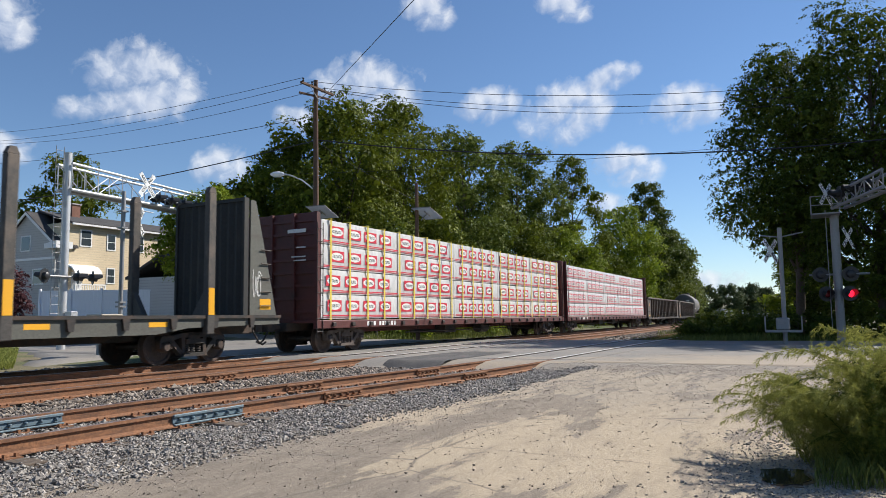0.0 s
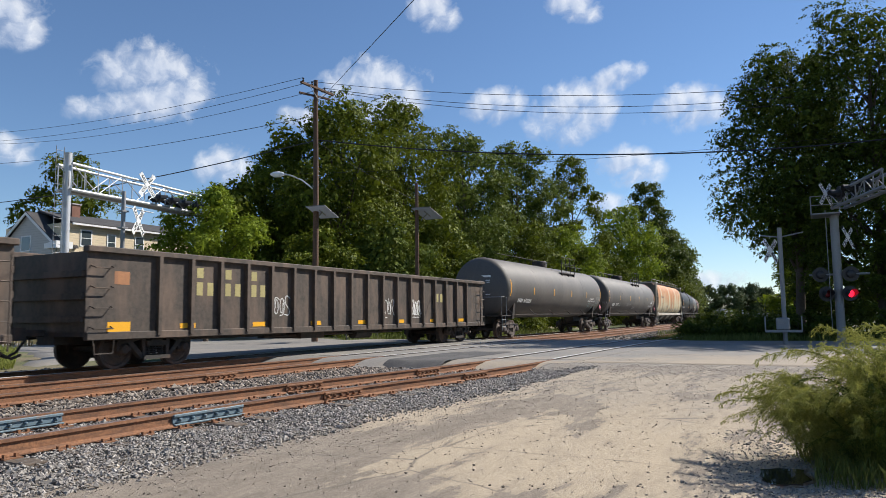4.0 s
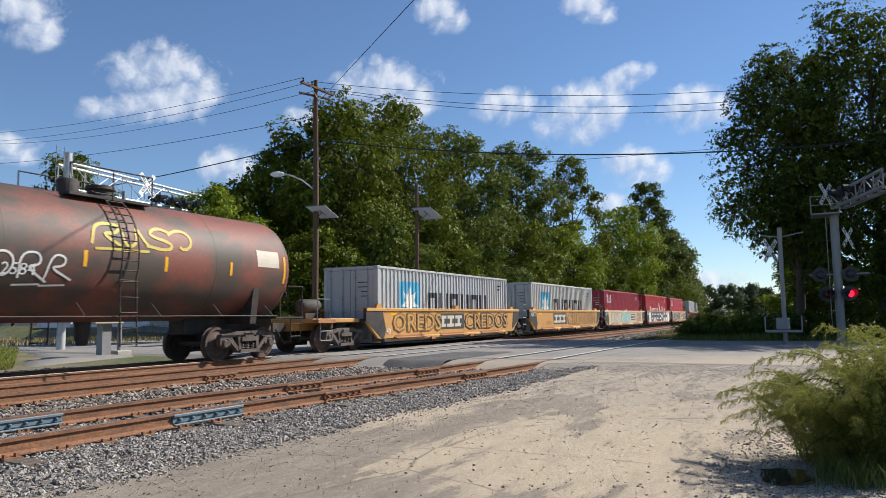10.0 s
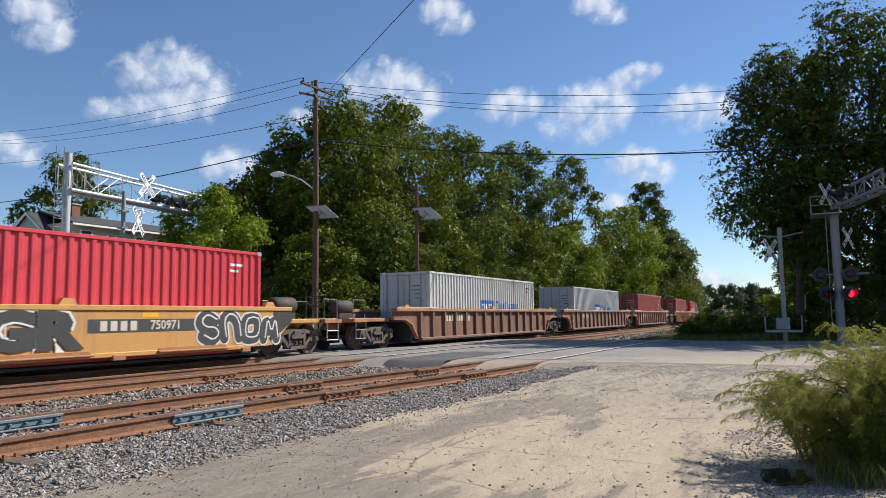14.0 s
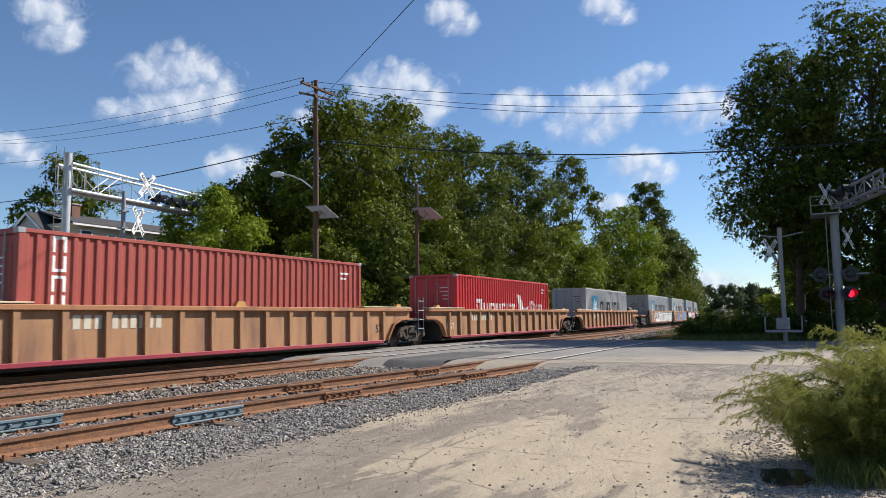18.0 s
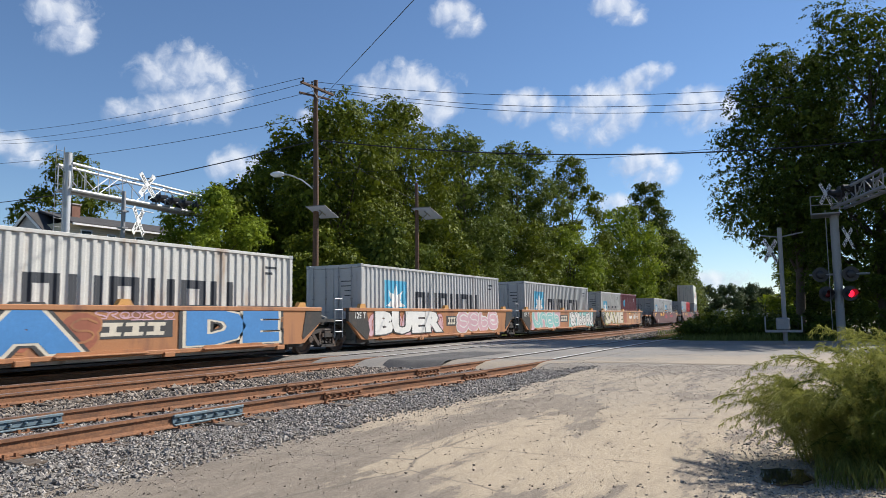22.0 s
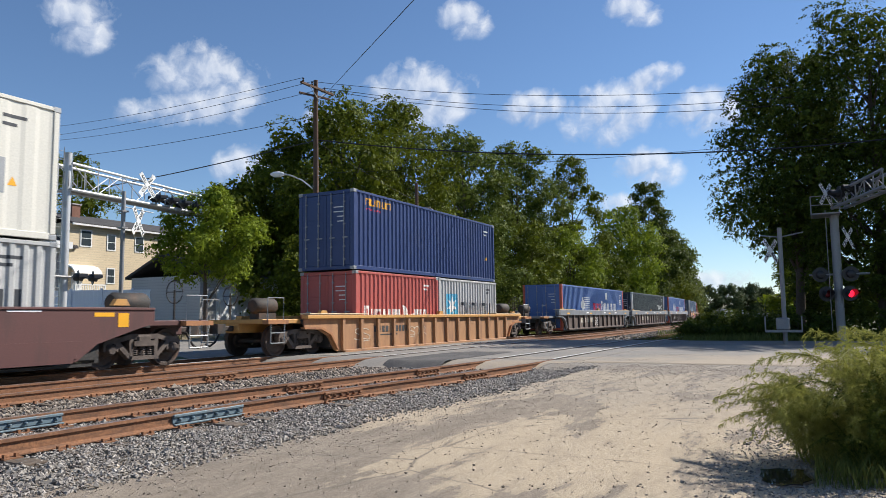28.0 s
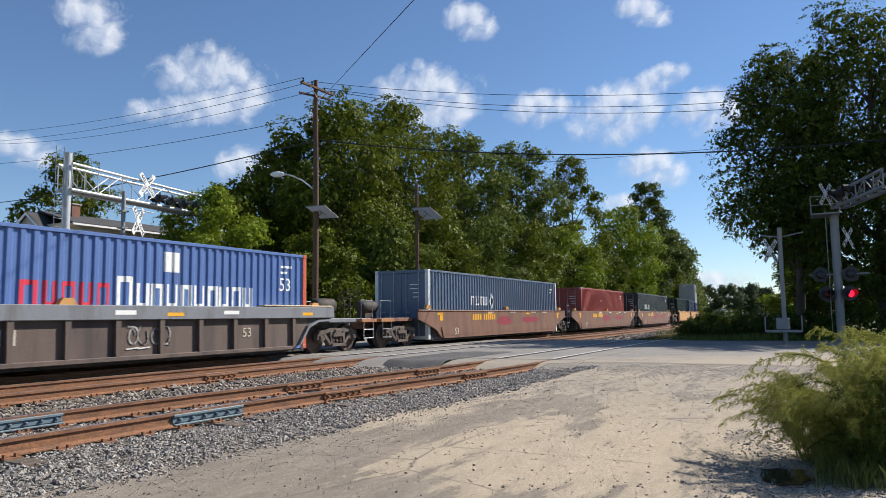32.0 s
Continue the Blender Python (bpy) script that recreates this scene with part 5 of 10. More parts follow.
def container(s, L, z0, H, paint, label, W=2.44, art=None, trim=None, smooth_side=False, post=0.13, doors=True, name="shipping_container", end_art=None):
    trim = trim or paint
    t = thing(name, label, "shipping container", group="containers on the train")
    key = (L, H, W, paint.name, trim.name, smooth_side, post)
    hw, hl = W / 2, L / 2
    surf = corrugation(L - 2 * post) if not smooth_side else corrugation(L - 2 * post, 0.6, 0.012)

    def make():
        m = {}
        m["side_panel"] = folded_panel(surf, -hw + 0.02, z0 + 0.12, z0 + H - 0.08).mesh("side_panel", paint)
        rail = Build().box(-hl + post, -hw, z0 + H - 0.1, hl - post, -hw + 0.07, z0 + H - 0.012, c=0.01)
        m["top_rail"] = rail.mesh("top_rail", paint)
        m["bottom_rail"] = Build().box(-hl + post, -hw, z0 + 0.01, hl - post, -hw + 0.07, z0 + 0.15, c=0.01).mesh("bottom_rail", paint)
        pb = Build().box(-post / 2, -0.08, z0 + 0.12, post / 2, 0.08, z0 + H - 0.12, c=0.012)
        m["corner_post"] = pb.mesh("corner_post", trim)
        cb = Build().box(-0.09, -0.083, z0, 0.09, 0.083, z0 + 0.118, c=0.012)
        m["corner_casting"] = cb.mesh("corner_casting", GREY_STEEL if trim is paint else trim)
        m["roof"] = Build().box(-hl + 0.06, -hw + 0.05, z0 + H - 0.06, hl - 0.06, hw - 0.05, z0 + H - 0.02).mesh("roof", paint)
        m["floor"] = Build().box(-hl + 0.06, -hw + 0.06, z0 + 0.02, hl - 0.06, hw - 0.06, z0 + 0.14).mesh("floor", IRON)
        eb = Build()
        n = 9
        w = (W - 0.2) / n
        v = []
        for i in range(n):
            y = -hw + 0.1 + i * w
            for q, d in ((0, 0), (0.3 * w, 0), (0.5 * w, 0.04), (0.8 * w, 0.04)):
                v += [(hl - 0.04 - d, y + q, z0 + 0.14), (hl - 0.04 - d, y + q, z0 + H - 0.1)]
        v += [(hl - 0.04, hw - 0.1, z0 + 0.14), (hl - 0.04, hw - 0.1, z0 + H - 0.1)]
        eb.add(v, [(2 * i, 2 * i + 2, 2 * i + 3, 2 * i + 1) for i in range(len(v) // 2 - 1)])
        m["end_wall"] = eb.mesh("end_wall", paint)
        hb = Build().box(-hl, -hw + 0.06, z0 + H - 0.14, -hl + 0.1, hw - 0.06, z0 + H - 0.01, c=0.01)
        m["header"] = hb.mesh("header", paint)
        m["door_sill"] = Build().box(-hl, -hw + 0.06, z0 + 0.01, -hl + 0.1, hw - 0.06, z0 + 0.15, c=0.01).mesh("door_sill", trim)
        dw = hw - 0.1
        db = Build().box(-hl + 0.02, 0, z0 + 0.16, -hl + 0.06, dw - 0.01, z0 + H - 0.15, c=0.008)
        for k in range(3):
            za = z0 + 0.24 + k * (H - 0.45) / 3
            db.box(-hl + 0.008, 0.1, za, -hl + 0.02, dw - 0.1, za + (H - 0.45) / 3 - 0.1, c=0.006)
        m["door"] = db.mesh("door", paint)
        rb = Build().tube([(-hl - 0.025, 0, z0 + 0.1), (-hl - 0.025, 0, z0 + H - 0.08)], 0.018, 6)
        for z in (0.13, 0.3, 0.6, 0.9):
            rb.box(-hl - 0.03, -0.04, z0 + z * (H - 0.2), -hl + 0.01, 0.04, z0 + z * (H - 0.2) + 0.05)
        rb.box(-hl - 0.035, -0.16, z0 + 1.12, -hl - 0.01, 0.06, z0 + 1.16)
        m["lock_rod"] = rb.mesh("lock_rod", GREY_STEEL)
        return m

    m = cached(key, make)
    part("side_panel", m["side_panel"], None, t)
    part("side_panel", m["side_panel"], None, t, at=pose(0, 0, 0, 0, 0, 180))
    for r in (0, 180):
        part("top_rail", m["top_rail"], None, t, at=pose(0, 0, 0, 0, 0, r))
        part("bottom_rail", m["bottom_rail"], None, t, at=pose(0, 0, 0, 0, 0, r))
    for x in (-hl + post / 2 + 0.003, hl - post / 2 - 0.003):
        for y in (-hw + 0.078, hw - 0.078):
            p = part("corner_post", m["corner_post"], None, t, at=(x, y, 0))
            part("corner_casting", m["corner_casting"], None, p)
            part("corner_casting", m["corner_casting"], None, p, at=(0, 0, H - 0.118))
    for k in ("roof", "floor", "end_wall", "header", "door_sill"):
        part(k, m[k], None, t)
    for u in (1, -1):
        d = part("door", m["door"], None, t, at=pose(0, -hw + 0.1 if u > 0 else 0.005, 0))
        for q in (0.28, 0.78):
            part("lock_rod", m["lock_rod"], None, d, "galvanised lock rod", at=(0, q * (hw - 0.1), 0))
    if art:
        art(t, -hw + 0.02, surf, L, z0, H)
    # small white stencils by the door and a warning triangle
    for k, (wa, zz) in enumerate(((0.5, 0.84), (0.3, 0.78))):
        decal(t, [[(hl - 1.2, z0 + zz * H), (hl - 1.2 + wa, z0 + zz * H), (hl - 1.2 + wa, z0 + zz * H + 0.07), (hl - 1.2, z0 + zz * H + 0.07)]], -hw + 0.02, WHITE if sum(paint.diffuse_color[:3]) < 0 or not paint.name.startswith("pale") else INK, "stencil", "", surf)
    decal(t, [[(hl - 1.05, z0 + 0.36 * H), (hl - 0.85, z0 + 0.36 * H), (hl - 0.95, z0 + 0.36 * H + 0.19)]], -hw + 0.02, ORANGE, "warning_triangle", "yellow warning triangle", surf)
    for k in range(4):
        z = z0 + H * (0.78 - 0.06 * k)
        eb = Build().add([(-hl - 0.002, -hw + 0.42, z), (-hl - 0.002, -hw + 0.42 + (0.45 if k < 2 else 0.3), z), (-hl - 0.002, -hw + 0.42 + (0.45 if k < 2 else 0.3), z + 0.035), (-hl - 0.002, -hw + 0.42, z + 0.035)], [(0, 3, 2, 1)])
        part("stencil", eb, INK if paint.name.startswith("pale") else WHITE, t)
    rides(t, s)
    return t


BLOCKS = ("lrt", "lrb")


def letter_bars(x, z, w, h, k):
    """One letter-sized space filled with plain upright and level blocks."""
    a, c = 0.27 * w, 0.19 * h
    put = {"l": (0, 0, a, h), "r": (w - a, 0, w, h), "t": (a, h - c, w - a, h), "b": (a, 0, w - a, c)}
    out = []
    for q in BLOCKS[k % 2]:
        x0, z0, x1, z1 = put[q]
        out.append([(x + x0, z + z0), (x + x1, z + z0), (x + x1, z + z1), (x + x0, z + z1)])
    return [tuple(out)]


def word_bars(x, z, widths, h, gap, tall=None):
    """A row of plain blocks; small ones are solid."""
    out = []
    for i, w in enumerate(widths):
        if 0 < w < 0.27 and h < 0.5:
            out.append([(x, z), (x + 0.85 * w, z), (x + 0.85 * w, z + h), (x, z + h)])
        elif w > 0:
            out += letter_bars(x, z, w, h * (1.25 if tall and i in tall else 1), i)
        x += abs(w) + gap
    return out


def star(cx, cz, r):
    polys = []
    for i in range(7):
        a = math.pi / 2 + i * 2 * math.pi / 7
        l, q = a - math.pi / 7, a + math.pi / 7
        polys.append([(cx, cz), (cx + 0.42 * r * math.cos(l), cz + 0.42 * r * math.sin(l)), (cx + r * math.cos(a), cz + r * math.sin(a)), (cx + 0.42 * r * math.cos(q), cz + 0.42 * r * math.sin(q))])
    return polys


def star_line_art(t, y, surf, L, z0, H):
    """A pale-blue square with a white star, and dark blocks beside it."""
    k = L / 12.19
    q = 1.62 if L > 8 else 1.1
    x = -L / 2 + (1.55 * k if L > 8 else 0.7)
    zc = z0 + H * 0.53
    decal(t, [[(x, zc - q / 2), (x + q, zc - q / 2), (x + q, zc + q / 2), (x, zc + q / 2)]], y, SKY_BLUE, "emblem", "light blue square emblem", surf)
    decal(t, star(x + q / 2, zc, q * 0.44), y, WHITE, "emblem", "white seven-pointed star", surf, 0.008)
    w = 0.82 if L > 8 else 0.46
    decal(t, word_bars(x + q + (0.65 if L > 8 else 0.3), zc - 0.62 * q / 1.62 - 0.1, [w] * 6, 1.15 if L > 8 else 0.72, 0.2 if L > 8 else 0.1), y, INK, "word_mark", "large dark painted blocks", surf)


def flag_art(main, flag):
    def art(t, y, surf, L, z0, H):
        """Tall and low blocks with a waving pennant between them."""
        z = z0 + H * (0.3 if L > 8 else 0.3)
        k = L / 12.19 if L > 8 else 0.5
        x = -L / 2 + (2.1 if L > 8 else 0.6)
        ws = [0.62 * k, 0.55 * k, 0.68 * k, 0.5 * k, 0.5 * k, 0.5 * k, 0.5 * k]
        decal(t, word_bars(x, z, ws, 0.72 * k + (0.1 if L < 8 else 0), 0.17 * k, (0,)), y, main, "word_mark", "pale painted blocks", surf)
        x += sum(ws) + 7 * 0.17 * k + 0.1 * k
        decal(t, [[(x, z + 1.25 * k), (x + 0.5 * k, z + 1.15 * k), (x + 0.35 * k, z + 0.1 * k)], [(x + 0.5 * k, z + 1.15 * k), (x + 1.0 * k, z + 0.45 * k), (x + 0.35 * k, z + 0.1 * k)], [(x + 1.0 * k, z + 0.45 * k), (x + 1.75 * k, z + 0.62 * k), (x + 1.5 * k, z - 0.1 * k)], [(x + 1.0 * k, z + 0.45 * k), (x + 1.75 * k, z - 0.2 * k), (x + 0.9 * k, z + 0.1 * k)]], y, flag, "pennant", "waving pennant emblem", surf)
        x += 1.95 * k
        decal(t, word_bars(x, z, [0.5 * k, 0.5 * k, 0.55 * k], 0.72 * k + (0.1 if L < 8 else 0), 0.17 * k, (0,)), y, main, "word_mark", "pale painted blocks", surf)
    return art


def corner_mark(material, x0=0.9, n=3, w=0.34, h=0.62, zz=0.66):
    def art(t, y, surf, L, z0, H):
        decal(t, word_bars(-L / 2 + x0, z0 + H * zz, [w] * n, h, 0.1), y, material, "word_mark", "small painted blocks", surf)
    return art


def down_mark(t, y, surf, L, z0, H):
    polys = []
    for i in range(5):
        polys += letter_bars(-L / 2 + 0.75, z0 + H * 0.84 - 0.42 * i, 0.34, 0.34, i)
    decal(t, polys, y, WHITE, "word_mark", "white painted blocks running downwards", surf)


def two_panel_art(t, y, surf, L, z0, H):
    x = -L / 2 + 5.1
    decal(t, [[(x, z0 + 0.95), (x + 1.5, z0 + 0.95), (x + 1.5, z0 + 1.7), (x, z0 + 1.7)]], y, BLUE_TAG, "emblem", "blue painted panel", surf)
    decal(t, word_bars(x + 0.1, z0 + 1.1, [0.34, 0.2, 0.34], 0.42, 0.12), y, WHITE, "word_mark", "white blocks on the blue panel", surf, 0.008)
    decal(t, word_bars(x + 1.75, z0 + 1.08, [0.4, 0.26, 0.26, 0.34, 0.26, 0.26, 0.26, 0.26], 0.48, 0.1, (0, 3)), y, BLUE_TAG, "word_mark", "blue painted blocks", surf)


def pacific_art(t, y, surf, L, z0, H):
    """White stacked blocks, a red block group and a white diamond."""
    x = -L / 2 + 4.1
    decal(t, [[(x, z0 + 1.65), (x + 0.55, z0 + 1.1), (x + 1.1, z0 + 1.65), (x + 0.55, z0 + 2.2)]], y, WHITE, "emblem", "white diamond emblem", surf)
    decal(t, [[(x + 1.0, z0 + 1.2 + 0.13 * k), (x + 2.2, z0 + 1.2 + 0.13 * k), (x + 2.2, z0 + 1.25 + 0.13 * k), (x + 1.0, z0 + 1.25 + 0.13 * k)] for k in range(8)], y, WHITE, "emblem", "thin white speed lines", surf)
    decal(t, word_bars(x + 3.0, z0 + 1.22, [0.4, 0.32, 0.32, 0.32, 0.32], 0.55, 0.1), y, RED_PRINT, "word_mark", "faded red blocks", surf)
    decal(t, word_bars(x + 5.25, z0 + 1.22, [0.46] + [0.36] * 9, 0.58, 0.08, (0,)), y, WHITE, "word_mark", "white painted blocks", surf)
    decal(t, [[(x + 5.4, z0 + 1.08), (x + 9.4, z0 + 1.08), (x + 9.4, z0 + 1.13), (x + 5.4, z0 + 1.13)]], y, WHITE, "stencil", "", surf)
    decal(t, [[(2.6, z0 + 2.1), (3.1, z0 + 2.1), (3.1, z0 + 2.6), (2.6, z0 + 2.6)]], y, WHITE, "stencil", "white placard", surf)


def diamond_art(x0):
    def art(t, y, surf, L, z0, H):
        x = -L / 2 + x0
        decal(t, word_bars(x, z0 + 1.45, [0.34, 0.42, 0.38, 0.34], 0.42, 0.1), y, WHITE, "word_mark", "white painted blocks", surf)
        decal(t, [[(x + 2.0, z0 + 1.66), (x + 2.3, z0 + 1.26), (x + 2.6, z0 + 1.66), (x + 2.3, z0 + 2.06)]], y, WHITE, "emblem", "white diamond emblem", surf)
        decal(t, [[(x + 2.15, z0 + 1.66), (x + 2.3, z0 + 1.46), (x + 2.45, z0 + 1.66), (x + 2.3, z0 + 1.86)]], y, INK, "emblem", "dark diamond centre", surf, 0.008)
    return art


def number_art(text, x, size, material, base=None):
    def art(t, y, surf, L, z0, H):
        if base:
            base(t, y, surf, L, z0, H)
        part("lettering", lettering(text, size, material), None, t, "painted length number", at=(L / 2 - x, y - 0.006, z0 + 0.66 * H))
    return art


PALE_GREY = grimy("pale_grey_paint", (0.43, 0.435, 0.43), (0.27, 0.22, 0.17), (0.57, 0.82), 0.55)
PALE_WORN = grimy("pale_worn_paint", (0.5, 0.495, 0.465), (0.3, 0.19, 0.11), (0.54, 0.75), 0.6)
PALE_CREAM = grimy("pale_cream_paint", (0.66, 0.64, 0.57), (0.45, 0.4, 0.33), (0.55, 0.8), 0.5)
BRIGHT_RED = grimy("bright_red_paint", (0.52, 0.022, 0.022), (0.3, 0.04, 0.03), (0.58, 0.8), 0.45)
CRIMSON = grimy("crimson_paint", (0.36, 0.012, 0.035), (0.22, 0.02, 0.03), (0.58, 0.8), 0.45)
BROWN_RED = grimy("brown_red_paint", (0.33, 0.06, 0.042), (0.2, 0.05, 0.037), (0.55, 0.8), 0.55)
# brighter copy of the crimson paint, stronger sunlight put into its colour
LIT_CRIMSON = grimy("lit_crimson_paint", (0.56, 0.045, 0.06), (0.4, 0.035, 0.045), (0.6, 0.85), 0.4)
FADED_RED = grimy("faded_red_paint", (0.42, 0.09, 0.075), (0.25, 0.06, 0.05), (0.55, 0.8), 0.55)
MAROON_BOX = grimy("maroon_paint", (0.15, 0.035, 0.042), (0.09, 0.03, 0.03), (0.55, 0.8), 0.55)
NAVY = grimy("navy_paint", (0.022, 0.045, 0.15), (0.03, 0.04, 0.09), (0.55, 0.8), 0.45)
MID_BLUE = grimy("mid_blue_paint", (0.085, 0.155, 0.37), (0.08, 0.13, 0.26), (0.55, 0.8), 0.45)
SLATE_BLUE = grimy("slate_blue_paint", (0.09, 0.13, 0.2), (0.1, 0.1, 0.12), (0.55, 0.8), 0.5)
COAL = grimy("coal_black_paint", (0.02, 0.025, 0.032), (0.04, 0.04, 0.045), (0.55, 0.8), 0.4)
DARK_GREEN = grimy("dark_green_paint", (0.018, 0.045, 0.04), (0.03, 0.04, 0.04), (0.55, 0.8), 0.45)

# ---- well cars ----
TTX_YELLOW = grimy("faded_yellow_paint", (0.52, 0.27, 0.075), (0.3, 0.17, 0.09), (0.55, 0.78), 0.6)
TTX_CREAM = grimy("faded_cream_paint", (0.6, 0.47, 0.3), (0.42, 0.28, 0.15), (0.5, 0.7), 0.6)
TTX_BROWN = grimy("rusted_yellow_brown_paint", (0.38, 0.2, 0.095), (0.2, 0.1, 0.06), (0.47, 0.72), 0.7)
TTX_ORANGE = grimy("rusty_orange_paint", (0.36, 0.16, 0.065), (0.18, 0.08, 0.05), (0.5, 0.72), 0.65)
WELL_BROWN = grimy("dull_brown_paint", (0.21, 0.105, 0.066), (0.12, 0.065, 0.05), (0.45, 0.7), 0.65)
WELL_MAROON = grimy("maroon_brown_paint", (0.105, 0.042, 0.038), (0.06, 0.032, 0.03), (0.5, 0.75), 0.6)
BAND_GREY = grimy("grey_band_paint", (0.19, 0.2, 0.22), (0.11, 0.1, 0.1), (0.52, 0.75), 0.6)
DUSTY_DARK = grimy("dusty_dark_brown_paint", (0.12, 0.085, 0.07), (0.06, 0.045, 0.04), (0.45, 0.7), 0.75)
DARK_END = surface("black_end_paint", (0.03, 0.028, 0.027), 0.7, 0, 22, 0.35, 0.25, (0.08, 0.05, 0.035), (0.5, 0.75), 2)
RED_STRIPE = surface("red_strip_paint", (0.3, 0.03, 0.05), 0.6, 0, 22, 0.2, 0.1)


def end_platform(t, x, way, deck_mat, long=1.9, brake=False):
    """The deck over an outer bogie, with steps, grab irons and the coupler."""
    m = pose(x, 0, 0, 0, 0, 0 if way > 0 else 180)
    b = Build().box(-0.7, -1.2, 0.98, long, 1.2, 1.12, c=0.02)
    b.box(-0.6, -0.28, 0.72, long, 0.28, 1.0, c=0.03)
    p = part("end_platform", cached(("ep", deck_mat.name, long), lambda: b.mesh("end_platform", deck_mat)), None, t, at=m)
    for y in (-1.38, 1.38):
        def stirrup():
            sb = Build()
            for q in (long - 0.75, long - 0.15):
                sb.tube([(q, y, 1.1), (q, y, 0.42)], 0.018, 5)
            for z in (0.42, 0.72):
                sb.tube([(long - 0.75, y, z), (long - 0.15, y, z)], 0.018, 5)
            return sb.mesh("stirrup_step", GREY_STEEL)

        def grab():
            k = y * 0.94
            return Build().tube([(long - 0.8, k, 1.1), (long - 0.8, k, 1.75), (long - 0.1, k, 1.75), (long - 0.1, k, 1.1)], 0.018, 5).mesh("grab_iron", GREY_STEEL)

        part("stirrup_step", cached(("st", long, y), stirrup), None, p, "steel stirrup step")
        part("grab_iron", cached(("gi", long, y), grab), None, p, "bent steel grab iron")
        part("side_step", cached(("ss", long, y), lambda: Build().box(long - 0.9, min(y * 0.87, y * 1.03), 0.98, long, max(y * 0.87, y * 1.03), 1.1).mesh("side_step", TTX_ORANGE)), None, p)
    if brake:
        bb = Build().lathe([(-0.5, 0.0), (-0.5, 0.2), (-0.42, 0.26), (0.42, 0.26), (0.5, 0.2), (0.5, 0.0)], 14, "x", (0.0, -0.5, 1.55))
        bb.box(-0.4, -0.7, 1.12, 0.4, -0.3, 1.32)
        part("air_reservoir", cached("air", lambda: bb.mesh("air_reservoir", IRON, True)), None, p, "dark air reservoir")
        wb = Build()
        pts = [(1.2 + 0.0 * a, -0.75 + 0.3 * math.cos(a), 1.85 + 0.3 * math.sin(a)) for a in [2 * math.pi * i / 16 for i in range(17)]]
        wb.tube(pts, 0.016, 5, False)
        for i in range(4):
            a = i * math.pi / 2
            wb.tube([(1.2, -0.75, 1.85), (1.2, -0.75 + 0.3 * math.cos(a), 1.85 + 0.3 * math.sin(a))], 0.012, 5)
        wb.tube([(1.2, -0.75, 1.1), (1.2, -0.75, 1.9)], 0.03, 6)
        part("brake_wheel", cached("bw", lambda: wb.mesh("brake_wheel", IRON)), None, p, "spoked hand brake wheel")
    coupler(t, x + (long - 0.1) * way, way)


def mid_link(t, x):
    """What stands over a shared bogie: link beam, ladder and hoses."""
    b = Build().box(-0.9, -0.55, 0.86, 0.9, 0.55, 1.12, c=0.04)
    b.box(-0.5, -1.2, 1.0, 0.5, 1.2, 1.1)
    part("link_beam", cached("link", lambda: b.mesh("link_beam", DARK_END)), None, t, at=(x, 0, 0))
    lb = Build()
    ladder(lb, 0.3, -1.36, 0.5, 1.95, 0.42, 4)
    ladder(lb, -0.35, 1.36, 0.5, 1.95, 0.42, 4)
    for k in range(2):
        lb.tube([(-0.75, -0.5 - 0.2 * k, 1.12), (-0.4, -0.55, 0.85), (0.2, -0.6 - 0.1 * k, 1.22), (0.75, -0.5, 1.15)], 0.025, 5)
    part("ladder", cached("mlad", lambda: lb.mesh("ladder", GREY_STEEL)), None, t, "steel end ladder", at=(x, 0, 0))


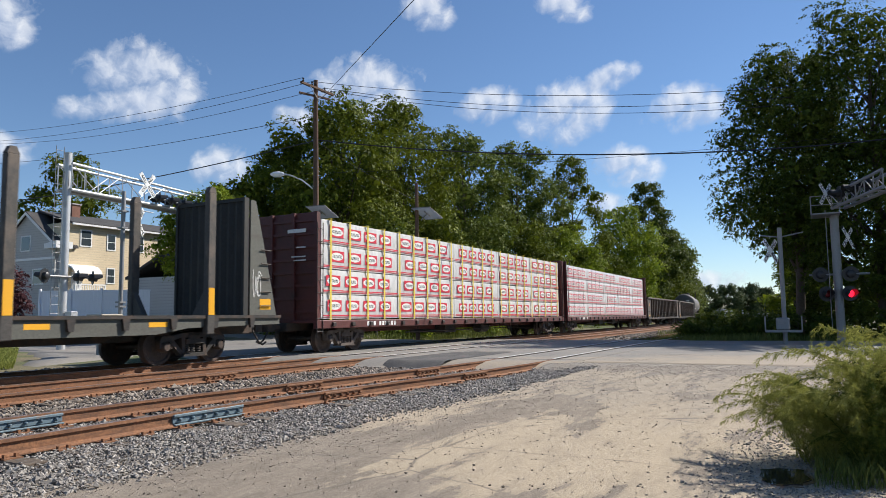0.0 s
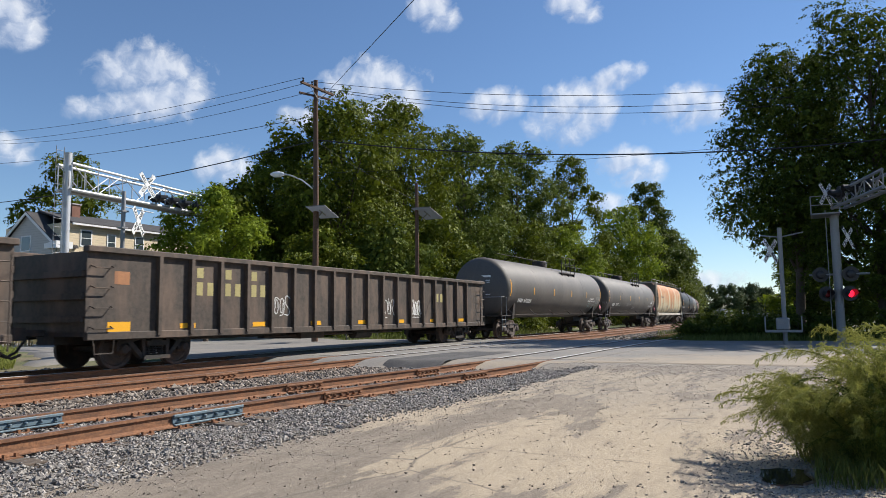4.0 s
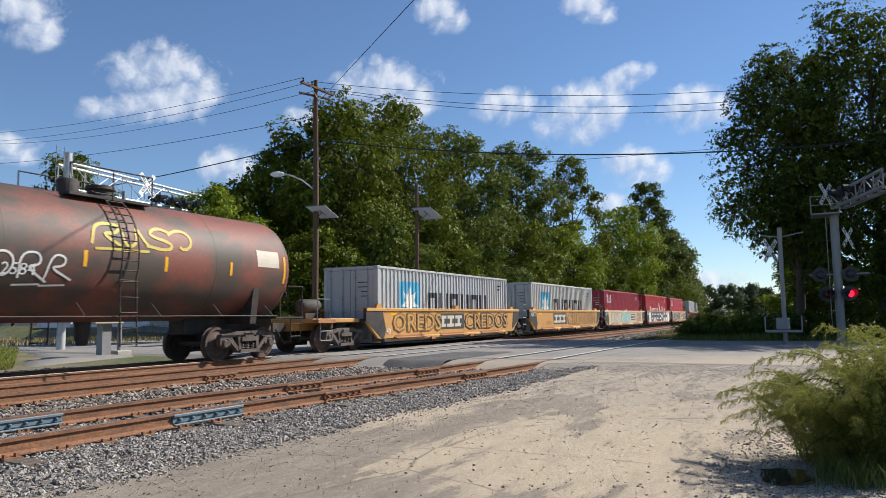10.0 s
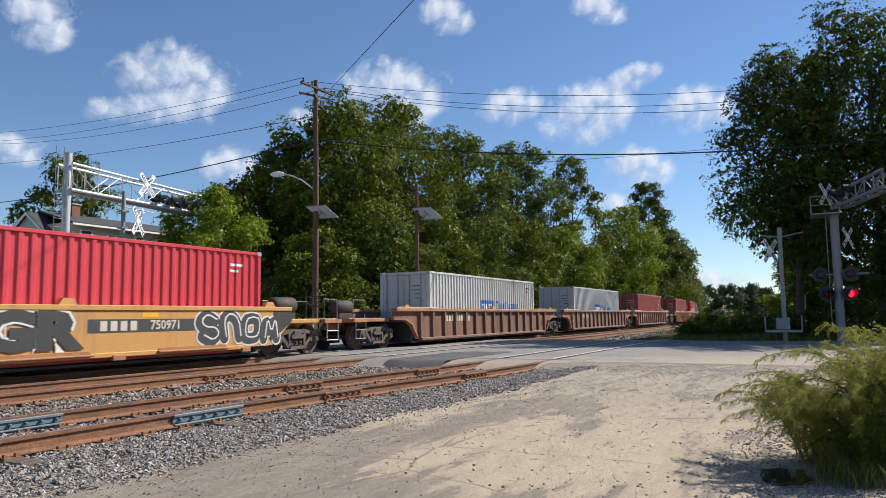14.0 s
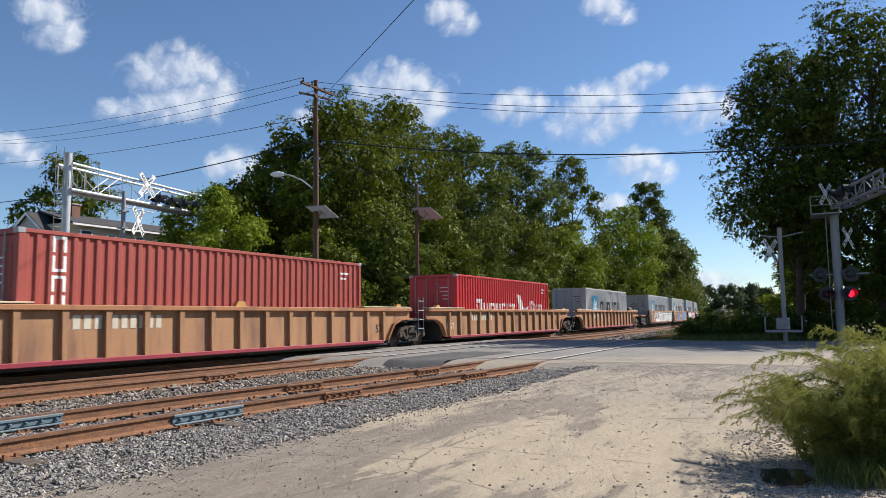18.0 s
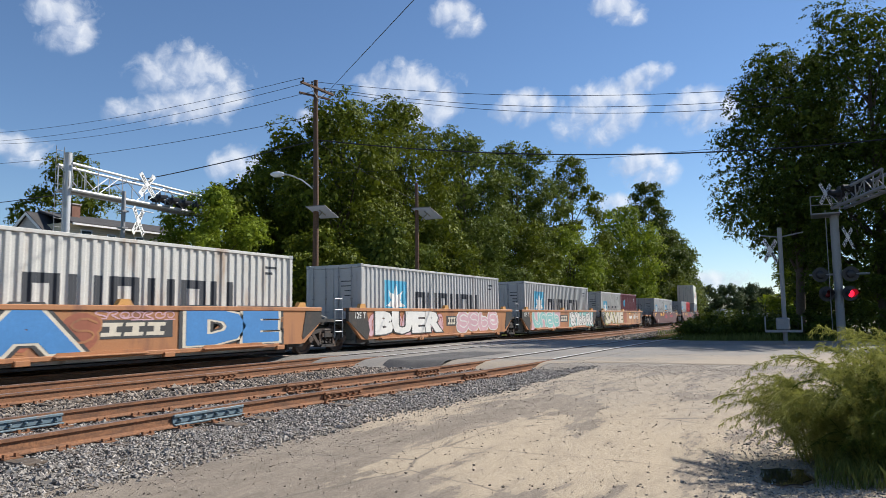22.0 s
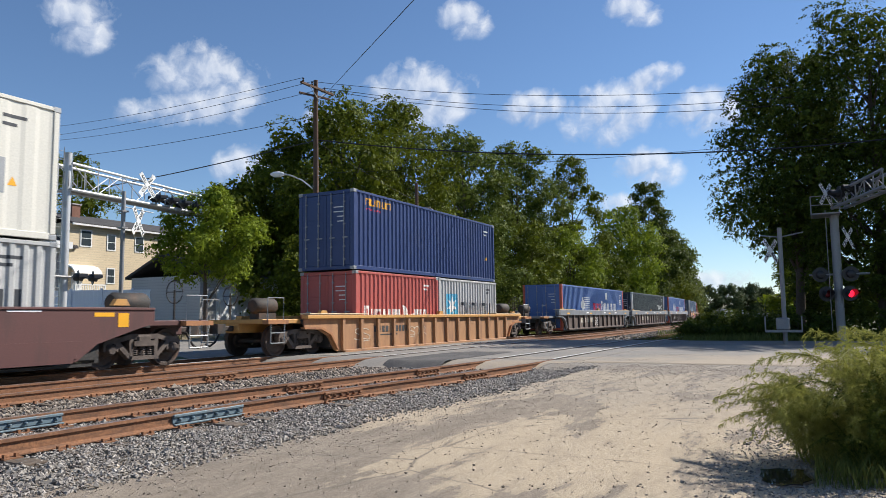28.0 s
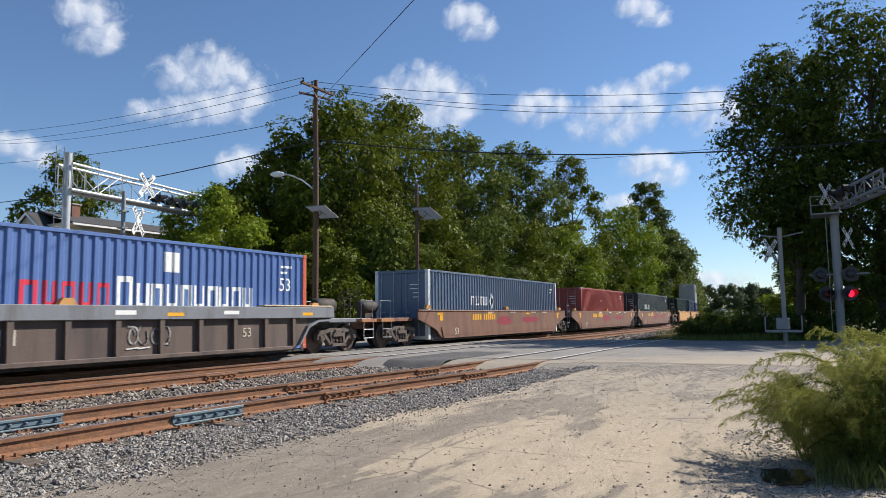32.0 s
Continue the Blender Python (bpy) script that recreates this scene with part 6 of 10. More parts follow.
def well_car(s, pitch, style, paint, label, left=False, right=False, art=None, chord=None, lip=None, side=None, brake=False, drop=0.0):
    """One well unit; style: flat, ribbed, banded or folded sides."""
    t = thing("well_car", label, "railway car", group="cars of the freight train")
    outer = left and right
    h = side or (pitch / 2 - 0.72)
    chord = chord or paint
    zt, zb = 1.45, 0.37
    cut = 0.8
    if style == "flat":
        prof = [(-h, zt), (h, zt), (h, 1.02), (h - cut, zb + 0.02), (h - cut - 0.2, zb), (-h + cut + 0.2, zb), (-h + cut, zb + 0.02), (-h, 1.02)]
        y0, y1 = 1.36, 1.46
    elif style == "folded":
        prof = [(-h, 1.42), (h, 1.42), (h, 1.05), (h - 0.5, 0.92), (h - 1.5, 0.62), (h - 2.0, 0.26), (-h + 2.0, 0.26), (-h + 1.5, 0.62), (-h + 0.5, 0.92), (-h, 1.05)]
        y0, y1 = 1.38, 1.46
    else:
        zb = 0.27
        prof = [(-h, 1.38), (h, 1.38), (h, 1.05), (h - 0.75, 1.0), (h - 1.2, 0.8), (h - 1.6, 0.32), (h - 1.8, zb), (-h + 1.8, zb), (-h + 1.6, 0.32), (-h + 1.2, 0.8), (-h + 0.75, 1.0), (-h, 1.05)]
        y0, y1 = 1.3, 1.36
    key = ("well", style, round(h, 2), paint.name)

    def make():
        return Build().prism(prof, -y1, -y0).mesh("side_sheet", paint)

    sheet = cached(key, make)
    for r in (0, 180):
        sd = part("side_sheet", sheet, None, t, at=pose(0, 0, -drop, 0, 0, r))
        cb = cached(("chord", style, round(h, 2), chord.name), lambda: Build().box(-h, -1.5 if style != "banded" else -1.49, 1.355 if style != "banded" else 1.14, h, -1.24, 1.475, c=0.015).mesh("top_chord", chord)) if style != "folded" else cached(("chordf", round(h, 2), chord.name), lambda: Build().box(-h, -1.49, 1.36, h, -1.3, 1.425, c=0.015).mesh("top_chord", chord))
        part("top_chord", cb, None, sd)
        bb = cached(("bch", style, round(h, 2), paint.name), lambda: Build().box(-h + 2.0, -1.47 if style == "ribbed" or style == "banded" else -1.5, zb - 0.06, h - 2.0, -1.18, zb + 0.05, c=0.015).mesh("bottom_chord", lip or paint))
        part("bottom_chord", bb, None, sd)
        if style in ("ribbed", "banded"):
            rib = cached(("rib", paint.name, style), lambda: Build().prism([(-0.05, 0.3), (0.05, 0.3), (0.075, 1.36), (-0.075, 1.36)], -1.465, -1.34).mesh("rib", paint))
            n = round((2 * h - 3.9) / (1.05 if style == "ribbed" else 1.25))
            for i in range(n + 1):
                part("rib", rib, None, sd, at=(-h + 1.95 + (2 * h - 3.9) * i / n, 0, 0))
            for u in (-1, 1):
                fl = cached(("arch", paint.name, u), lambda: Build().prism([(u * (-0.1), 1.04), (u * 0.75, 1.02), (u * 1.22, 0.84), (u * 1.62, 0.34), (u * 1.68, 0.36), (u * 1.28, 0.9), (u * 0.78, 1.08), (u * (-0.1), 1.1)], -1.47, -1.3).mesh("wheel_arch", chord))
                part("wheel_arch", fl, None, sd, at=(-u * h, 0, 0))
        elif style == "flat":
            pad = cached("pad", lambda: Build().box(-1.15, -1.6, 0.36, 1.15, -1.46, 0.4, c=0.01).prism([(-1.15, 0.4), (1.15, 0.4), (1.05, 0.47), (-1.05, 0.47)], -1.5, -1.46).mesh("sill_pad", TTX_ORANGE))
            block = cached("padblock", lambda: Build().box(-0.16, -1.56, 0.24, 0.16, -1.44, 0.36, c=0.01).mesh("sill_block", TTX_ORANGE))
            for q in (-4.2, -0.6, 3.4):
                if abs(q) + 1.2 < h - 1.3:
                    part("sill_pad", pad, None, sd, "rusty side pad", at=(q, 0, 0))
                    part("sill_block", block, None, sd, at=(q + 1.8, 0, 0))
            dk = cached("dkend", lambda: Build().prism([(0, 1.46), (1.05, 1.46), (1.28, 0.7), (1.16, 0.38), (1.0, 0.4), (0.05, 1.0), (0, 1.02)], -1.475, -1.35).mesh("end_plate", DARK_END))
            if r == 0:
                part("end_plate", dk, None, sd, "dark end plate", at=(-h - 0.01, 0, 0))
                part("end_plate", cached("dkend2", lambda: Build().prism([(0, 1.46), (-0.75, 1.46), (-0.95, 0.6), (-0.9, 0.5), (-0.05, 1.0), (0, 1.02)], -1.475, -1.35).mesh("end_plate", DARK_END)), None, sd, "dark end plate", at=(h + 0.01, 0, 0))
        else:
            fb = cached(("fold", round(h, 2)), lambda: Build().prism([(-h + 1.9, 0.7), (h - 1.9, 0.7), (h - 2.1, 0.24), (-h + 2.1, 0.24)], -1.5, -1.4).mesh("fold_plate", paint))
            part("fold_plate", fb, None, sd)
    fl = cached(("floor", round(h, 2)), lambda: Build().box(-h + 1.5, -1.3, 0.14, h - 1.5, 1.3, 0.2).box(-h, -1.3, 0.95, -h + 1.4, 1.3, 1.1).box(h - 1.4, -1.3, 0.95, h, 1.3, 1.1).mesh("well_floor", DARK_END))
    part("well_floor", fl, None, t)
    eb = cached("ends", lambda: Build().box(-0.05, -1.3, 0.2, 0.05, 1.3, 1.1).mesh("bulkhead", DARK_END))
    for x in (-h + 1.4, h - 1.4):
        part("bulkhead", eb, None, t, at=(x, 0, 0))
    # added dark plates that stand in for the darkness beside the end bogies
    if style in ("flat", "folded"):
        k = 0.7 if style == "flat" else 1.42
        bp = cached(("added_dark", k), lambda: Build().box(0, -1.3, 0.27, 0.66 if k < 1 else 1.0, -1.25, 0.99, c=0.01).mesh("bolster_plate", DARK_END))
        for u, r in ((-1, 0), (1, 180)):
            part("bolster_plate", bp, None, t, at=pose(u * (h - k), 0, -drop, 0, 0, r))
            far = cached(("added_dark_far", k), lambda: Build().box(0, 1.25, 0.27, 0.66 if k < 1 else 1.0, 1.3, 0.99, c=0.01).mesh("bolster_plate", DARK_END))
            part("bolster_plate", far, None, t, at=pose(u * (h - k), 0, -drop, 0, 0, r))
    # orange reflectors along the sides
    for i in range(4):
        x = -h + 1.6 + (2 * h - 3.2) * i / 3
        if style in ("banded", "folded"):
            decal(t, [[(x, 1.22), (x + 0.5, 1.22), (x + 0.5, 1.31), (x, 1.31)]], -1.49 if style == "banded" else -1.462, ORANGE, "reflector", "orange reflector")
        elif style == "flat" and i in (0, 2):
            decal(t, [[(x, 1.2), (x + 0.45, 1.2), (x + 0.45, 1.31), (x, 1.31)]], -1.46, ORANGE, "reflector", "orange reflector")
    truck(t, -pitch / 2, left)
    if left:
        end_platform(t, -pitch / 2, -1, chord, brake=brake)
    else:
        mid_link(t, -pitch / 2)
    if right:
        truck(t, pitch / 2, True)
        end_platform(t, pitch / 2, 1, chord, brake=True)
    # corner castings guides on the top chord
    gb = cached("guide", lambda: Build().prism([(-0.22, 1.47), (0.22, 1.47), (0.12, 1.62), (-0.12, 1.62)], -1.44, -1.3).mesh("guide", chord))
    for x in (-h + 0.9, h - 0.9, 0.0):
        part("guide", gb, None, t, at=(x, 0, -drop))
    if style == "ribbed" or style == "banded":
        wb = cached(("walk", chord.name), lambda: Build().box(-1.6, -1.5, 1.49, 1.6, -1.1, 1.53, c=0.008).mesh("walkway", TTX_CREAM))
        for x in (-h + 1.7, h - 1.7):
            part("walkway", wb, None, t, at=(x, 0, -drop))
    if art:
        art(t, h)
    rides(t, s)
    return t


def stencil_number(text, x, z, size, material=WHITE, y=-1.462):
    def art(t, h):
        part("lettering", lettering(text, size, material), None, t, "painted number", at=(x, y - 0.006, z))
    return art


def road_bars(x, z, n=2, y=-1.462, mat=None, size=0.26, number=""):
    """The car's own mark and number as plain blocks."""
    def art(t, h):
        decal(t, word_bars(x, z, [0.2] * 4 + ([] if number else [-0.12] + [0.18] * 6), size, 0.06), y, mat or WHITE, "marking", "white painted blocks")
        if number:
            part("lettering", lettering(number, size * 1.38, mat or WHITE, 0.001, 0.006), None, t, "painted car number", at=(x + 1.25 + size * 2.42, y - 0.006, z + size / 2))
        decal(t, [[(x + 0.1, z - 0.12 - 0.09 * k), (x + 1.6, z - 0.12 - 0.09 * k), (x + 1.6, z - 0.08 - 0.09 * k), (x + 0.1, z - 0.08 - 0.09 * k)] for k in range(n)], y, mat or WHITE, "stencil")
    return art


def plate_logo(x, z=0.72, w=1.25, tall=0.42, y=-1.462):
    """A dark panel with white blocks."""
    def art(t, h):
        decal(t, [[(x, z), (x + w, z), (x + w, z + tall), (x, z + tall)]], y, DARK_TAG, "emblem", "dark painted panel", depth=0.005)
        q, a, b = (w - 0.3) / 3, z + 0.14 * tall, z + 0.86 * tall
        for i in range(3):
            u = x + 0.15 + q * i
            k = 0.1 * tall
            decal(t, [[(u - k, a), (u + 0.86 * q - k, a), (u + 0.86 * q - 0.4 * k, a + 0.2 * tall), (u - 0.4 * k, a + 0.2 * tall)], [(u, b - 0.2 * tall), (u + 0.86 * q, b - 0.2 * tall), (u + 0.86 * q + 0.4 * k, b), (u + 0.4 * k, b)], [(u + 0.3 * q, a + 0.2 * tall), (u + 0.6 * q, a + 0.2 * tall), (u + 0.62 * q, b - 0.2 * tall), (u + 0.32 * q, b - 0.2 * tall)]], y, CREAM_TAG, "word_mark", "pale block on the panel", depth=0.009)
    return art


def fat_word(text, x, z, size, squeeze, fill, edge, halo=None, bold=0.05):
    """A sprayed word: fat letters with a dark edge and, behind, a bright halo."""
    def art(t, h):
        rows = [(edge, bold + 0.045, 0.022, "sprayed letter edges"), (fill, bold, 0.026, "fat sprayed letters")]
        if halo:
            rows.insert(0, (halo, bold + 0.09, 0.018, "sprayed halo round the letters"))
        for m, o, lift, lab in rows:
            part("graffiti", lettering(text, size, m, 0.0, o, squeeze), None, t, lab, at=(x, YS - lift, z))
    return art


def all_of(*arts):
    def art(t, h):
        for a in arts:
            a(t, h)
    return art


def paint_spray(*args, **kw):
    return lambda t, h: spray(t, *args, **kw)


def paint_scribble(*args, **kw):
    return lambda t, h: scribble(t, *args, **kw)


YS = -1.462
load_limit = stencil_number("125 T", -6.55, 1.2, 0.3, WHITE, -1.475)
# ---- the intermodal cars and what they carry ----
RUST_TAG = surface("rust_red_spray_paint", (0.34, 0.11, 0.06), 0.6, 0, 12, 0.25, 0.0)
OLIVE_TAG = surface("yellow_green_spray_paint", (0.42, 0.4, 0.1), 0.6, 0, 12, 0.15, 0.0)
UMBER_TAG = surface("faded_brown_spray_paint", (0.2, 0.125, 0.055), 0.6, 0, 12, 0.25, 0.0)
A_LABEL = "faded yellow articulated well car with sprayed sides"


def stroke_word(t, h):
    """Fat black letters with white edges along the whole side."""
    decal(t, [[(-6.2, 0.4), (6.1, 0.4), (6.3, 1.4), (-6.4, 1.42)]], YS, PALE_TAG, "graffiti", "white sprayed background", depth=0.003)
    me = lettering("EFFEEEOHH", 1.38, DARK_TAG, 0.0, 0.075, 1.36)
    part("graffiti", me, None, t, "fat black sprayed letters", at=pose(0.0, YS - 0.01, 0.9))
    decal(t, [[(3.4, 0.5), (3.9, 0.5), (3.8, 0.9), (3.5, 0.8)], [(-2.2, 0.4), (-1.6, 0.4), (-1.7, 0.75)]], YS, ORANGE, "graffiti", "orange patches", depth=0.016)


well_car(230.9, 15.75, "flat", TTX_YELLOW, A_LABEL, left=True, brake=True, art=all_of(stencil_number("40", -5.7, 0.62, 0.3), fat_word("OREDS", -3.5, 0.9, 0.95, 1.3, TTX_YELLOW, UMBER_TAG, None, 0.0), plate_logo(-1.9, 0.62, 2.5, 0.66), fat_word("CREDOS", 3.1, 0.9, 0.95, 1.35, TTX_YELLOW, DARK_TAG, None, 0.0)))
well_car(246.75, 15.75, "flat", TTX_YELLOW, A_LABEL, art=all_of(load_limit, plate_logo(-3.1, 0.62, 2.5, 0.66), fat_word("CREADSM", 2.75, 0.9, 0.95, 1.5, TTX_YELLOW, UMBER_TAG, None, 0.0), paint_scribble(-4.4, -3.55, 0.55, 0.85, YS, 3, UMBER_TAG, 4, 0.03)))
well_car(262.5, 15.75, "flat", TTX_CREAM, "cream-overpainted articulated well car with pale sprayed shapes", art=all_of(load_limit, paint_spray(-5.1, -2.4, 0.5, 1.34, YS, 4, CREAM_TAG, UMBER_TAG, 5), fat_word("SKEN", -0.25, 0.9, 0.98, 1.3, TEAL_TAG, CREAM_TAG, None, 0.05), plate_logo(1.6, 0.68, 1.7, 0.5), paint_spray(3.9, 5.6, 0.5, 1.3, YS, 3, TTX_ORANGE, CREAM_TAG, 7)))
well_car(278.2, 15.75, "flat", TTX_ORANGE, "articulated well car covered in fat black and white letters", art=all_of(load_limit, stroke_word))
well_car(293.8, 15.75, "flat", TTX_YELLOW, A_LABEL, right=True, art=all_of(load_limit, paint_spray(-5.6, -2.9, 0.4, 1.4, YS, 3, DARK_TAG, PALE_TAG, 8), fat_word("HGR", -1.35, 0.9, 1.02, 1.45, DARK_TAG, PALE_TAG, None, 0.07), lambda t, h: decal(t, [[(0.45, 0.86), (3.7, 0.86), (3.7, 1.16), (0.45, 1.16)]], YS, DARK_TAG, "emblem", "dark number panel", depth=0.003), road_bars(0.75, 0.9, 0, YS, CREAM_TAG, 0.22, "750971"), paint_spray(3.5, 6.6, 0.42, 1.38, YS, 4, DARK_TAG, PALE_TAG, 10)))
Z1, H40, H53, H20 = 0.21, 2.84, 2.9, 2.59
GREY_STAR = "grey corrugated container with blue star square in a well car"
container(230.95, 12.19, Z1, H40, PALE_GREY, GREY_STAR, art=star_line_art)
container(246.75, 12.19, Z1, H40, PALE_WORN, "worn grey corrugated container with blue star square", art=star_line_art)
container(262.5, 12.19, Z1, H40, CRIMSON, "crimson corrugated container with white corner blocks", art=corner_mark(WHITE))
container(278.2, 12.19, Z1, H40, BRIGHT_RED, "bright red corrugated container with white pennant", art=flag_art(WHITE, WHITE))
container(293.8, 12.19, Z1, H40, LIT_CRIMSON, "crimson corrugated container with stronger sun in its paint and white corner blocks", art=corner_mark(WHITE))

B_LABEL = "long brown well car with ribbed rusty sides"
YR = -1.365
for i, (s, l, r) in enumerate(((316.1, True, False), (335.9, False, False), (355.8, False, True), (380.1, True, False), (399.8, False, False), (419.9, False, True))):
    first = i < 3
    well_car(s, 19.8, "ribbed", WELL_BROWN if first else TTX_BROWN, B_LABEL, left=l, right=r, brake=l, chord=TTX_ORANGE if i != 1 else WELL_BROWN, lip=None if first else RED_STRIPE,
             art=all_of(stencil_number("53", 7.0, 0.72, 0.42, DARK_TAG, YR), road_bars(-5.2, 0.95, 0, YR, CREAM_TAG, 0.3), stencil_number("125T", -7.05, 0.72, 0.34, WHITE, YR) if i in (1, 4) else (lambda t, h: None)))
container(316.1, 12.19, Z1, H40, PALE_WORN, "worn whitish corrugated container with blue panel and rust", art=two_panel_art)
container(335.9, 12.19, Z1, H40, PALE_GREY, "grey corrugated container with small blue panel", art=two_panel_art)
container(355.8, 12.19, Z1, H40, BROWN_RED, "brownish red corrugated container with white stencils", art=corner_mark(WHITE, 10.6, 2, 0.14, 0.9, 0.4))
container(380.1, 12.19, Z1, H40, BROWN_RED, "brownish red corrugated container with white downward marking", art=down_mark)
container(399.8, 12.19, Z1, H40, BRIGHT_RED, "bright red corrugated container with white pennant", art=flag_art(WHITE, WHITE))
container(419.9, 12.19, Z1, H40, PALE_GREY, GREY_STAR, art=star_line_art)

well_car(441.9, 15.85, "flat", TTX_ORANGE, "rusty orange well car with pale outlined graffiti", left=True, brake=True, art=all_of(paint_spray(-4.3, 6.6, 0.45, 1.34, YS, 7, PALE_TAG, PLUM_TAG, 11), lambda t, h: decal(t, [[(-3.7, 0.4), (6.5, 0.4), (6.75, 1.36), (-1.9, 1.36), (-2.1, 0.75), (-3.7, 0.72)]], YS, PALE_TAG, "graffiti", "pale sprayed background", depth=0.015), fat_word("OPTIK", 2.5, 0.88, 1.04, 2.55, PALE_TAG, DARK_TAG, None, 0.03), lambda t, h: decal(t, [[(-4.8, 0.8), (-1.95, 0.8), (-1.95, 1.12), (-4.8, 1.12)]], YS, UMBER_TAG, "emblem", "dark number panel", depth=0.02), road_bars(-4.7, 0.85, 0, YS - 0.02, None, 0.22, "750630"), lambda t, h: decal(t, [[(x, 0.62 + z), (x + 0.1, 0.62 + z), (x + 0.42, 0.86 + z), (x + 0.3, 0.86 + z)] for x, z in ((-3.2, 0.0), (-1.6, 0.42), (-0.3, 0.1), (0.9, 0.3), (2.3, 0.2), (3.6, 0.05), (5.0, 0.3))], YS, TEAL_TAG, "graffiti", "small teal slashes", depth=0.032)))
well_car(457.6, 15.85, "flat", TTX_ORANGE, "rusty orange well car with blue sprayed shapes", art=all_of(load_limit, paint_spray(-3.4, -0.7, 0.45, 1.36, YS, 3, RUST_TAG, TTX_ORANGE, 13), fat_word("A", -2.3, 0.9, 1.15, 2.3, BLUE_TAG, CREAM_TAG, DARK_TAG, 0.09), plate_logo(-0.76, 0.72, 2.1), fat_word("DE", 3.4, 0.9, 1.1, 2.4, BLUE_TAG, CREAM_TAG, DARK_TAG, 0.09), paint_scribble(-0.8, 1.4, 1.15, 1.36, YS, 7, PINK_TAG, 14, 0.04), paint_scribble(-5.2, -4.4, 0.45, 1.3, YS, 1, DARK_TAG, 15, 0.1)))
well_car(473.5, 15.85, "flat", TTX_ORANGE, "rusty orange well car with bulging silver and pink graffiti", art=all_of(load_limit, paint_spray(-6.0, -0.4, 0.45, 1.36, YS, 5, PINK_TAG, RUST_TAG, 16), fat_word("BUER", -3.2, 0.9, 1.02, 2.0, PALE_TAG, DARK_TAG, None, 0.07), plate_logo(-0.1, 0.75, 1.0), paint_spray(0.9, 5.3, 0.42, 1.4, YS, 4, PINK_TAG, PALE_TAG, 17)))
well_car(489.3, 15.85, "flat", TTX_ORANGE, "well car with teal and white sprayed graffiti", art=all_of(load_limit, paint_spray(-5.5, -1.1, 0.4, 1.38, YS, 4, TEAL_TAG, PALE_TAG, 18, back=PINK_TAG), plate_logo(-0.8, 0.75, 1.5), paint_spray(1.2, 6.2, 0.4, 1.4, YS, 6, PALE_TAG, DARK_TAG, 19, 0.06, back=TEAL_TAG)))
well_car(505.2, 15.85, "flat", TTX_BROWN, "brown well car with cream bubble graffiti", right=True, art=all_of(load_limit, paint_spray(-6.3, 0.9, 0.42, 1.36, YS, 8, RUST_TAG, TTX_ORANGE, 20), fat_word("SAVIE", -3.3, 0.88, 1.05, 2.1, CREAM_TAG, DARK_TAG, OLIVE_TAG, 0.06), road_bars(1.95, 0.8, 0, YS, WHITE, 0.24, "750630"), paint_scribble(3.6, 5.4, 0.85, 1.38, YS, 4, PALE_TAG, 21, 0.06), paint_scribble(4.4, 5.4, 0.45, 0.75, YS, 2, DARK_TAG, 22, 0.05)))
container(442.1, 12.19, Z1, H40, PALE_GREY, GREY_STAR, art=star_line_art)
container(457.6, 12.19, Z1, H40, PALE_WORN, "worn grey corrugated container with blue star square", art=star_line_art)
container(473.5, 12.19, Z1, H40, PALE_GREY, GREY_STAR, art=star_line_art)
container(489.3, 12.19, Z1, H40, PALE_GREY, GREY_STAR, art=star_line_art)
container(502.05, 6.06, Z1, H20 + 0.1, PALE_WORN, "short worn grey container with blue star square", art=star_line_art)
container(508.25, 6.06, Z1, H20 + 0.1, MAROON_BOX, "short maroon corrugated container with blue dot", art=lambda t, y, surf, L, z0, H: decal(t, [[(-1.6 + 0.3 * math.cos(a), z0 + 1.9 + 0.3 * math.sin(a)) for a in [i * 0.5236 for i in range(12)]]], y, SKY_BLUE, "emblem", "blue round emblem", surf))

YF = -1.462


def bn_art(number, seed, own=""):
    def art(t, h):
        road_bars(-4.2, 0.98, 0, YF, ORANGE, 0.27, own)(t, h)
        part("lettering", lettering(number, 0.42, CREAM_TAG), None, t, "painted well length", at=(-5.9, -1.508, 0.5))
        decal(t, [[(x, 0.98), (x + 0.28, 0.98), (x + 0.28, 1.3), (x, 1.3)] for x in (-7.4, 7.6)], YF, ORANGE, "reflector", "orange placard")
        decal(t, [blob(-0.5, 0.92, 0.9, 0.22, random.Random(seed)), blob(3.2, 0.95, 1.3, 0.15, random.Random(seed + 1))], YF, RED_STRIPE, "paint_patch", "worn red paint patch")
        decal(t, [[(x, 1.32), (x + 0.7, 1.32), (x + 0.7, 1.36), (x, 1.36)] for x in (-2.5, 0.3, 3.3, 5.1)], YF, WHITE, "stencil")
    return art


for i, s in enumerate((526.6, 548.8, 571.6)):
    well_car(s, 17.2, "folded", WELL_MAROON, "dark maroon-brown smooth-sided well car", left=True, right=True, brake=i == 0, lip=RED_STRIPE if i == 2 else None, side=8.6, art=bn_art("48", 30 + i, "230097" if i == 0 else ""))
SHORT_STAR = "short pale grey container with blue star square"
for s, z, L, H, p, lab, art in ((523.45, Z1, 6.06, H20, PALE_WORN, SHORT_STAR, star_line_art), (529.7, Z1, 6.06, H20, PALE_WORN, SHORT_STAR, star_line_art), (545.7, Z1, 6.06, H20, PALE_GREY, SHORT_STAR, star_line_art), (551.9, Z1, 6.06, H20, BRIGHT_RED, "short bright red corrugated container", None),
                                (568.5, Z1, 6.06, H20, PALE_GREY, SHORT_STAR, star_line_art), (574.8, Z1, 6.06, H20, PALE_GREY, SHORT_STAR, star_line_art)):
    container(s, L, z, H, p, lab, art=art)
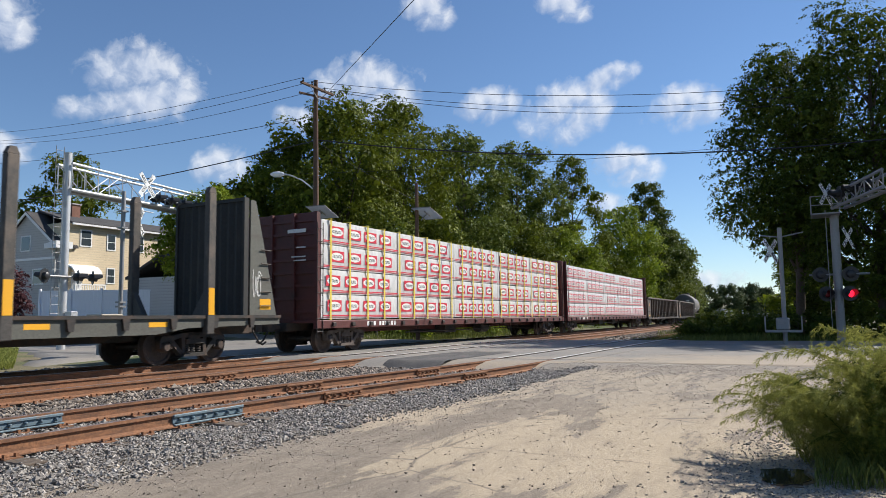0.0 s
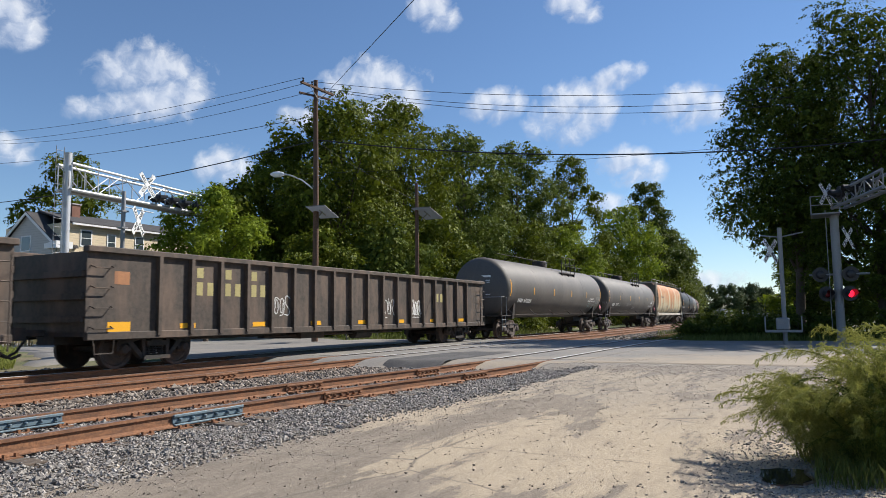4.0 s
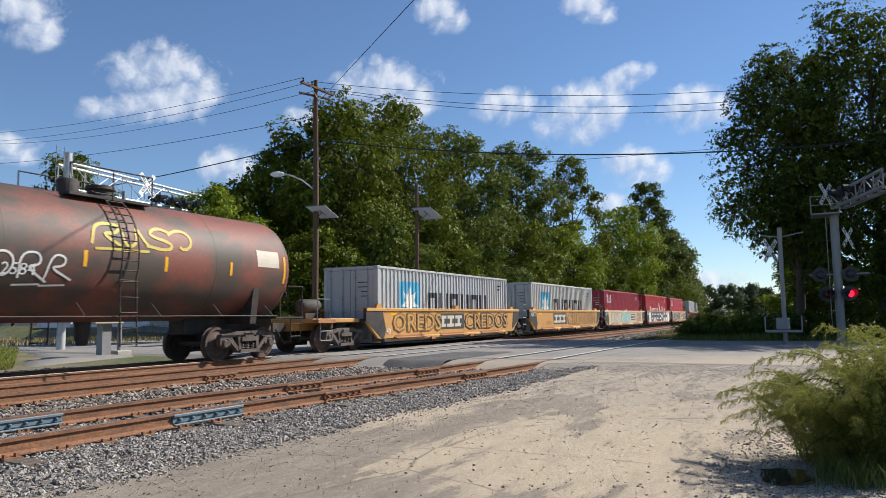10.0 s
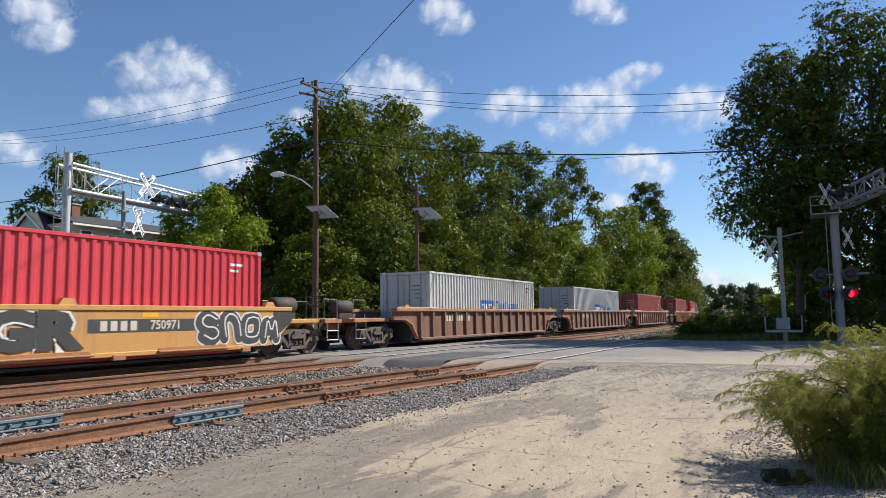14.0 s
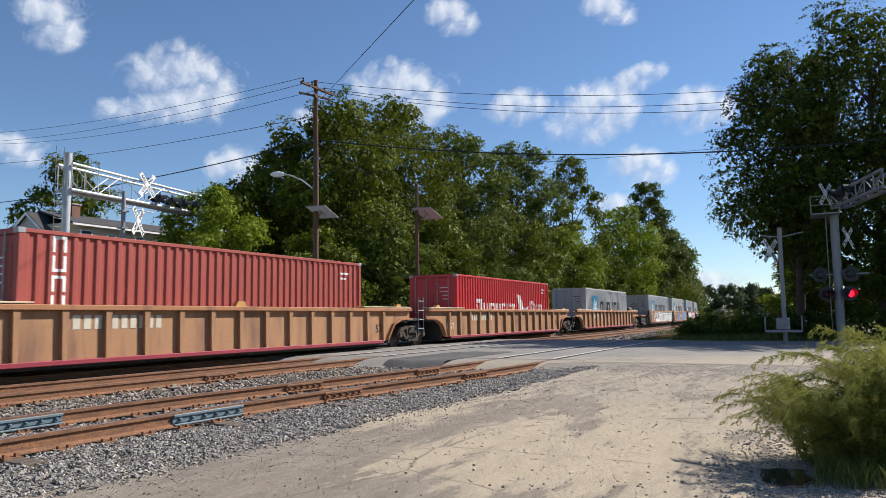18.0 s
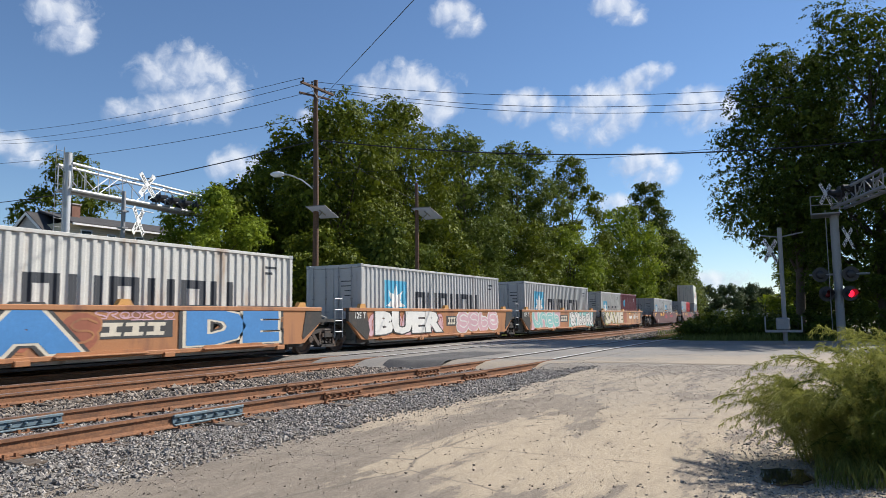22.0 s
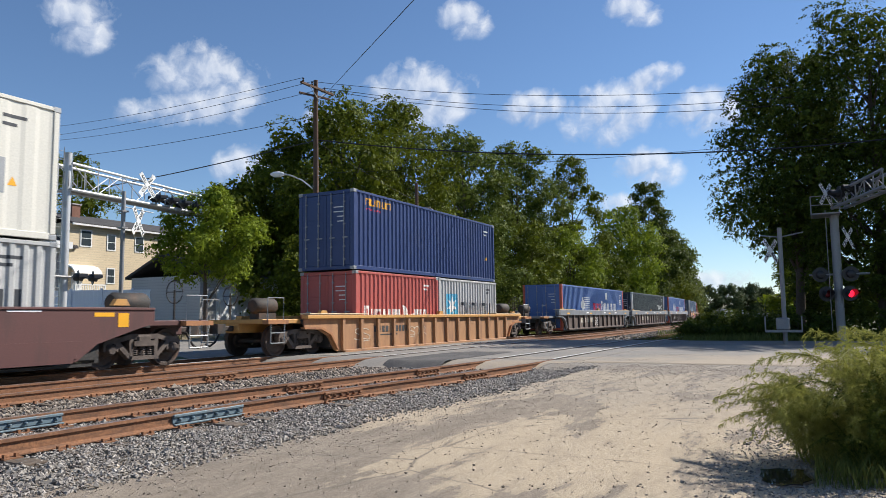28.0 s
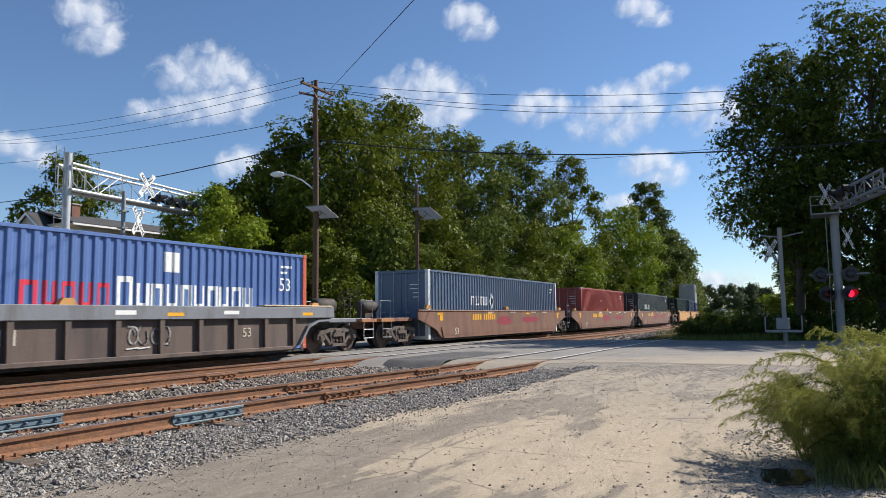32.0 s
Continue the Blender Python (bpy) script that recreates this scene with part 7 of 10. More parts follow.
container(571.7, 12.19, Z1 + H20 + 0.03, 2.88, PALE_CREAM, "cream white refrigerated container with red pennant stacked on top", art=flag_art(GREY_STEEL, RED_PRINT), smooth_side=True)

well_car(594.8, 17.4, "ribbed", TTX_BROWN, "single rusty yellow well car with ribbed sides", left=True, right=True, brake=True, chord=TTX_YELLOW, side=8.9, art=all_of(road_bars(-5.0, 0.62, 1, YR, DARK_TAG, 0.22), paint_scribble(-6.2, -5.3, 0.35, 0.8, YR, 2, CREAM_TAG, 71, 0.03), paint_scribble(-2.6, -1.2, 0.4, 0.8, YR, 3, CREAM_TAG, 72, 0.03)), drop=0.24)
container(591.9, 6.06, Z1, H20, FADED_RED, "short faded red container with white pennant", art=flag_art(WHITE, WHITE))
container(598.05, 6.06, Z1, H20, PALE_GREY, SHORT_STAR, art=star_line_art)


def yellow_word(t, y, surf, L, z0, H):
    decal(t, word_bars(-L / 2 + 0.75, z0 + H * 0.83, [0.3] * 5, 0.26, 0.06), y, ORANGE, "word_mark", "yellow painted blocks", surf)
    decal(t, word_bars(-L / 2 + 0.8, z0 + H * 0.77, [0.3] * 3, 0.06, 0.04), y, RED_PRINT, "word_mark", "red painted blocks", surf)


container(594.85, 12.19, Z1 + H20 + 0.03, 2.85, NAVY, "navy blue corrugated container stacked on two short ones", art=yellow_word)


def band_art(mid):
    def art(t, h):
        part("lettering", lettering("53", 0.36, CREAM_TAG), None, t, "painted well length", at=(5.4, YR - 0.006, 0.75))
        decal(t, word_bars(-4.3, 0.65, [0.24] * 4 + [-0.2] + [0.22] * 6, 0.32, 0.08), YR, CREAM_TAG, "marking", "pale painted blocks")
        scribble(t, mid, mid + 1.3, 0.5, 1.05, YR - 0.01, 4, PALE_TAG, int(mid * 10) + 90, 0.05)
        decal(t, [[(x, 1.26), (x + 0.55, 1.26), (x + 0.55, 1.36), (x, 1.36)] for x in (-3.4, 1.1, 4.4)], -1.49, WHITE, "stencil")
    return art


for i, s in enumerate((619.3, 639.2, 659.2)):
    well_car(s, 19.95, "banded", DUSTY_DARK, "long dusty brown well car with grey top band", left=i == 0, right=i == 2, brake=i == 0, chord=BAND_GREY, art=band_art((-1.0, 2.2, 1.5)[i]))
ORANGE_END = grimy("orange_red_post_paint", (0.5, 0.1, 0.05), (0.3, 0.08, 0.05), (0.55, 0.8), 0.5)
WHITE_END = grimy("white_post_paint", (0.62, 0.63, 0.62), (0.4, 0.38, 0.35), (0.55, 0.8), 0.5)
container(619.3, 16.15, Z1, H53, MID_BLUE, "long blue corrugated container with orange-red corner posts", 2.59, number_art("53", 1.0, 0.55, WHITE, pacific_art), ORANGE_END, post=0.17)
container(639.2, 16.15, Z1, H53, COAL, "long black corrugated container with white corner posts", 2.59, diamond_art(12.2), WHITE_END, post=0.17)
container(659.2, 16.15, Z1, H53, MID_BLUE, "long blue corrugated container with orange-red corner posts", 2.59, number_art("53", 1.0, 0.55, WHITE, pacific_art), ORANGE_END, post=0.17)

for i, s in enumerate((683.2, 703.0, 722.8)):
    well_car(s, 19.8, "folded", WELL_BROWN, "brown smooth-sided well car with white stencils", left=i == 0, right=i == 2, brake=i == 0, art=bn_art("53", 40 + i))
container(683.2, 16.15, Z1, H53, SLATE_BLUE, "long slate blue corrugated container with white corner posts", 2.59, diamond_art(4.2), WHITE_END, post=0.17)
container(703.0, 12.19, Z1, H40, BROWN_RED, "brownish red corrugated container in a brown well car", art=corner_mark(WHITE, 5.0, 1, 0.3, 0.3, 0.6))
container(722.8, 16.15, Z1, H53, COAL, "long black corrugated container with white marking", 2.59, diamond_art(3.0), COAL, post=0.2)
for i, (s, low, top) in enumerate(((747.0, DARK_GREEN, DARK_GREEN), (763.0, SLATE_BLUE, SLATE_BLUE), (779.0, NAVY, PALE_GREY))):
    well_car(s, 16.0, "flat", TTX_YELLOW, "yellow well car with two stacked containers", left=i == 0, right=i == 2)
    for z, p in ((Z1, low), (Z1 + 2.93, top)):
        container(s, 12.19, z, 2.9, p, "corrugated container in a double stack")
# ---- tank cars, hopper, gondolas and lumber flats ----
TANK_DULL = surface("dull_grey_black_tank_paint", (0.1, 0.09, 0.081), 0.62, 0, 18, 0.2, 0.06, (0.165, 0.142, 0.124), (0.45, 0.8), 0.8, (0.6, 1, 0.5))
TANK_BLACK = surface("matt_black_tank_paint", (0.022, 0.021, 0.021), 0.5, 0, 18, 0.2, 0.08, (0.05, 0.043, 0.038), (0.5, 0.8), 0.8, (0.6, 1, 0.5))
TANK_BLACK.node_tree.nodes["Principled BSDF"].inputs["Specular IOR Level"].default_value = 0.18
TANK_GREY = surface("dusty_dark_tank_paint", (0.085, 0.075, 0.068), 0.55, 0, 18, 0.2, 0.08, (0.17, 0.14, 0.12), (0.5, 0.8), 0.8, (0.6, 1, 0.5))
TANK_RUST = surface("rust_red_tank_paint", (0.19, 0.06, 0.04), 0.6, 0, 18, 0.25, 0.1, (0.075, 0.055, 0.043), (0.43, 0.58), 1.1, (0.5, 1, 0.6))
GONDOLA = surface("rusted_black_gondola_paint", (0.058, 0.044, 0.034), 0.7, 0, 9, 0.45, 0.25, (0.15, 0.1, 0.07), (0.46, 0.72), 1.5, (1.1, 1, 0.4))
FLAT_GREY = surface("grey_green_sill_paint", (0.1, 0.1, 0.084), 0.7, 0, 18, 0.25, 0.15, (0.08, 0.07, 0.06), (0.5, 0.75), 1.5, (0.4, 1, 2))
STAKE = surface("weathered_stake_paint", (0.06, 0.054, 0.048), 0.7, 0, 18, 0.3, 0.2, (0.16, 0.12, 0.09), (0.5, 0.7), 2, (1, 1, 0.4))
BOX_MAROON = surface("maroon_brown_end_paint", (0.1, 0.025, 0.022), 0.6, 0, 18, 0.25, 0.15, (0.05, 0.02, 0.018), (0.5, 0.75), 1.2)
YELLOW_GRAFF = surface("yellow_spray_paint", (0.55, 0.42, 0.06), 0.6, 0, 12, 0.15, 0.0)


def hopper_mat():
    m, t, b = node_mat("cream_hopper_paint_with_rust")
    fine = tex_noise(t, 22, 5, 0.6)
    base = ramp(t, fine, [(0.3, (0.42, 0.355, 0.215)), (0.7, (0.55, 0.47, 0.3))])
    co = t.nodes.new("ShaderNodeTexCoord")
    sep = t.nodes.new("ShaderNodeSeparateXYZ")
    t.links.new(co.outputs["Object"], sep.inputs[0])
    high = math_node(t, "MULTIPLY", math_node(t, "SUBTRACT", sep.outputs["Z"], 2.35), 0.3)
    run = tex_noise(t, 1.0, 7, 0.62, stretch=(1.25, 0.3, 0.1))
    wet = math_node(t, "ADD", math_node(t, "MULTIPLY", run, 0.95), math_node(t, "MULTIPLY", high, 0.3))
    mask = ramp(t, wet, [(0.46, 0.0), (0.53, 0.6), (0.62, 1.0)])
    rust = ramp(t, tex_noise(t, 3.0, 5, 0.7, stretch=(2, 2, 0.6)), [(0.3, (0.3, 0.095, 0.028)), (0.7, (0.54, 0.225, 0.06))])
    col = mix(t, mask, base, rust)
    # mottled and darker towards the bottom
    low_tone = tex_noise(t, 0.8, 5, 0.6, stretch=(1, 1, 1.6))
    low = math_node(t, "MULTIPLY", math_node(t, "SUBTRACT", 2.2, sep.outputs["Z"]), 0.2)
    col = mix(t, ramp(t, math_node(t, "ADD", low_tone, low), [(0.54, 0.0), (0.72, 0.8)]), col, (0.14, 0.12, 0.09))
    t.links.new(col, b.inputs["Base Color"])
    b.inputs["Roughness"].default_value = 0.65
    bump(t, b, fine, 0.1)
    return m


HOPPER = hopper_mat()
HOPPER_CREAM = surface("grey_cream_frame_paint", (0.42, 0.38, 0.3), 0.65, 0, 18, 0.2, 0.1, (0.26, 0.16, 0.09), (0.56, 0.72), 1.4, (1, 1, 0.5))
HOPPER_GREY = surface("grey_hopper_end_paint", (0.12, 0.125, 0.115), 0.65, 0, 18, 0.25, 0.15, (0.2, 0.13, 0.08), (0.55, 0.75), 1.2, (1, 1, 0.4))


def on_tank(x, a, r, zc, lift=0.006):
    """A place on the tank's skin: a is the angle above the level on the near side."""
    return (x, -(r + lift) * math.cos(a), zc + (r + lift) * math.sin(a))


def tank_patch(t, x0, x1, a0, a1, r, zc, material, name="marking", label="", lift=0.006):
    b = Build()
    n = max(1, round(abs(a1 - a0) / 0.08))
    v = []
    for i in range(n + 1):
        a = a0 + (a1 - a0) * i / n
        v += [on_tank(x0, a, r, zc, lift), on_tank(x1, a, r, zc, lift)]
    b.add(v, [(2 * i, 2 * i + 1, 2 * i + 3, 2 * i + 2) for i in range(n)])
    return part(name, b, material, t, label)


def tank_blocks(t, x, z, widths, h, r, zc, material, gap=0.07, label="white painted blocks"):
    b = Build()
    a0 = math.asin(max(-0.99, min(0.99, (z - zc) / r)))
    a1 = math.asin(max(-0.99, min(0.99, (z + h - zc) / r)))
    for i, w in enumerate(widths):
        if w > 0:
            poly = [(x, 0), (x + 0.85 * w, 0), (x + 0.85 * w, 1), (x, 1)]
            b.add([on_tank(u, a0 + (a1 - a0) * q, r, zc) for u, q in poly], [(0, 1, 2, 3)])
        x += abs(w) + gap
    return part("marking", b, material, t, label)


def tank_words(t, text, x, z, size, r, zc, material):
    me = lettering(text, size, material, 0.0, 0.004 if size < 0.2 else 0.0)
    a = math.asin((z - zc) / r)
    part("lettering", me, None, t, "white stencilled words", at=Matrix.Translation(on_tank(x, a, r, zc, 0.008)) @ Matrix.Rotation(-a, 4, "X"))


DULL_WHITE = surface("faded_white_marks", (0.4, 0.39, 0.37), 0.7, 0, 30, 0.2, 0.0)


def tank_table(t, x0, x1, z0, z1, rows, cols, r, zc):
    """A ruled data table stencilled in white lines, with small bars in its cells."""
    b, rr = Build(), random.Random(int(x0 * 10))

    def bar(u0, w0, u1, w1):
        q = [math.asin(max(-0.99, min(0.99, (w - zc) / r))) for w in (w0, w1)]
        b.add([on_tank(u0, q[0], r, zc, 0.007), on_tank(u1, q[0], r, zc, 0.007), on_tank(u1, q[1], r, zc, 0.007), on_tank(u0, q[1], r, zc, 0.007)], [(0, 1, 2, 3)])

    for i in range(rows + 1):
        z = z0 + (z1 - z0) * i / rows
        bar(x0, z - 0.004, x1, z + 0.004)
    for i in range(cols + 1):
        x = x0 + (x1 - x0) * i / cols
        bar(x - 0.004, z0, x + 0.004, z1)
    for i in range(rows):
        for j in range(cols):
            x, z, h = x0 + (x1 - x0) * (j + 0.12) / cols, z0 + (z1 - z0) * (i + 0.3) / rows, (z1 - z0) / rows
            bar(x, z, x + (x1 - x0) / cols * rr.uniform(0.3, 0.75), z + h * 0.4)
    return part("data_panel", b, DULL_WHITE, t, "stencilled white data table")


def tank_scrawl(t, x0, x1, z0, z1, r, zc, n, material, seed, width=0.06):
    polys = scrawl_lines(random.Random(seed), x0, x1, z0, z1, n, width * 0.75)
    b = Build()
    for poly in polys:
        b.add([on_tank(u, math.asin(max(-0.99, min(0.99, (w - zc) / r))), r, zc, 0.01) for u, w in poly], [(0, 1, 2, 3)])
    part("graffiti", b, material, t, "sprayed scrawl")


def tank_car(s, L, r, zc, paint, label, gas=False, mid_ladder=True):
    t = thing("tank_car", label, "tank car", group="cars of the freight train")
    hl = L / 2
    d = 0.62
    prof = [(-hl, 0.0)] + [(-hl + d * (1 - math.cos(a)), r * math.sin(a)) for a in [i * math.pi / 18 for i in range(1, 10)]]
    prof += [(-x, q) for x, q in reversed(prof)]
    b = Build().lathe(prof, 48, "x", (0, 0, zc))
    part("tank", b, paint, t, "cylindrical riveted steel tank" if not gas else "long smooth pressure tank", True)
    for i in range(5):
        x = -hl + d + (L - 2 * d) * i / 4
        part("seam", Build().lathe([(-0.015, r + 0.001), (0.0, r + 0.006), (0.015, r + 0.001)], 48, "x", (x, 0, zc)), paint, t, "", True)
    # stub sills, saddles and platforms
    tc = hl - 1.75
    for u in (-1, 1):
        sb = Build().box(min(u * (tc - 1.6), u * (hl + 0.1)), -0.32, 0.72, max(u * (tc - 1.6), u * (hl + 0.1)), 0.32, 1.16, c=0.03)
        sb.prism([(-1.25, 1.0), (1.25, 1.0), (1.38, zc - 0.55), (1.1, zc - 0.9), (0.6, zc - r * 0.93), (-0.6, zc - r * 0.93), (-1.1, zc - 0.9), (-1.38, zc - 0.55)], u * tc - 0.12, u * tc + 0.12, "x")
        part("saddle", sb, IRON, t)
        pb = Build().box(min(u * (hl - 1.0), u * (hl + 0.25)), -1.45, 1.14, max(u * (hl - 1.0), u * (hl + 0.25)), 1.45, 1.19)
        part("end_platform", pb, IRON, t)
        hb = Build()
        for y in (-1.42, 1.42):
            hb.tube([(u * (hl + 0.2), y, 1.18), (u * (hl + 0.2), y, 2.1), (u * (hl - 0.45), y, 2.1), (u * (hl - 0.45), y, 1.18)], 0.02, 6)
            ladder(hb, u * (hl - 0.1), y, 0.42, 1.15, 0.45, 2)
        hb.tube([(u * (hl + 0.22), -1.42, 2.1), (u * (hl + 0.22), 1.42, 2.1)], 0.02, 6)
        part("hand_rail", hb, IRON if u > 0 else GREY_STEEL, t, "bent steel hand rail")
        truck(t, u * tc, True)
        coupler(t, u * (hl + 0.1), u)
    rb = Build()
    for y in (-1.5, 1.5):
        rb.tube([(-hl + 1.0, y, 1.22), (hl - 1.0, y, 1.22)], 0.02, 6)
        for i in range(6):
            x = -hl + 1.2 + (L - 2.4) * i / 5
            rb.tube([(x, y, 1.22), (x, y * 0.78, zc - r * 0.72)], 0.018, 5)
    part("side_rail", rb, IRON, t, "long side hand rail")
    zt = zc + r
    if gas:
        gb = Build().box(0.9, -1.25, zt - 0.42, 3.6, 1.25, zt - 0.36)
        for x in (1.0, 2.3, 3.5):
            gb.prism([(-1.25, zt - 0.4), (-0.85, zt - 0.4), (-1.2, zt - 1.0)], x - 0.03, x + 0.03, "x")
        part("platform", gb, IRON, t)
        hb = Build()
        for y in (-1.22, 1.22):
            for x in (0.9, 1.8, 2.7, 3.6):
                hb.tube([(x, y, zt - 0.4), (x, y, zt + 0.62)], 0.02, 5)
            hb.tube([(0.9, y, zt + 0.62), (3.6, y, zt + 0.62)], 0.02, 5)
            hb.tube([(0.9, y, zt + 0.2), (3.6, y, zt + 0.2)], 0.015, 5)
        for x0, x1 in ((-hl + 1.5, 0.9), (3.6, hl - 1.5)):
            hb.tube([(x0, -0.5, zt - 0.1), (x0, -0.5, zt + 0.25), (x1, -0.5, zt + 0.25)], 0.016, 5)
            for i in range(4):
                x = x0 + (x1 - x0) * (i + 0.5) / 4
                hb.tube([(x, -0.5, zt - 0.1), (x, -0.5, zt + 0.25)], 0.014, 5)
        part("hand_rail", hb, IRON, t, "top walkway rails")
        part("valve_housing", Build().lathe([(zt - 0.15, 0.48), (zt + 0.26, 0.48), (zt + 0.34, 0.42), (zt + 0.34, 0.0)], 18, "z", (0.2, 0, 0)), IRON, t, "round valve housing", True)
    else:
        gb = Build().box(-1.1, -0.95, zt - 0.16, 1.1, 0.95, zt - 0.1)
        part("platform", gb, IRON, t)
        hb = Build()
        for y in (-0.95, 0.95):
            for x in (-1.1, 0.0, 1.1):
                hb.tube([(x, y, zt - 0.15), (x, y, zt + 0.55)], 0.018, 5)
            hb.tube([(-1.1, y, zt + 0.55), (1.1, y, zt + 0.55)], 0.018, 5)
        part("hand_rail", hb, IRON, t, "rails round the manway")
        part("manway", Build().lathe([(zt - 0.1, 0.3), (zt + 0.18, 0.3), (zt + 0.22, 0.36), (zt + 0.3, 0.34), (zt + 0.34, 0.0)], 16, "z", (0.35, 0, 0)), IRON, t, "hinged manway", True)
        part("valve_housing", Build().lathe([(zt - 0.1, 0.25), (zt + 0.3, 0.25), (zt + 0.36, 0.2), (zt + 0.36, 0.0)], 14, "z", (-0.5, 0, 0)), IRON, t, "", True)
    if mid_ladder:
        lb = Build()
        for sgn in (-1, 1):
            for q in (-0.22, 0.22):
                pts = [(q, sgn * (r + 0.14) * math.cos(a), zc + (r + 0.14) * math.sin(a)) for a in [i * 0.16 for i in range(-2, 9)]]
                pts = [(q, sgn * (r + 0.14), 0.55)] + pts
                lb.tube(pts, 0.02, 5)
            for i in range(12):
                a = -0.35 + 0.14 * i
                lb.tube([(-0.22, sgn * (r + 0.14) * math.cos(a), zc + (r + 0.14) * math.sin(a)), (0.22, sgn * (r + 0.14) * math.cos(a), zc + (r + 0.14) * math.sin(a))], 0.016, 5)
            for z in (0.6, 0.95, 1.3, 1.65, 2.0):
                lb.tube([(-0.22, sgn * (r + 0.14), z), (0.22, sgn * (r + 0.14), z)], 0.016, 5)
        part("ladder", lb, IRON, t, "ladder bent round the tank")
        part("bottom_outlet", Build().lathe([(0.55, 0.12), (0.7, 0.16), (zc - r + 0.05, 0.2)], 12, "z"), IRON, t)
    # orange reflectors and end stencils
    for i in range(6):
        x = -hl + 0.75 + (L - 1.5) * i / 5
        tall = 0.36 if i in (0, 5) else 0.16
        tank_patch(t, x, x + 0.09, -0.12 - tall / 2, -0.12 + tall, r, zc, ORANGE, "reflector", "orange reflector")
    for y, z, w, h in ((-0.75, 0.5, 0.85, 0.1), (-0.7, 0.32, 0.5, 0.04), (-0.7, 0.22, 0.6, 0.04), (-0.72, -0.4, 0.3, 0.04)):
        xx = -hl + d * (1 - math.sqrt(max(0.0, 1 - (max(abs(y), abs(z)) / r) ** 2))) - 0.02
        part("stencil", Build().add([(xx, y, zc + z), (xx, y + w, zc + z), (xx, y + w, zc + z + h), (xx, y, zc + z + h)], [(0, 3, 2, 1)]), WHITE, t)
    rides(t, s)
    return t


def placard(t, x, r, zc):
    """A red hazard diamond on its holder by the end platform."""
    m = Matrix.Translation((x, -1.5, 1.72))
    b = Build().prism([(0, -0.19), (0.19, 0), (0, 0.19), (-0.19, 0)], -0.006, 0.0)
    ob = part("placard", b, RED_PRINT, t, "red diamond hazard placard", at=m)
    part("placard_rim", Build().prism([(0, -0.22), (0.22, 0), (0, 0.22), (-0.22, 0)], 0.001, 0.01), WHITE, ob)
    part("placard_mark", Build().box(-0.1, -0.012, -0.03, 0.1, -0.007, 0.03), WHITE, ob)
    part("placard_post", Build().box(-0.02, 0.01, -0.55, 0.02, 0.03, 0.25), IRON, ob)


R1, C1 = 1.58, 2.63
gas1 = tank_car(123.45, 18.4, R1, C1, TANK_DULL, "long matt black gas tank car with white stencils", True, False)
NUMBERS = [0.15] * 4 + [-0.08] + [0.14] * 6
tank_blocks(gas1, -7.2, 1.86, NUMBERS, 0.2, R1, C1, WHITE, 0.045)
tank_words(gas1, "NON-ODORIZED", 6.46, 2.24, 0.135, R1, C1, WHITE)
tank_words(gas1, "LIQUEFIED PETROLEUM GAS", 6.42, 2.09, 0.135, R1, C1, WHITE)
tank_table(gas1, 7.5, 8.6, 1.98, 2.4, 8, 4, R1, C1)
tank_table(gas1, 6.8, 7.17, 1.68, 1.82, 2, 2, R1, C1)
tank_scrawl(gas1, 5.6, 8.0, 1.6, 2.0, R1, C1, 4, TEAL_TAG, 3, 0.03)
placard(gas1, 8.6, R1, C1)
gas2 = tank_car(143.65, 19.2, R1, C1, TANK_DULL, "long matt black gas tank car with rust-red end band", True, False)
tank_blocks(gas2, -7.54, 1.84, [0.16] * 4, 0.21, R1, C1, WHITE, 0.045)
tank_words(gas2, "204472", -5.98, 1.945, 0.36, R1, C1, WHITE)
tank_blocks(gas2, -7.4, 1.68, [0.1] * 8, 0.045, R1, C1, DULL_WHITE, 0.03, "small faded blocks")
tank_table(gas2, -5.2, -4.98, 1.86, 2.06, 2, 1, R1, C1)
tank_words(gas2, "LIQUEFIED", 7.57, 2.33, 0.135, R1, C1, WHITE)
tank_words(gas2, "PETROLEUM", 7.55, 2.19, 0.13, R1, C1, WHITE)
tank_words(gas2, "GAS", 7.3, 2.05, 0.13, R1, C1, WHITE)
tank_words(gas2, "NON-ODORIZED", 7.56, 1.91, 0.135, R1, C1, WHITE)
tank_blocks(gas2, 6.5, 1.86, [0.07] * 5, 0.1, R1, C1, WHITE, 0.025, "small white blocks")
tank_table(gas2, 6.35, 6.95, 1.6, 1.8, 3, 2, R1, C1)
tank_patch(gas2, 8.4, 9.0, -0.2, 1.25, R1, C1, TANK_RUST, "paint_patch", "rust-red primer patch", 0.003)
tank_table(gas2, 8.38, 8.98, 1.96, 2.42, 8, 3, R1, C1)
tank_words(gas2, "NAME!", 0.4, 1.72, 0.42, R1, C1, DULL_WHITE)
tank_scrawl(gas2, -2.9, -1.2, 1.85, 2.1, R1, C1, 6, DULL_WHITE, 4, 0.018)
placard(gas2, 9.1, R1, C1)
oil1 = tank_car(184.4, 17.6, 1.53, 2.73, TANK_BLACK, "glossy black tank car with curved ladder")
tank_blocks(oil1, -6.99, 1.93, [0.17] * 4, 0.2, 1.53, 2.73, WHITE, 0.05)
tank_words(oil1, "70395", -5.3, 2.03, 0.34, 1.53, 2.73, WHITE)
tank_table(oil1, 6.7, 7.9, 2.5, 3.0, 8, 4, 1.53, 2.73)
tank_patch(oil1, 0.7, 1.4, -0.5, -0.36, 1.53, 2.73, ORANGE, "data_panel", "orange painted panel")
oil2 = tank_car(200.4, 12.5, 1.48, 2.58, TANK_GREY, "dusty dark grey tank car with pale graffiti")
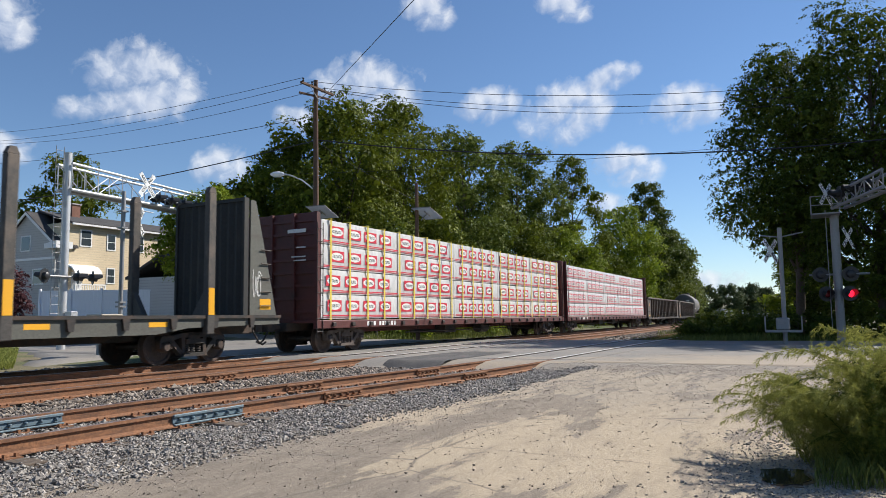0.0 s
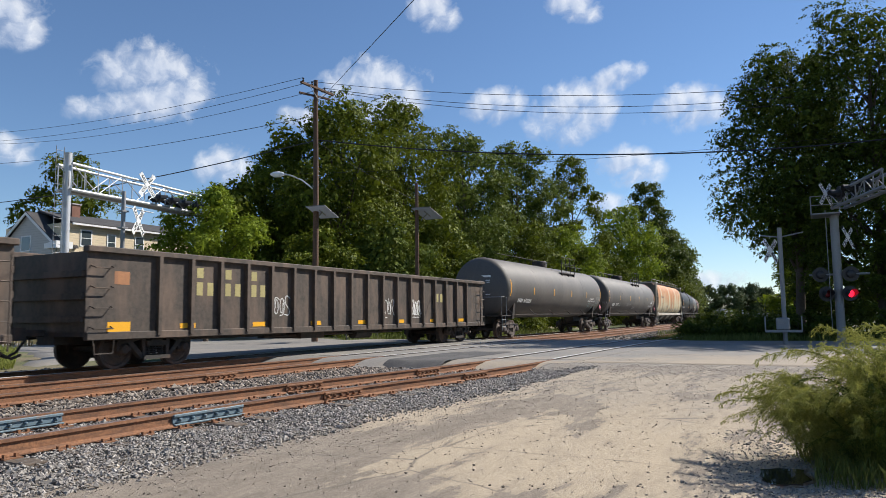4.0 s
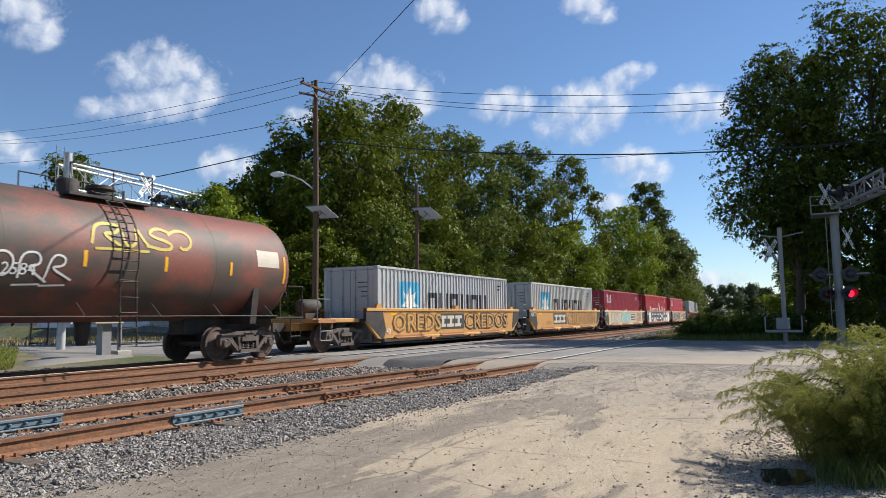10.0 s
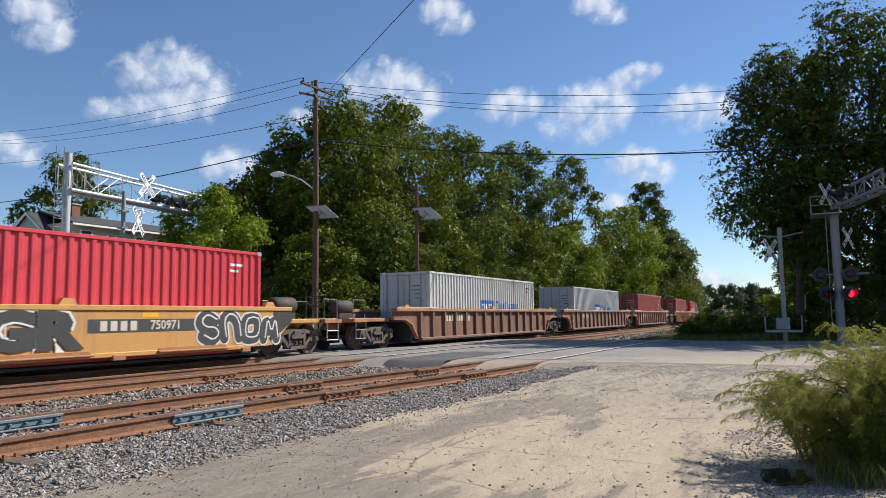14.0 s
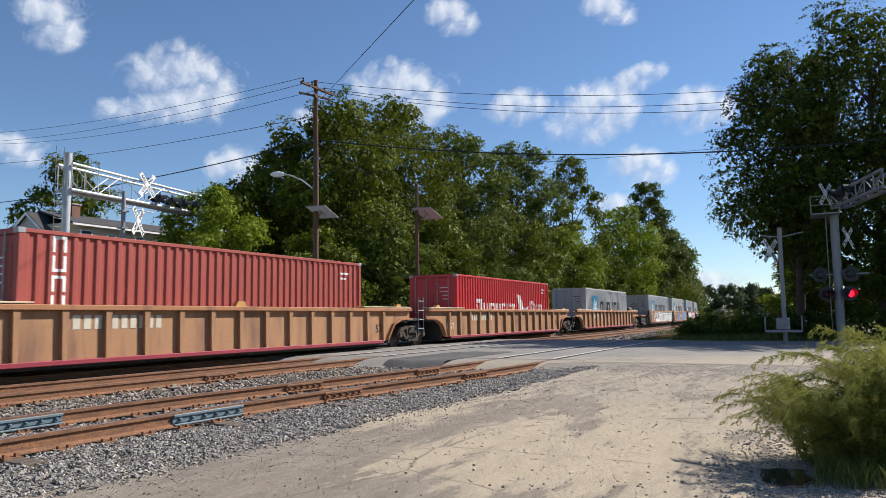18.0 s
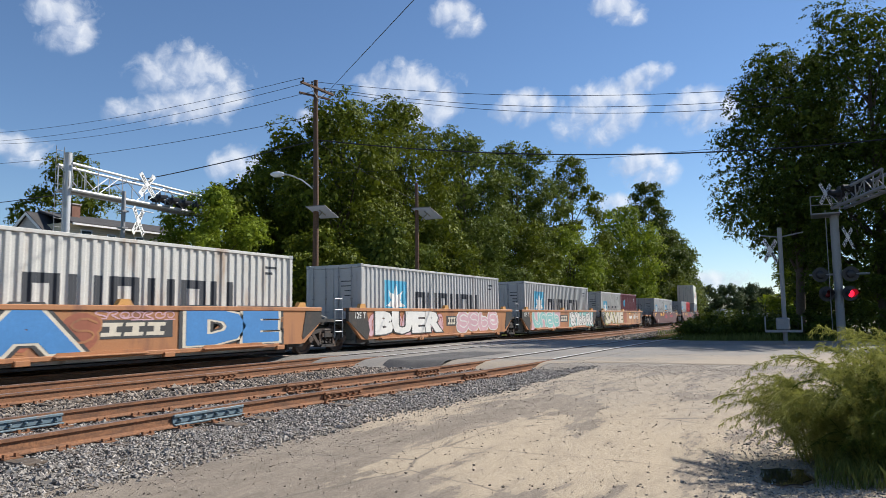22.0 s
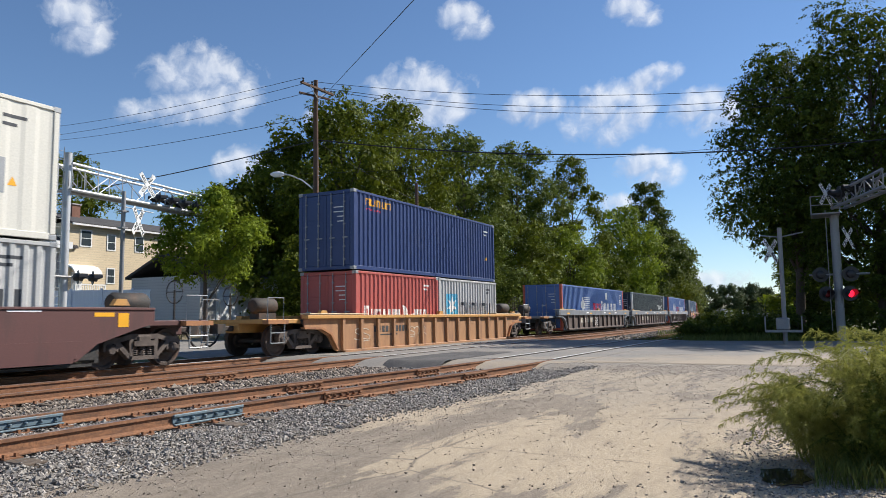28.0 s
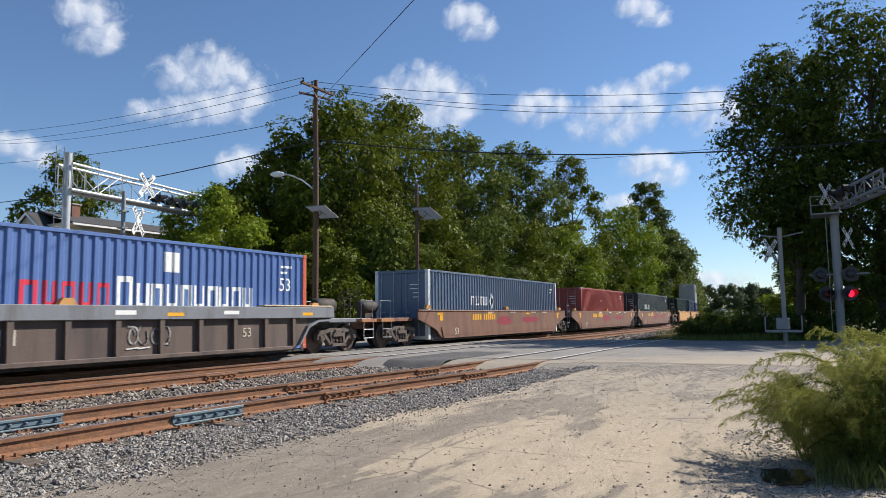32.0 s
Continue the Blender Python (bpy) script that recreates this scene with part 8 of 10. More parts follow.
tank_blocks(oil2, -4.32, 2.07, [0.15] * 4 + [-0.1] + [0.14] * 5, 0.19, 1.48, 2.58, WHITE, 0.045)
tank_scrawl(oil2, -5.4, -4.5, 2.75, 3.15, 1.48, 2.58, 4, DULL_WHITE, 5, 0.035)
tank_scrawl(oil2, -1.7, -0.5, 1.75, 2.3, 1.48, 2.58, 3, YELLOW_GRAFF, 6, 0.09)
tank_scrawl(oil2, 1.2, 4.4, 1.9, 2.3, 1.48, 2.58, 6, TEAL_TAG, 7)
tank_patch(oil2, 4.5, 5.4, -0.25, 0.1, 1.48, 2.58, CREAM_TAG, "data_panel", "pale data panel")
oil3 = tank_car(213.95, 12.3, 1.5, 2.6, TANK_RUST, "rust-red tank car with yellow graffiti")
tank_blocks(oil3, -3.8, 2.07, [0.16] * 4, 0.19, 1.5, 2.6, WHITE, 0.045)
tank_words(oil3, "2584", -2.45, 2.17, 0.36, 1.5, 2.6, WHITE)
tank_scrawl(oil3, -0.8, 2.0, 2.75, 3.4, 1.5, 2.6, 4, YELLOW_GRAFF, 8, 0.1)
tank_scrawl(oil3, -3.6, -1.4, 1.9, 2.6, 1.5, 2.6, 4, PALE_TAG, 9)
tank_patch(oil3, 4.3, 5.2, 0.0, 0.32, 1.5, 2.6, CREAM_TAG, "data_panel", "pale data panel")


def hopper_car(s, L):
    t = thing("hopper_car", "cream covered hopper car streaked with orange rust", "hopper car", group="cars of the freight train")
    hl = L / 2 - 1.25
    half = [(0.0, 4.42), (0.5, 4.4), (0.95, 4.28), (1.25, 4.05), (1.42, 3.7), (1.5, 3.2), (1.5, 2.6), (1.46, 2.1), (1.36, 1.7), (1.22, 1.42), (1.0, 1.3), (0.0, 1.28)]
    ring = [(-y, z) for y, z in half] + [(y, z) for y, z in reversed(half[1:-1])]
    n = len(ring)
    b = Build()
    v = []
    for x, k in ((-hl, 1), (hl, 1)):
        v += [(x, y * k, z) for y, z in ring]
    b.add(v, [(j, (j + 1) % n, n + (j + 1) % n, n + j) for j in range(n)])
    part("body", b, HOPPER, t, "rounded body with rust streaks", True)
    for u in (-1, 1):
        e = Build()
        v = [(u * (hl - 0.003), y, z) for y, z in ring]
        e.add(v, [tuple(range(n))])
        e.prism([(-1.3, 1.3), (1.3, 1.3), (1.3, 4.2), (-1.3, 4.2)], min(u * (hl + 0.0), u * (hl + 0.12)), max(u * (hl + 0.0), u * (hl + 0.12)), "x")
        part("end_sheet", e, HOPPER_GREY, t, "grey end sheet")
        fb = Build()
        x1 = u * (hl + 1.05)
        for y in (-1.44, 1.44):
            fb.box(x1 - 0.06, y - 0.05, 1.0, x1 + 0.06, y + 0.05, 4.42)
            fb.box(min(u * hl, x1), y - 0.05, 4.3, max(u * hl, x1), y + 0.05, 4.4)
            fb.box(min(u * hl, x1), y - 0.05, 1.05, max(u * hl, x1), y + 0.05, 1.35)
        fb.box(x1 - 0.05, -1.44, 4.3, x1 + 0.05, 1.44, 4.4)
        fb.tube([(u * hl, -0.9, 3.6), (x1, -0.9, 1.3)], 0.06, 6)
        fb.tube([(u * hl, 0.9, 3.6), (x1, 0.9, 1.3)], 0.06, 6)
        part("end_frame", fb, HOPPER_CREAM, t, "end frame with braces")
        lb = Build()
        ladder(lb, x1 - u * 0.3, -1.5, 0.5, 4.3, 0.42, 10)
        ladder(lb, x1 - u * 0.3, 1.5, 0.5, 4.3, 0.42, 10)
        part("ladder", lb, HOPPER_CREAM, t, "end ladder")
        part("end_deck", Build().box(min(u * hl, u * (hl + 1.2)), -1.4, 1.0, max(u * hl, u * (hl + 1.2)), 1.4, 1.1).box(min(u * (hl - 2), u * (hl + 1.2)), -0.32, 0.72, max(u * (hl - 2), u * (hl + 1.2)), 0.32, 1.05), IRON, t)
        truck(t, u * (hl - 0.55), True)
        coupler(t, u * (hl + 1.1), u)
    rb = Build()
    for y in (-1.05, 1.05):
        rb.tube([(-hl - 1.0, y, 4.72), (hl + 1.0, y, 4.72)], 0.02, 5)
        for i in range(13):
            x = -hl - 1 + (2 * hl + 2) * i / 12
            rb.tube([(x, y, 4.3), (x, y, 4.72)], 0.02, 5)
    part("roof_rail", rb, HOPPER_CREAM, t, "roof walkway rails")
    part("running_board", Build().box(-hl - 1.0, -1.0, 4.44, hl + 1.0, -0.55, 4.48).box(-hl - 1.0, 0.55, 4.44, hl + 1.0, 1.0, 4.48), HOPPER_GREY, t)
    for i in range(6):
        x = -hl + 1.4 + (2 * hl - 2.8) * i / 5
        part("roof_hatch", Build().lathe([(4.4, 0.4), (4.52, 0.4), (4.56, 0.3), (4.56, 0.0)], 14, "z", (x, 0, 0)), HOPPER_GREY, t)
    sb = Build()
    for y in (-1.3, 1.3):
        sb.box(-hl, y - 0.08, 1.05, hl, y + 0.08, 1.3, c=0.015)
    part("side_sill", sb, HOPPER_CREAM, t, "cream side sill")
    for i in range(4):
        x = -hl + 3.0 + (2 * hl - 6.0) * i / 3
        hb = Build()
        v = [(x - 1.6, -1.25, 1.3), (x + 1.6, -1.25, 1.3), (x + 1.6, 1.25, 1.3), (x - 1.6, 1.25, 1.3), (x - 0.35, -0.45, 0.5), (x + 0.35, -0.45, 0.5), (x + 0.35, 0.45, 0.5), (x - 0.35, 0.45, 0.5)]
        hb.add(v, [(0, 1, 5, 4), (1, 2, 6, 5), (2, 3, 7, 6), (3, 0, 4, 7), (4, 5, 6, 7)])
        hp = part("hopper", hb, HOPPER_GREY, t, "sloping discharge hopper")
        part("outlet_gate", Build().box(x - 0.45, -0.7, 0.42, x + 0.45, 0.7, 0.52).tube([(x, -1.2, 0.47), (x, -0.6, 0.47)], 0.03, 6), IRON, hp)
    scribble(t, -6.2, -4.6, 2.2, 2.5, -1.5, 3, DARK_TAG, 61, 0.03)
    scribble(t, 0.0, 1.6, 2.0, 2.9, -1.51, 2, DARK_TAG, 62, 0.04)
    decal(t, word_bars(-7.0, 2.9, [0.2] * 8, 0.1, 0.05), -1.505, DARK_TAG, "marking", "faint dark blocks")
    rides(t, s)


hopper_car(164.3, 19.6)


def gondola(s, L, seed, paint_mark):
    t = thing("gondola_car", "rusty black open gondola with ribbed sides", "gondola car", group="cars of the freight train")
    hl, zb, zt = L / 2, 0.78, 2.66
    r = random.Random(seed)
    for u in (-1, 1):
        sd = part("side", Build().box(-hl, min(u * 1.3, u * 1.36), zb, hl, max(u * 1.3, u * 1.36), zt), GONDOLA, t, "side sheet")
        part("top_chord", Build().box(-hl - 0.05, min(u * 1.26, u * 1.47), zt - 0.02, hl + 0.05, max(u * 1.26, u * 1.47), zt + 0.12, c=0.02), GONDOLA, sd)
        part("bottom_chord", Build().box(-hl, min(u * 1.3, u * 1.44), zb - 0.08, hl, max(u * 1.3, u * 1.44), zb + 0.1, c=0.015), GONDOLA, sd)
        rib = cached(("grib", u), lambda: Build().prism([(-0.05, zb), (0.05, zb), (0.05, zt), (-0.05, zt)], min(u * 1.36, u * 1.48), max(u * 1.36, u * 1.48)).mesh("rib", GONDOLA))
        for i in range(18):
            part("rib", rib, None, sd, at=(-hl + 1.9 + (L - 3.8) * i / 17, 0, 0))
    for u in (-1, 1):
        eb = Build().box(min(u * (hl - 0.02), u * (hl - 0.1)), -1.3, zb, max(u * (hl - 0.02), u * (hl - 0.1)), 1.3, zt)
        for z in (1.1, 1.6, 2.1):
            eb.box(min(u * (hl - 0.02), u * (hl + 0.06)), -1.3, z, max(u * (hl - 0.02), u * (hl + 0.06)), 1.3, z + 0.14)
        part("end_wall", eb, GONDOLA, t)
        lb = Build()
        ladder(lb, u * (hl - 0.35), -u * 1.5, 0.55, 2.5, 0.45, 5)
        for z in (0.95, 1.4, 1.85, 2.3):
            q = u * 1.36
            lb.tube([(u * (hl - 0.62), q, z + 0.05), (u * (hl - 0.6), q * 1.1, z), (u * (hl - 0.12), q * 1.1, z), (u * (hl - 0.1), q, z + 0.05)], 0.016, 5)
        lb.tube([(u * (hl - 0.7), u * 1.42, 0.75), (u * (hl - 0.65), u * 1.42, 0.4), (u * (hl - 0.2), u * 1.42, 0.4), (u * (hl - 0.15), u * 1.42, 0.75)], 0.018, 5)
        part("ladder", lb, GONDOLA, t, "ladder and grab irons")
        truck(t, u * (hl - 2.1), False)
        coupler(t, u * (hl + 0.05), u)
    part("floor", Build().box(-hl, -1.3, zb, hl, 1.3, zb + 0.1).box(-hl, -0.3, 0.6, hl, 0.3, zb), IRON, t)
    part("underframe", Build().box(-2.5, -0.9, 0.5, -1.3, 0.9, 0.75).tube([(-4, -0.7, 0.6), (4, -0.7, 0.6)], 0.04, 6).lathe([(0.6, 0.2), (1.6, 0.2)], 10, "x", (0, -0.7, 0.6)), IRON, t)
    for i in range(7):
        x = -hl + 2.6 + (L - 5.2) * i / 6
        decal(t, [[(x, 0.92), (x + 0.5, 0.92), (x + 0.5, 1.05), (x, 1.05)]], -1.36, ORANGE, "reflector", "orange reflector")
    decal(t, [[(-hl + 0.55, 0.85), (-hl + 1.15, 0.85), (-hl + 1.15, 1.1), (-hl + 0.55, 1.1)]], -1.36, ORANGE, "reflector", "yellow panel")
    decal(t, [[(-hl + 0.7, 1.95), (-hl + 1.1, 1.95), (-hl + 1.1, 2.25), (-hl + 0.7, 2.25)]], -1.36, TTX_ORANGE, "paint_patch", "orange square")
    step = (L - 3.8) / 17
    for k, x0 in enumerate((1, 2, 3, 14)):
        x = -hl + 1.9 + step * x0 + 0.22
        if seed == 71 and k < 3:
            for q, digit in enumerate(("49", "07", "62")[k]):
                part("lettering", lettering(digit, 0.46, paint_mark), None, t, "faded yellow digit", at=(x + 0.12 + 0.42 * q, -1.365, 1.92))
        else:
            decal(t, word_bars(x, 1.75, [0.24, 0.24], 0.34, 0.12), -1.36, paint_mark, "marking", "faded yellow painted blocks")
        if k < 3:
            decal(t, word_bars(x, 2.2, [0.26], 0.26, 0.12), -1.36, paint_mark, "marking", "faded yellow painted blocks")
    for k in range(5):
        x = -hl + 1.9 + step * r.choice((4, 5, 6, 7, 8, 9, 10, 12)) + 0.15
        scribble(t, x, x + 0.72, 1.15, 1.85, -1.365, 3, PALE_TAG, seed + k, 0.035)
    rides(t, s)


MARK_YELLOW = surface("faded_yellow_mark", (0.4, 0.34, 0.14), 0.7, 0, 12, 0.2, 0.0)
gondola(79.4, 20.5, 71, MARK_YELLOW)
gondola(101.6, 20.7, 75, MARK_YELLOW)
# loose scrap poles standing in the first gondola
scrap = thing("scrap_pipes", "rusty scrap pipes sticking out of the gondola", "scrap metal")
for i, (x, y, h, a) in enumerate(((-1.2, 0.4, 3.3, 6), (3.0, 0.2, 3.0, -2), (5.5, 0.5, 3.15, 14), (6.6, 0.3, 3.0, -4))):
    part("pipe", Build().tube([(x, y, 0.9), (x + (h - 0.9) * math.tan(radians(a)), y, h)], 0.07, 8), RUST, scrap)
rides(scrap, 79.4)


def wrap_mat():
    m, t, b = node_mat("white_lumber_wrap")
    fold = tex_noise(t, 3.0, 6, 0.65, stretch=(1.2, 1.2, 0.5), distort=1.2)
    crease = tex_noise(t, 11, 4, 0.6, stretch=(0.6, 1, 1.4), distort=2.0)
    col = ramp(t, fold, [(0.3, (0.5, 0.495, 0.49)), (0.6, (0.69, 0.68, 0.66))])
    t.links.new(col, b.inputs["Base Color"])
    b.inputs["Roughness"].default_value = 0.38
    h = math_node(t, "ADD", math_node(t, "MULTIPLY", fold, 0.7), math_node(t, "MULTIPLY", crease, 0.3))
    bump(t, b, h, 0.55, 0.035)
    return m


WRAP = wrap_mat()


def logo_mesh():
    """A red frame with a white oval and dark blocks, in three thin layers."""
    red = [(-0.39, -0.185), (0.39, -0.185), (0.39, 0.185), (-0.39, 0.185)]
    oval = [(0.34 * math.cos(a), 0.135 * math.sin(a)) for a in [n * math.pi / 8 for n in range(16)]]
    polys = [(red, 0.0, 0), (oval, -0.0015, 1)]
    for n in range(6):
        for poly in letter_bars(-0.25 + 0.085 * n, -0.05, 0.07, 0.1, n)[0]:
            polys.append((poly, -0.003, 2))
    v, f = [], []
    for pts, y, _ in polys:
        f.append(tuple(range(len(v), len(v) + len(pts))))
        v += [(a, y, b) for a, b in pts]
    me = bpy.data.meshes.new("print")
    me.from_pydata(v, [], f)
    for m in (RED_PRINT, WHITE, INK):
        me.materials.append(m)
    for face, (_, _, k) in zip(me.polygons, polys):
        face.material_index = k
    return me


def lumber_load(s, L, straps, seed):
    """Wrapped packs of boards, four high, on both sides of the beam."""
    r = random.Random(seed)
    t = thing("lumber_load", "white plastic-wrapped lumber packs with red prints stacked four high", "lumber")
    rows = 5
    z0, ph = 1.1, 0.82
    cuts = [-L / 2 + 0.15 + (L - 0.3) * i / rows + (r.uniform(-0.35, 0.35) if 0 < i < rows else 0) for i in range(rows + 1)]
    for side in (-1, 1):
        for k in range(4):
            for i in range(rows):
                xa, xb = cuts[i] + 0.015, cuts[i + 1] - 0.015
                za, zb2 = z0 + ph * k + 0.01, z0 + ph * (k + 1) - 0.015
                b = Build()
                nx, nz = 10, 4
                jit = r.uniform(0, 50)
                yo = side * (1.3 + r.uniform(-0.005, 0.005))
                v = []
                for j in range(nz + 1):
                    for q in range(nx + 1):
                        x, z = xa + (xb - xa) * q / nx, za + (zb2 - za) * j / nz
                        rim = 0.03 if j in (0, nz) or q in (0, nx) else 0.0
                        sag = 0.007 * noise.noise(Vector((x * 1.7, z * 2.5, jit)))
                        v.append((x, yo - side * (rim + 0.012 + sag), z))
                m = len(v)
                v += [(x, side * 0.12, z) for x in (xa, xb) for z in (za, zb2)]
                f = [(j * (nx + 1) + q, j * (nx + 1) + q + 1, (j + 1) * (nx + 1) + q + 1, (j + 1) * (nx + 1) + q) for j in range(nz) for q in range(nx)]
                top = [nz * (nx + 1) + q for q in range(nx + 1)]
                bot = list(range(nx + 1))
                lef = [j * (nx + 1) for j in range(nz + 1)]
                rig = [j * (nx + 1) + nx for j in range(nz + 1)]
                f += [tuple(top + [m + 3, m + 1]), tuple(bot + [m + 2, m]), tuple(lef + [m + 1, m]), tuple(rig + [m + 3, m + 2])]
                b.add(v, f)
                p = part("lumber_pack", b, WRAP, t, "white wrapped pack of boards", True)
                if side < 0:
                    x = xa + r.uniform(0.1, 0.5)
                    zc = (za + zb2) / 2 + 0.03
                    while x + 0.8 < xb:
                        part("print", cached("logo", logo_mesh), None, p, "red printed frame round a white oval", at=(x + 0.39, -1.302, zc))
                        x += 1.02 + r.uniform(-0.04, 0.04)
                    for zz, hh in ((0.09, 0.035), (0.05, 0.015)):
                        decal(p, [[(xa + 0.05, za + zz), (xb - 0.05, za + zz), (xb - 0.05, za + zz + hh), (xa + 0.05, za + zz + hh)]], -1.298, RED_PRINT, "red_line", "red printed line", depth=0.004)
    n = 22
    for i in range(n):
        x = -L / 2 + 0.6 + (L - 1.2) * i / (n - 1)
        if straps:
            part("strap", Build().box(x - 0.045, -1.325, 1.02, x + 0.045, -1.315, 4.42).box(x - 0.05, -1.35, 4.4, x + 0.05, 0.0, 4.415), YELLOW_STRAP, t, "yellow webbing strap")
        else:
            part("strap", Build().box(x - 0.01, -1.322, 1.02, x + 0.01, -1.314, 4.41), INK, t, "thin steel cable")
    rides(t, s)


def centerbeam(s, L, seed):
    t = thing("centerbeam_car", "maroon centre-beam lumber flatcar with end bulkheads", "flatcar", group="cars of the freight train")
    hl = L / 2
    part("deck", Build().box(-hl, -1.4, 0.98, hl, 1.4, 1.07, c=0.01), BOX_MAROON, t)
    for u in (-1, 1):
        part("side_sill", Build().box(-hl, min(u * 1.3, u * 1.43), 0.8, hl, max(u * 1.3, u * 1.43), 1.06, c=0.015), BOX_MAROON, t)
        wb = cached(("winch", u), lambda: Build().box(-0.09, min(u * 1.4, u * 1.5), 0.86, 0.09, max(u * 1.4, u * 1.5), 1.0, c=0.02).mesh("winch", IRON))
        for i in range(22):
            part("winch", wb, None, t, at=(-hl + 0.9 + (L - 1.8) * i / 21, 0, 0))
    for u in (-1, 1):
        eb = Build().box(min(u * (hl - 0.25), u * (hl - 0.1)), -1.4, 1.05, max(u * (hl - 0.25), u * (hl - 0.1)), 1.4, 4.55, c=0.02)
        e = part("bulkhead", eb, BOX_MAROON, t, "maroon end bulkhead")
        for y in (-1.38, -0.46, 0.46, 1.38):
            part("post", Build().box(min(u * (hl - 0.12), u * hl), y - 0.06, 1.05, max(u * (hl - 0.12), u * hl), y + 0.06, 4.55), BOX_MAROON, e)
        for k in range(8):
            z = 1.3 + 0.42 * k
            part("rib", Build().box(min(u * (hl - 0.12), u * (hl - 0.04)), -1.35, z, max(u * (hl - 0.12), u * (hl - 0.04)), 1.35, z + 0.09), BOX_MAROON, e)
        lb = Build()
        ladder(lb, u * (hl - 0.16), -1.45, 0.5, 4.2, 0.3, 9)
        part("ladder", lb, IRON, e)
        mb = Build()
        for k, (w, z, h) in enumerate(((0.75, 3.9, 0.12), (0.4, 3.4, 0.04), (0.6, 3.1, 0.04), (0.5, 2.98, 0.04))):
            x = u * (hl + 0.004)
            mb.add([(x, -1.0, z), (x, -1.0 + w, z), (x, -1.0 + w, z + h), (x, -1.0, z + h)], [(0, 1, 2, 3)])
        part("marking", mb, WHITE, e, "white painted blocks")
        part("sill_end", Build().box(min(u * (hl - 2.2), u * (hl + 0.15)), -0.35, 0.72, max(u * (hl - 2.2), u * (hl + 0.15)), 0.35, 1.0, c=0.02), IRON, t)
        truck(t, u * (hl - 2.05), True)
        coupler(t, u * hl, u)
    part("centre_sill", Build().box(-hl + 2, -0.4, 0.62, hl - 2, 0.4, 1.0).box(-0.1 - 0.9, -0.08, 1.07, 0.9, 0.08, 4.4), BOX_MAROON, t)
    part("centre_beam", Build().box(-hl + 0.3, -0.1, 4.15, hl - 0.3, 0.1, 4.4), BOX_MAROON, t)
    ub = Build().lathe([(-0.45, 0.0), (-0.45, 0.24), (0.45, 0.24), (0.45, 0.0)], 14, "x", (1.5, -0.75, 0.62)).box(-2.6, -0.9, 0.45, -1.6, 0.9, 0.8)
    ub.tube([(-6, -0.9, 0.55), (6, -0.9, 0.55)], 0.025, 6)
    for x in (-5, -3, 3.4, 5):
        ub.tube([(x, -0.9, 0.55), (x, -0.9, 0.98)], 0.025, 5)
    part("brake_gear", ub, IRON, t, "brake reservoir and pipes under the deck")
    decal(t, word_bars(-9.5, 0.86, [0.16] * 3 + [-0.1] + [0.15] * 6, 0.15, 0.05), -1.432, WHITE, "marking", "white painted blocks")
    rides(t, s)


centerbeam(30.35, 24.7, 1)
lumber_load(30.35, 24.1, True, 81)
centerbeam(55.55, 24.4, 2)
lumber_load(55.55, 23.8, False, 83)


BULKHEAD_BLACK = surface("sooty_black_bulkhead_paint", (0.02, 0.02, 0.019), 0.7, 0, 14, 0.35, 0.2, (0.05, 0.043, 0.037), (0.5, 0.75), 1.2, (1, 1, 0.4))


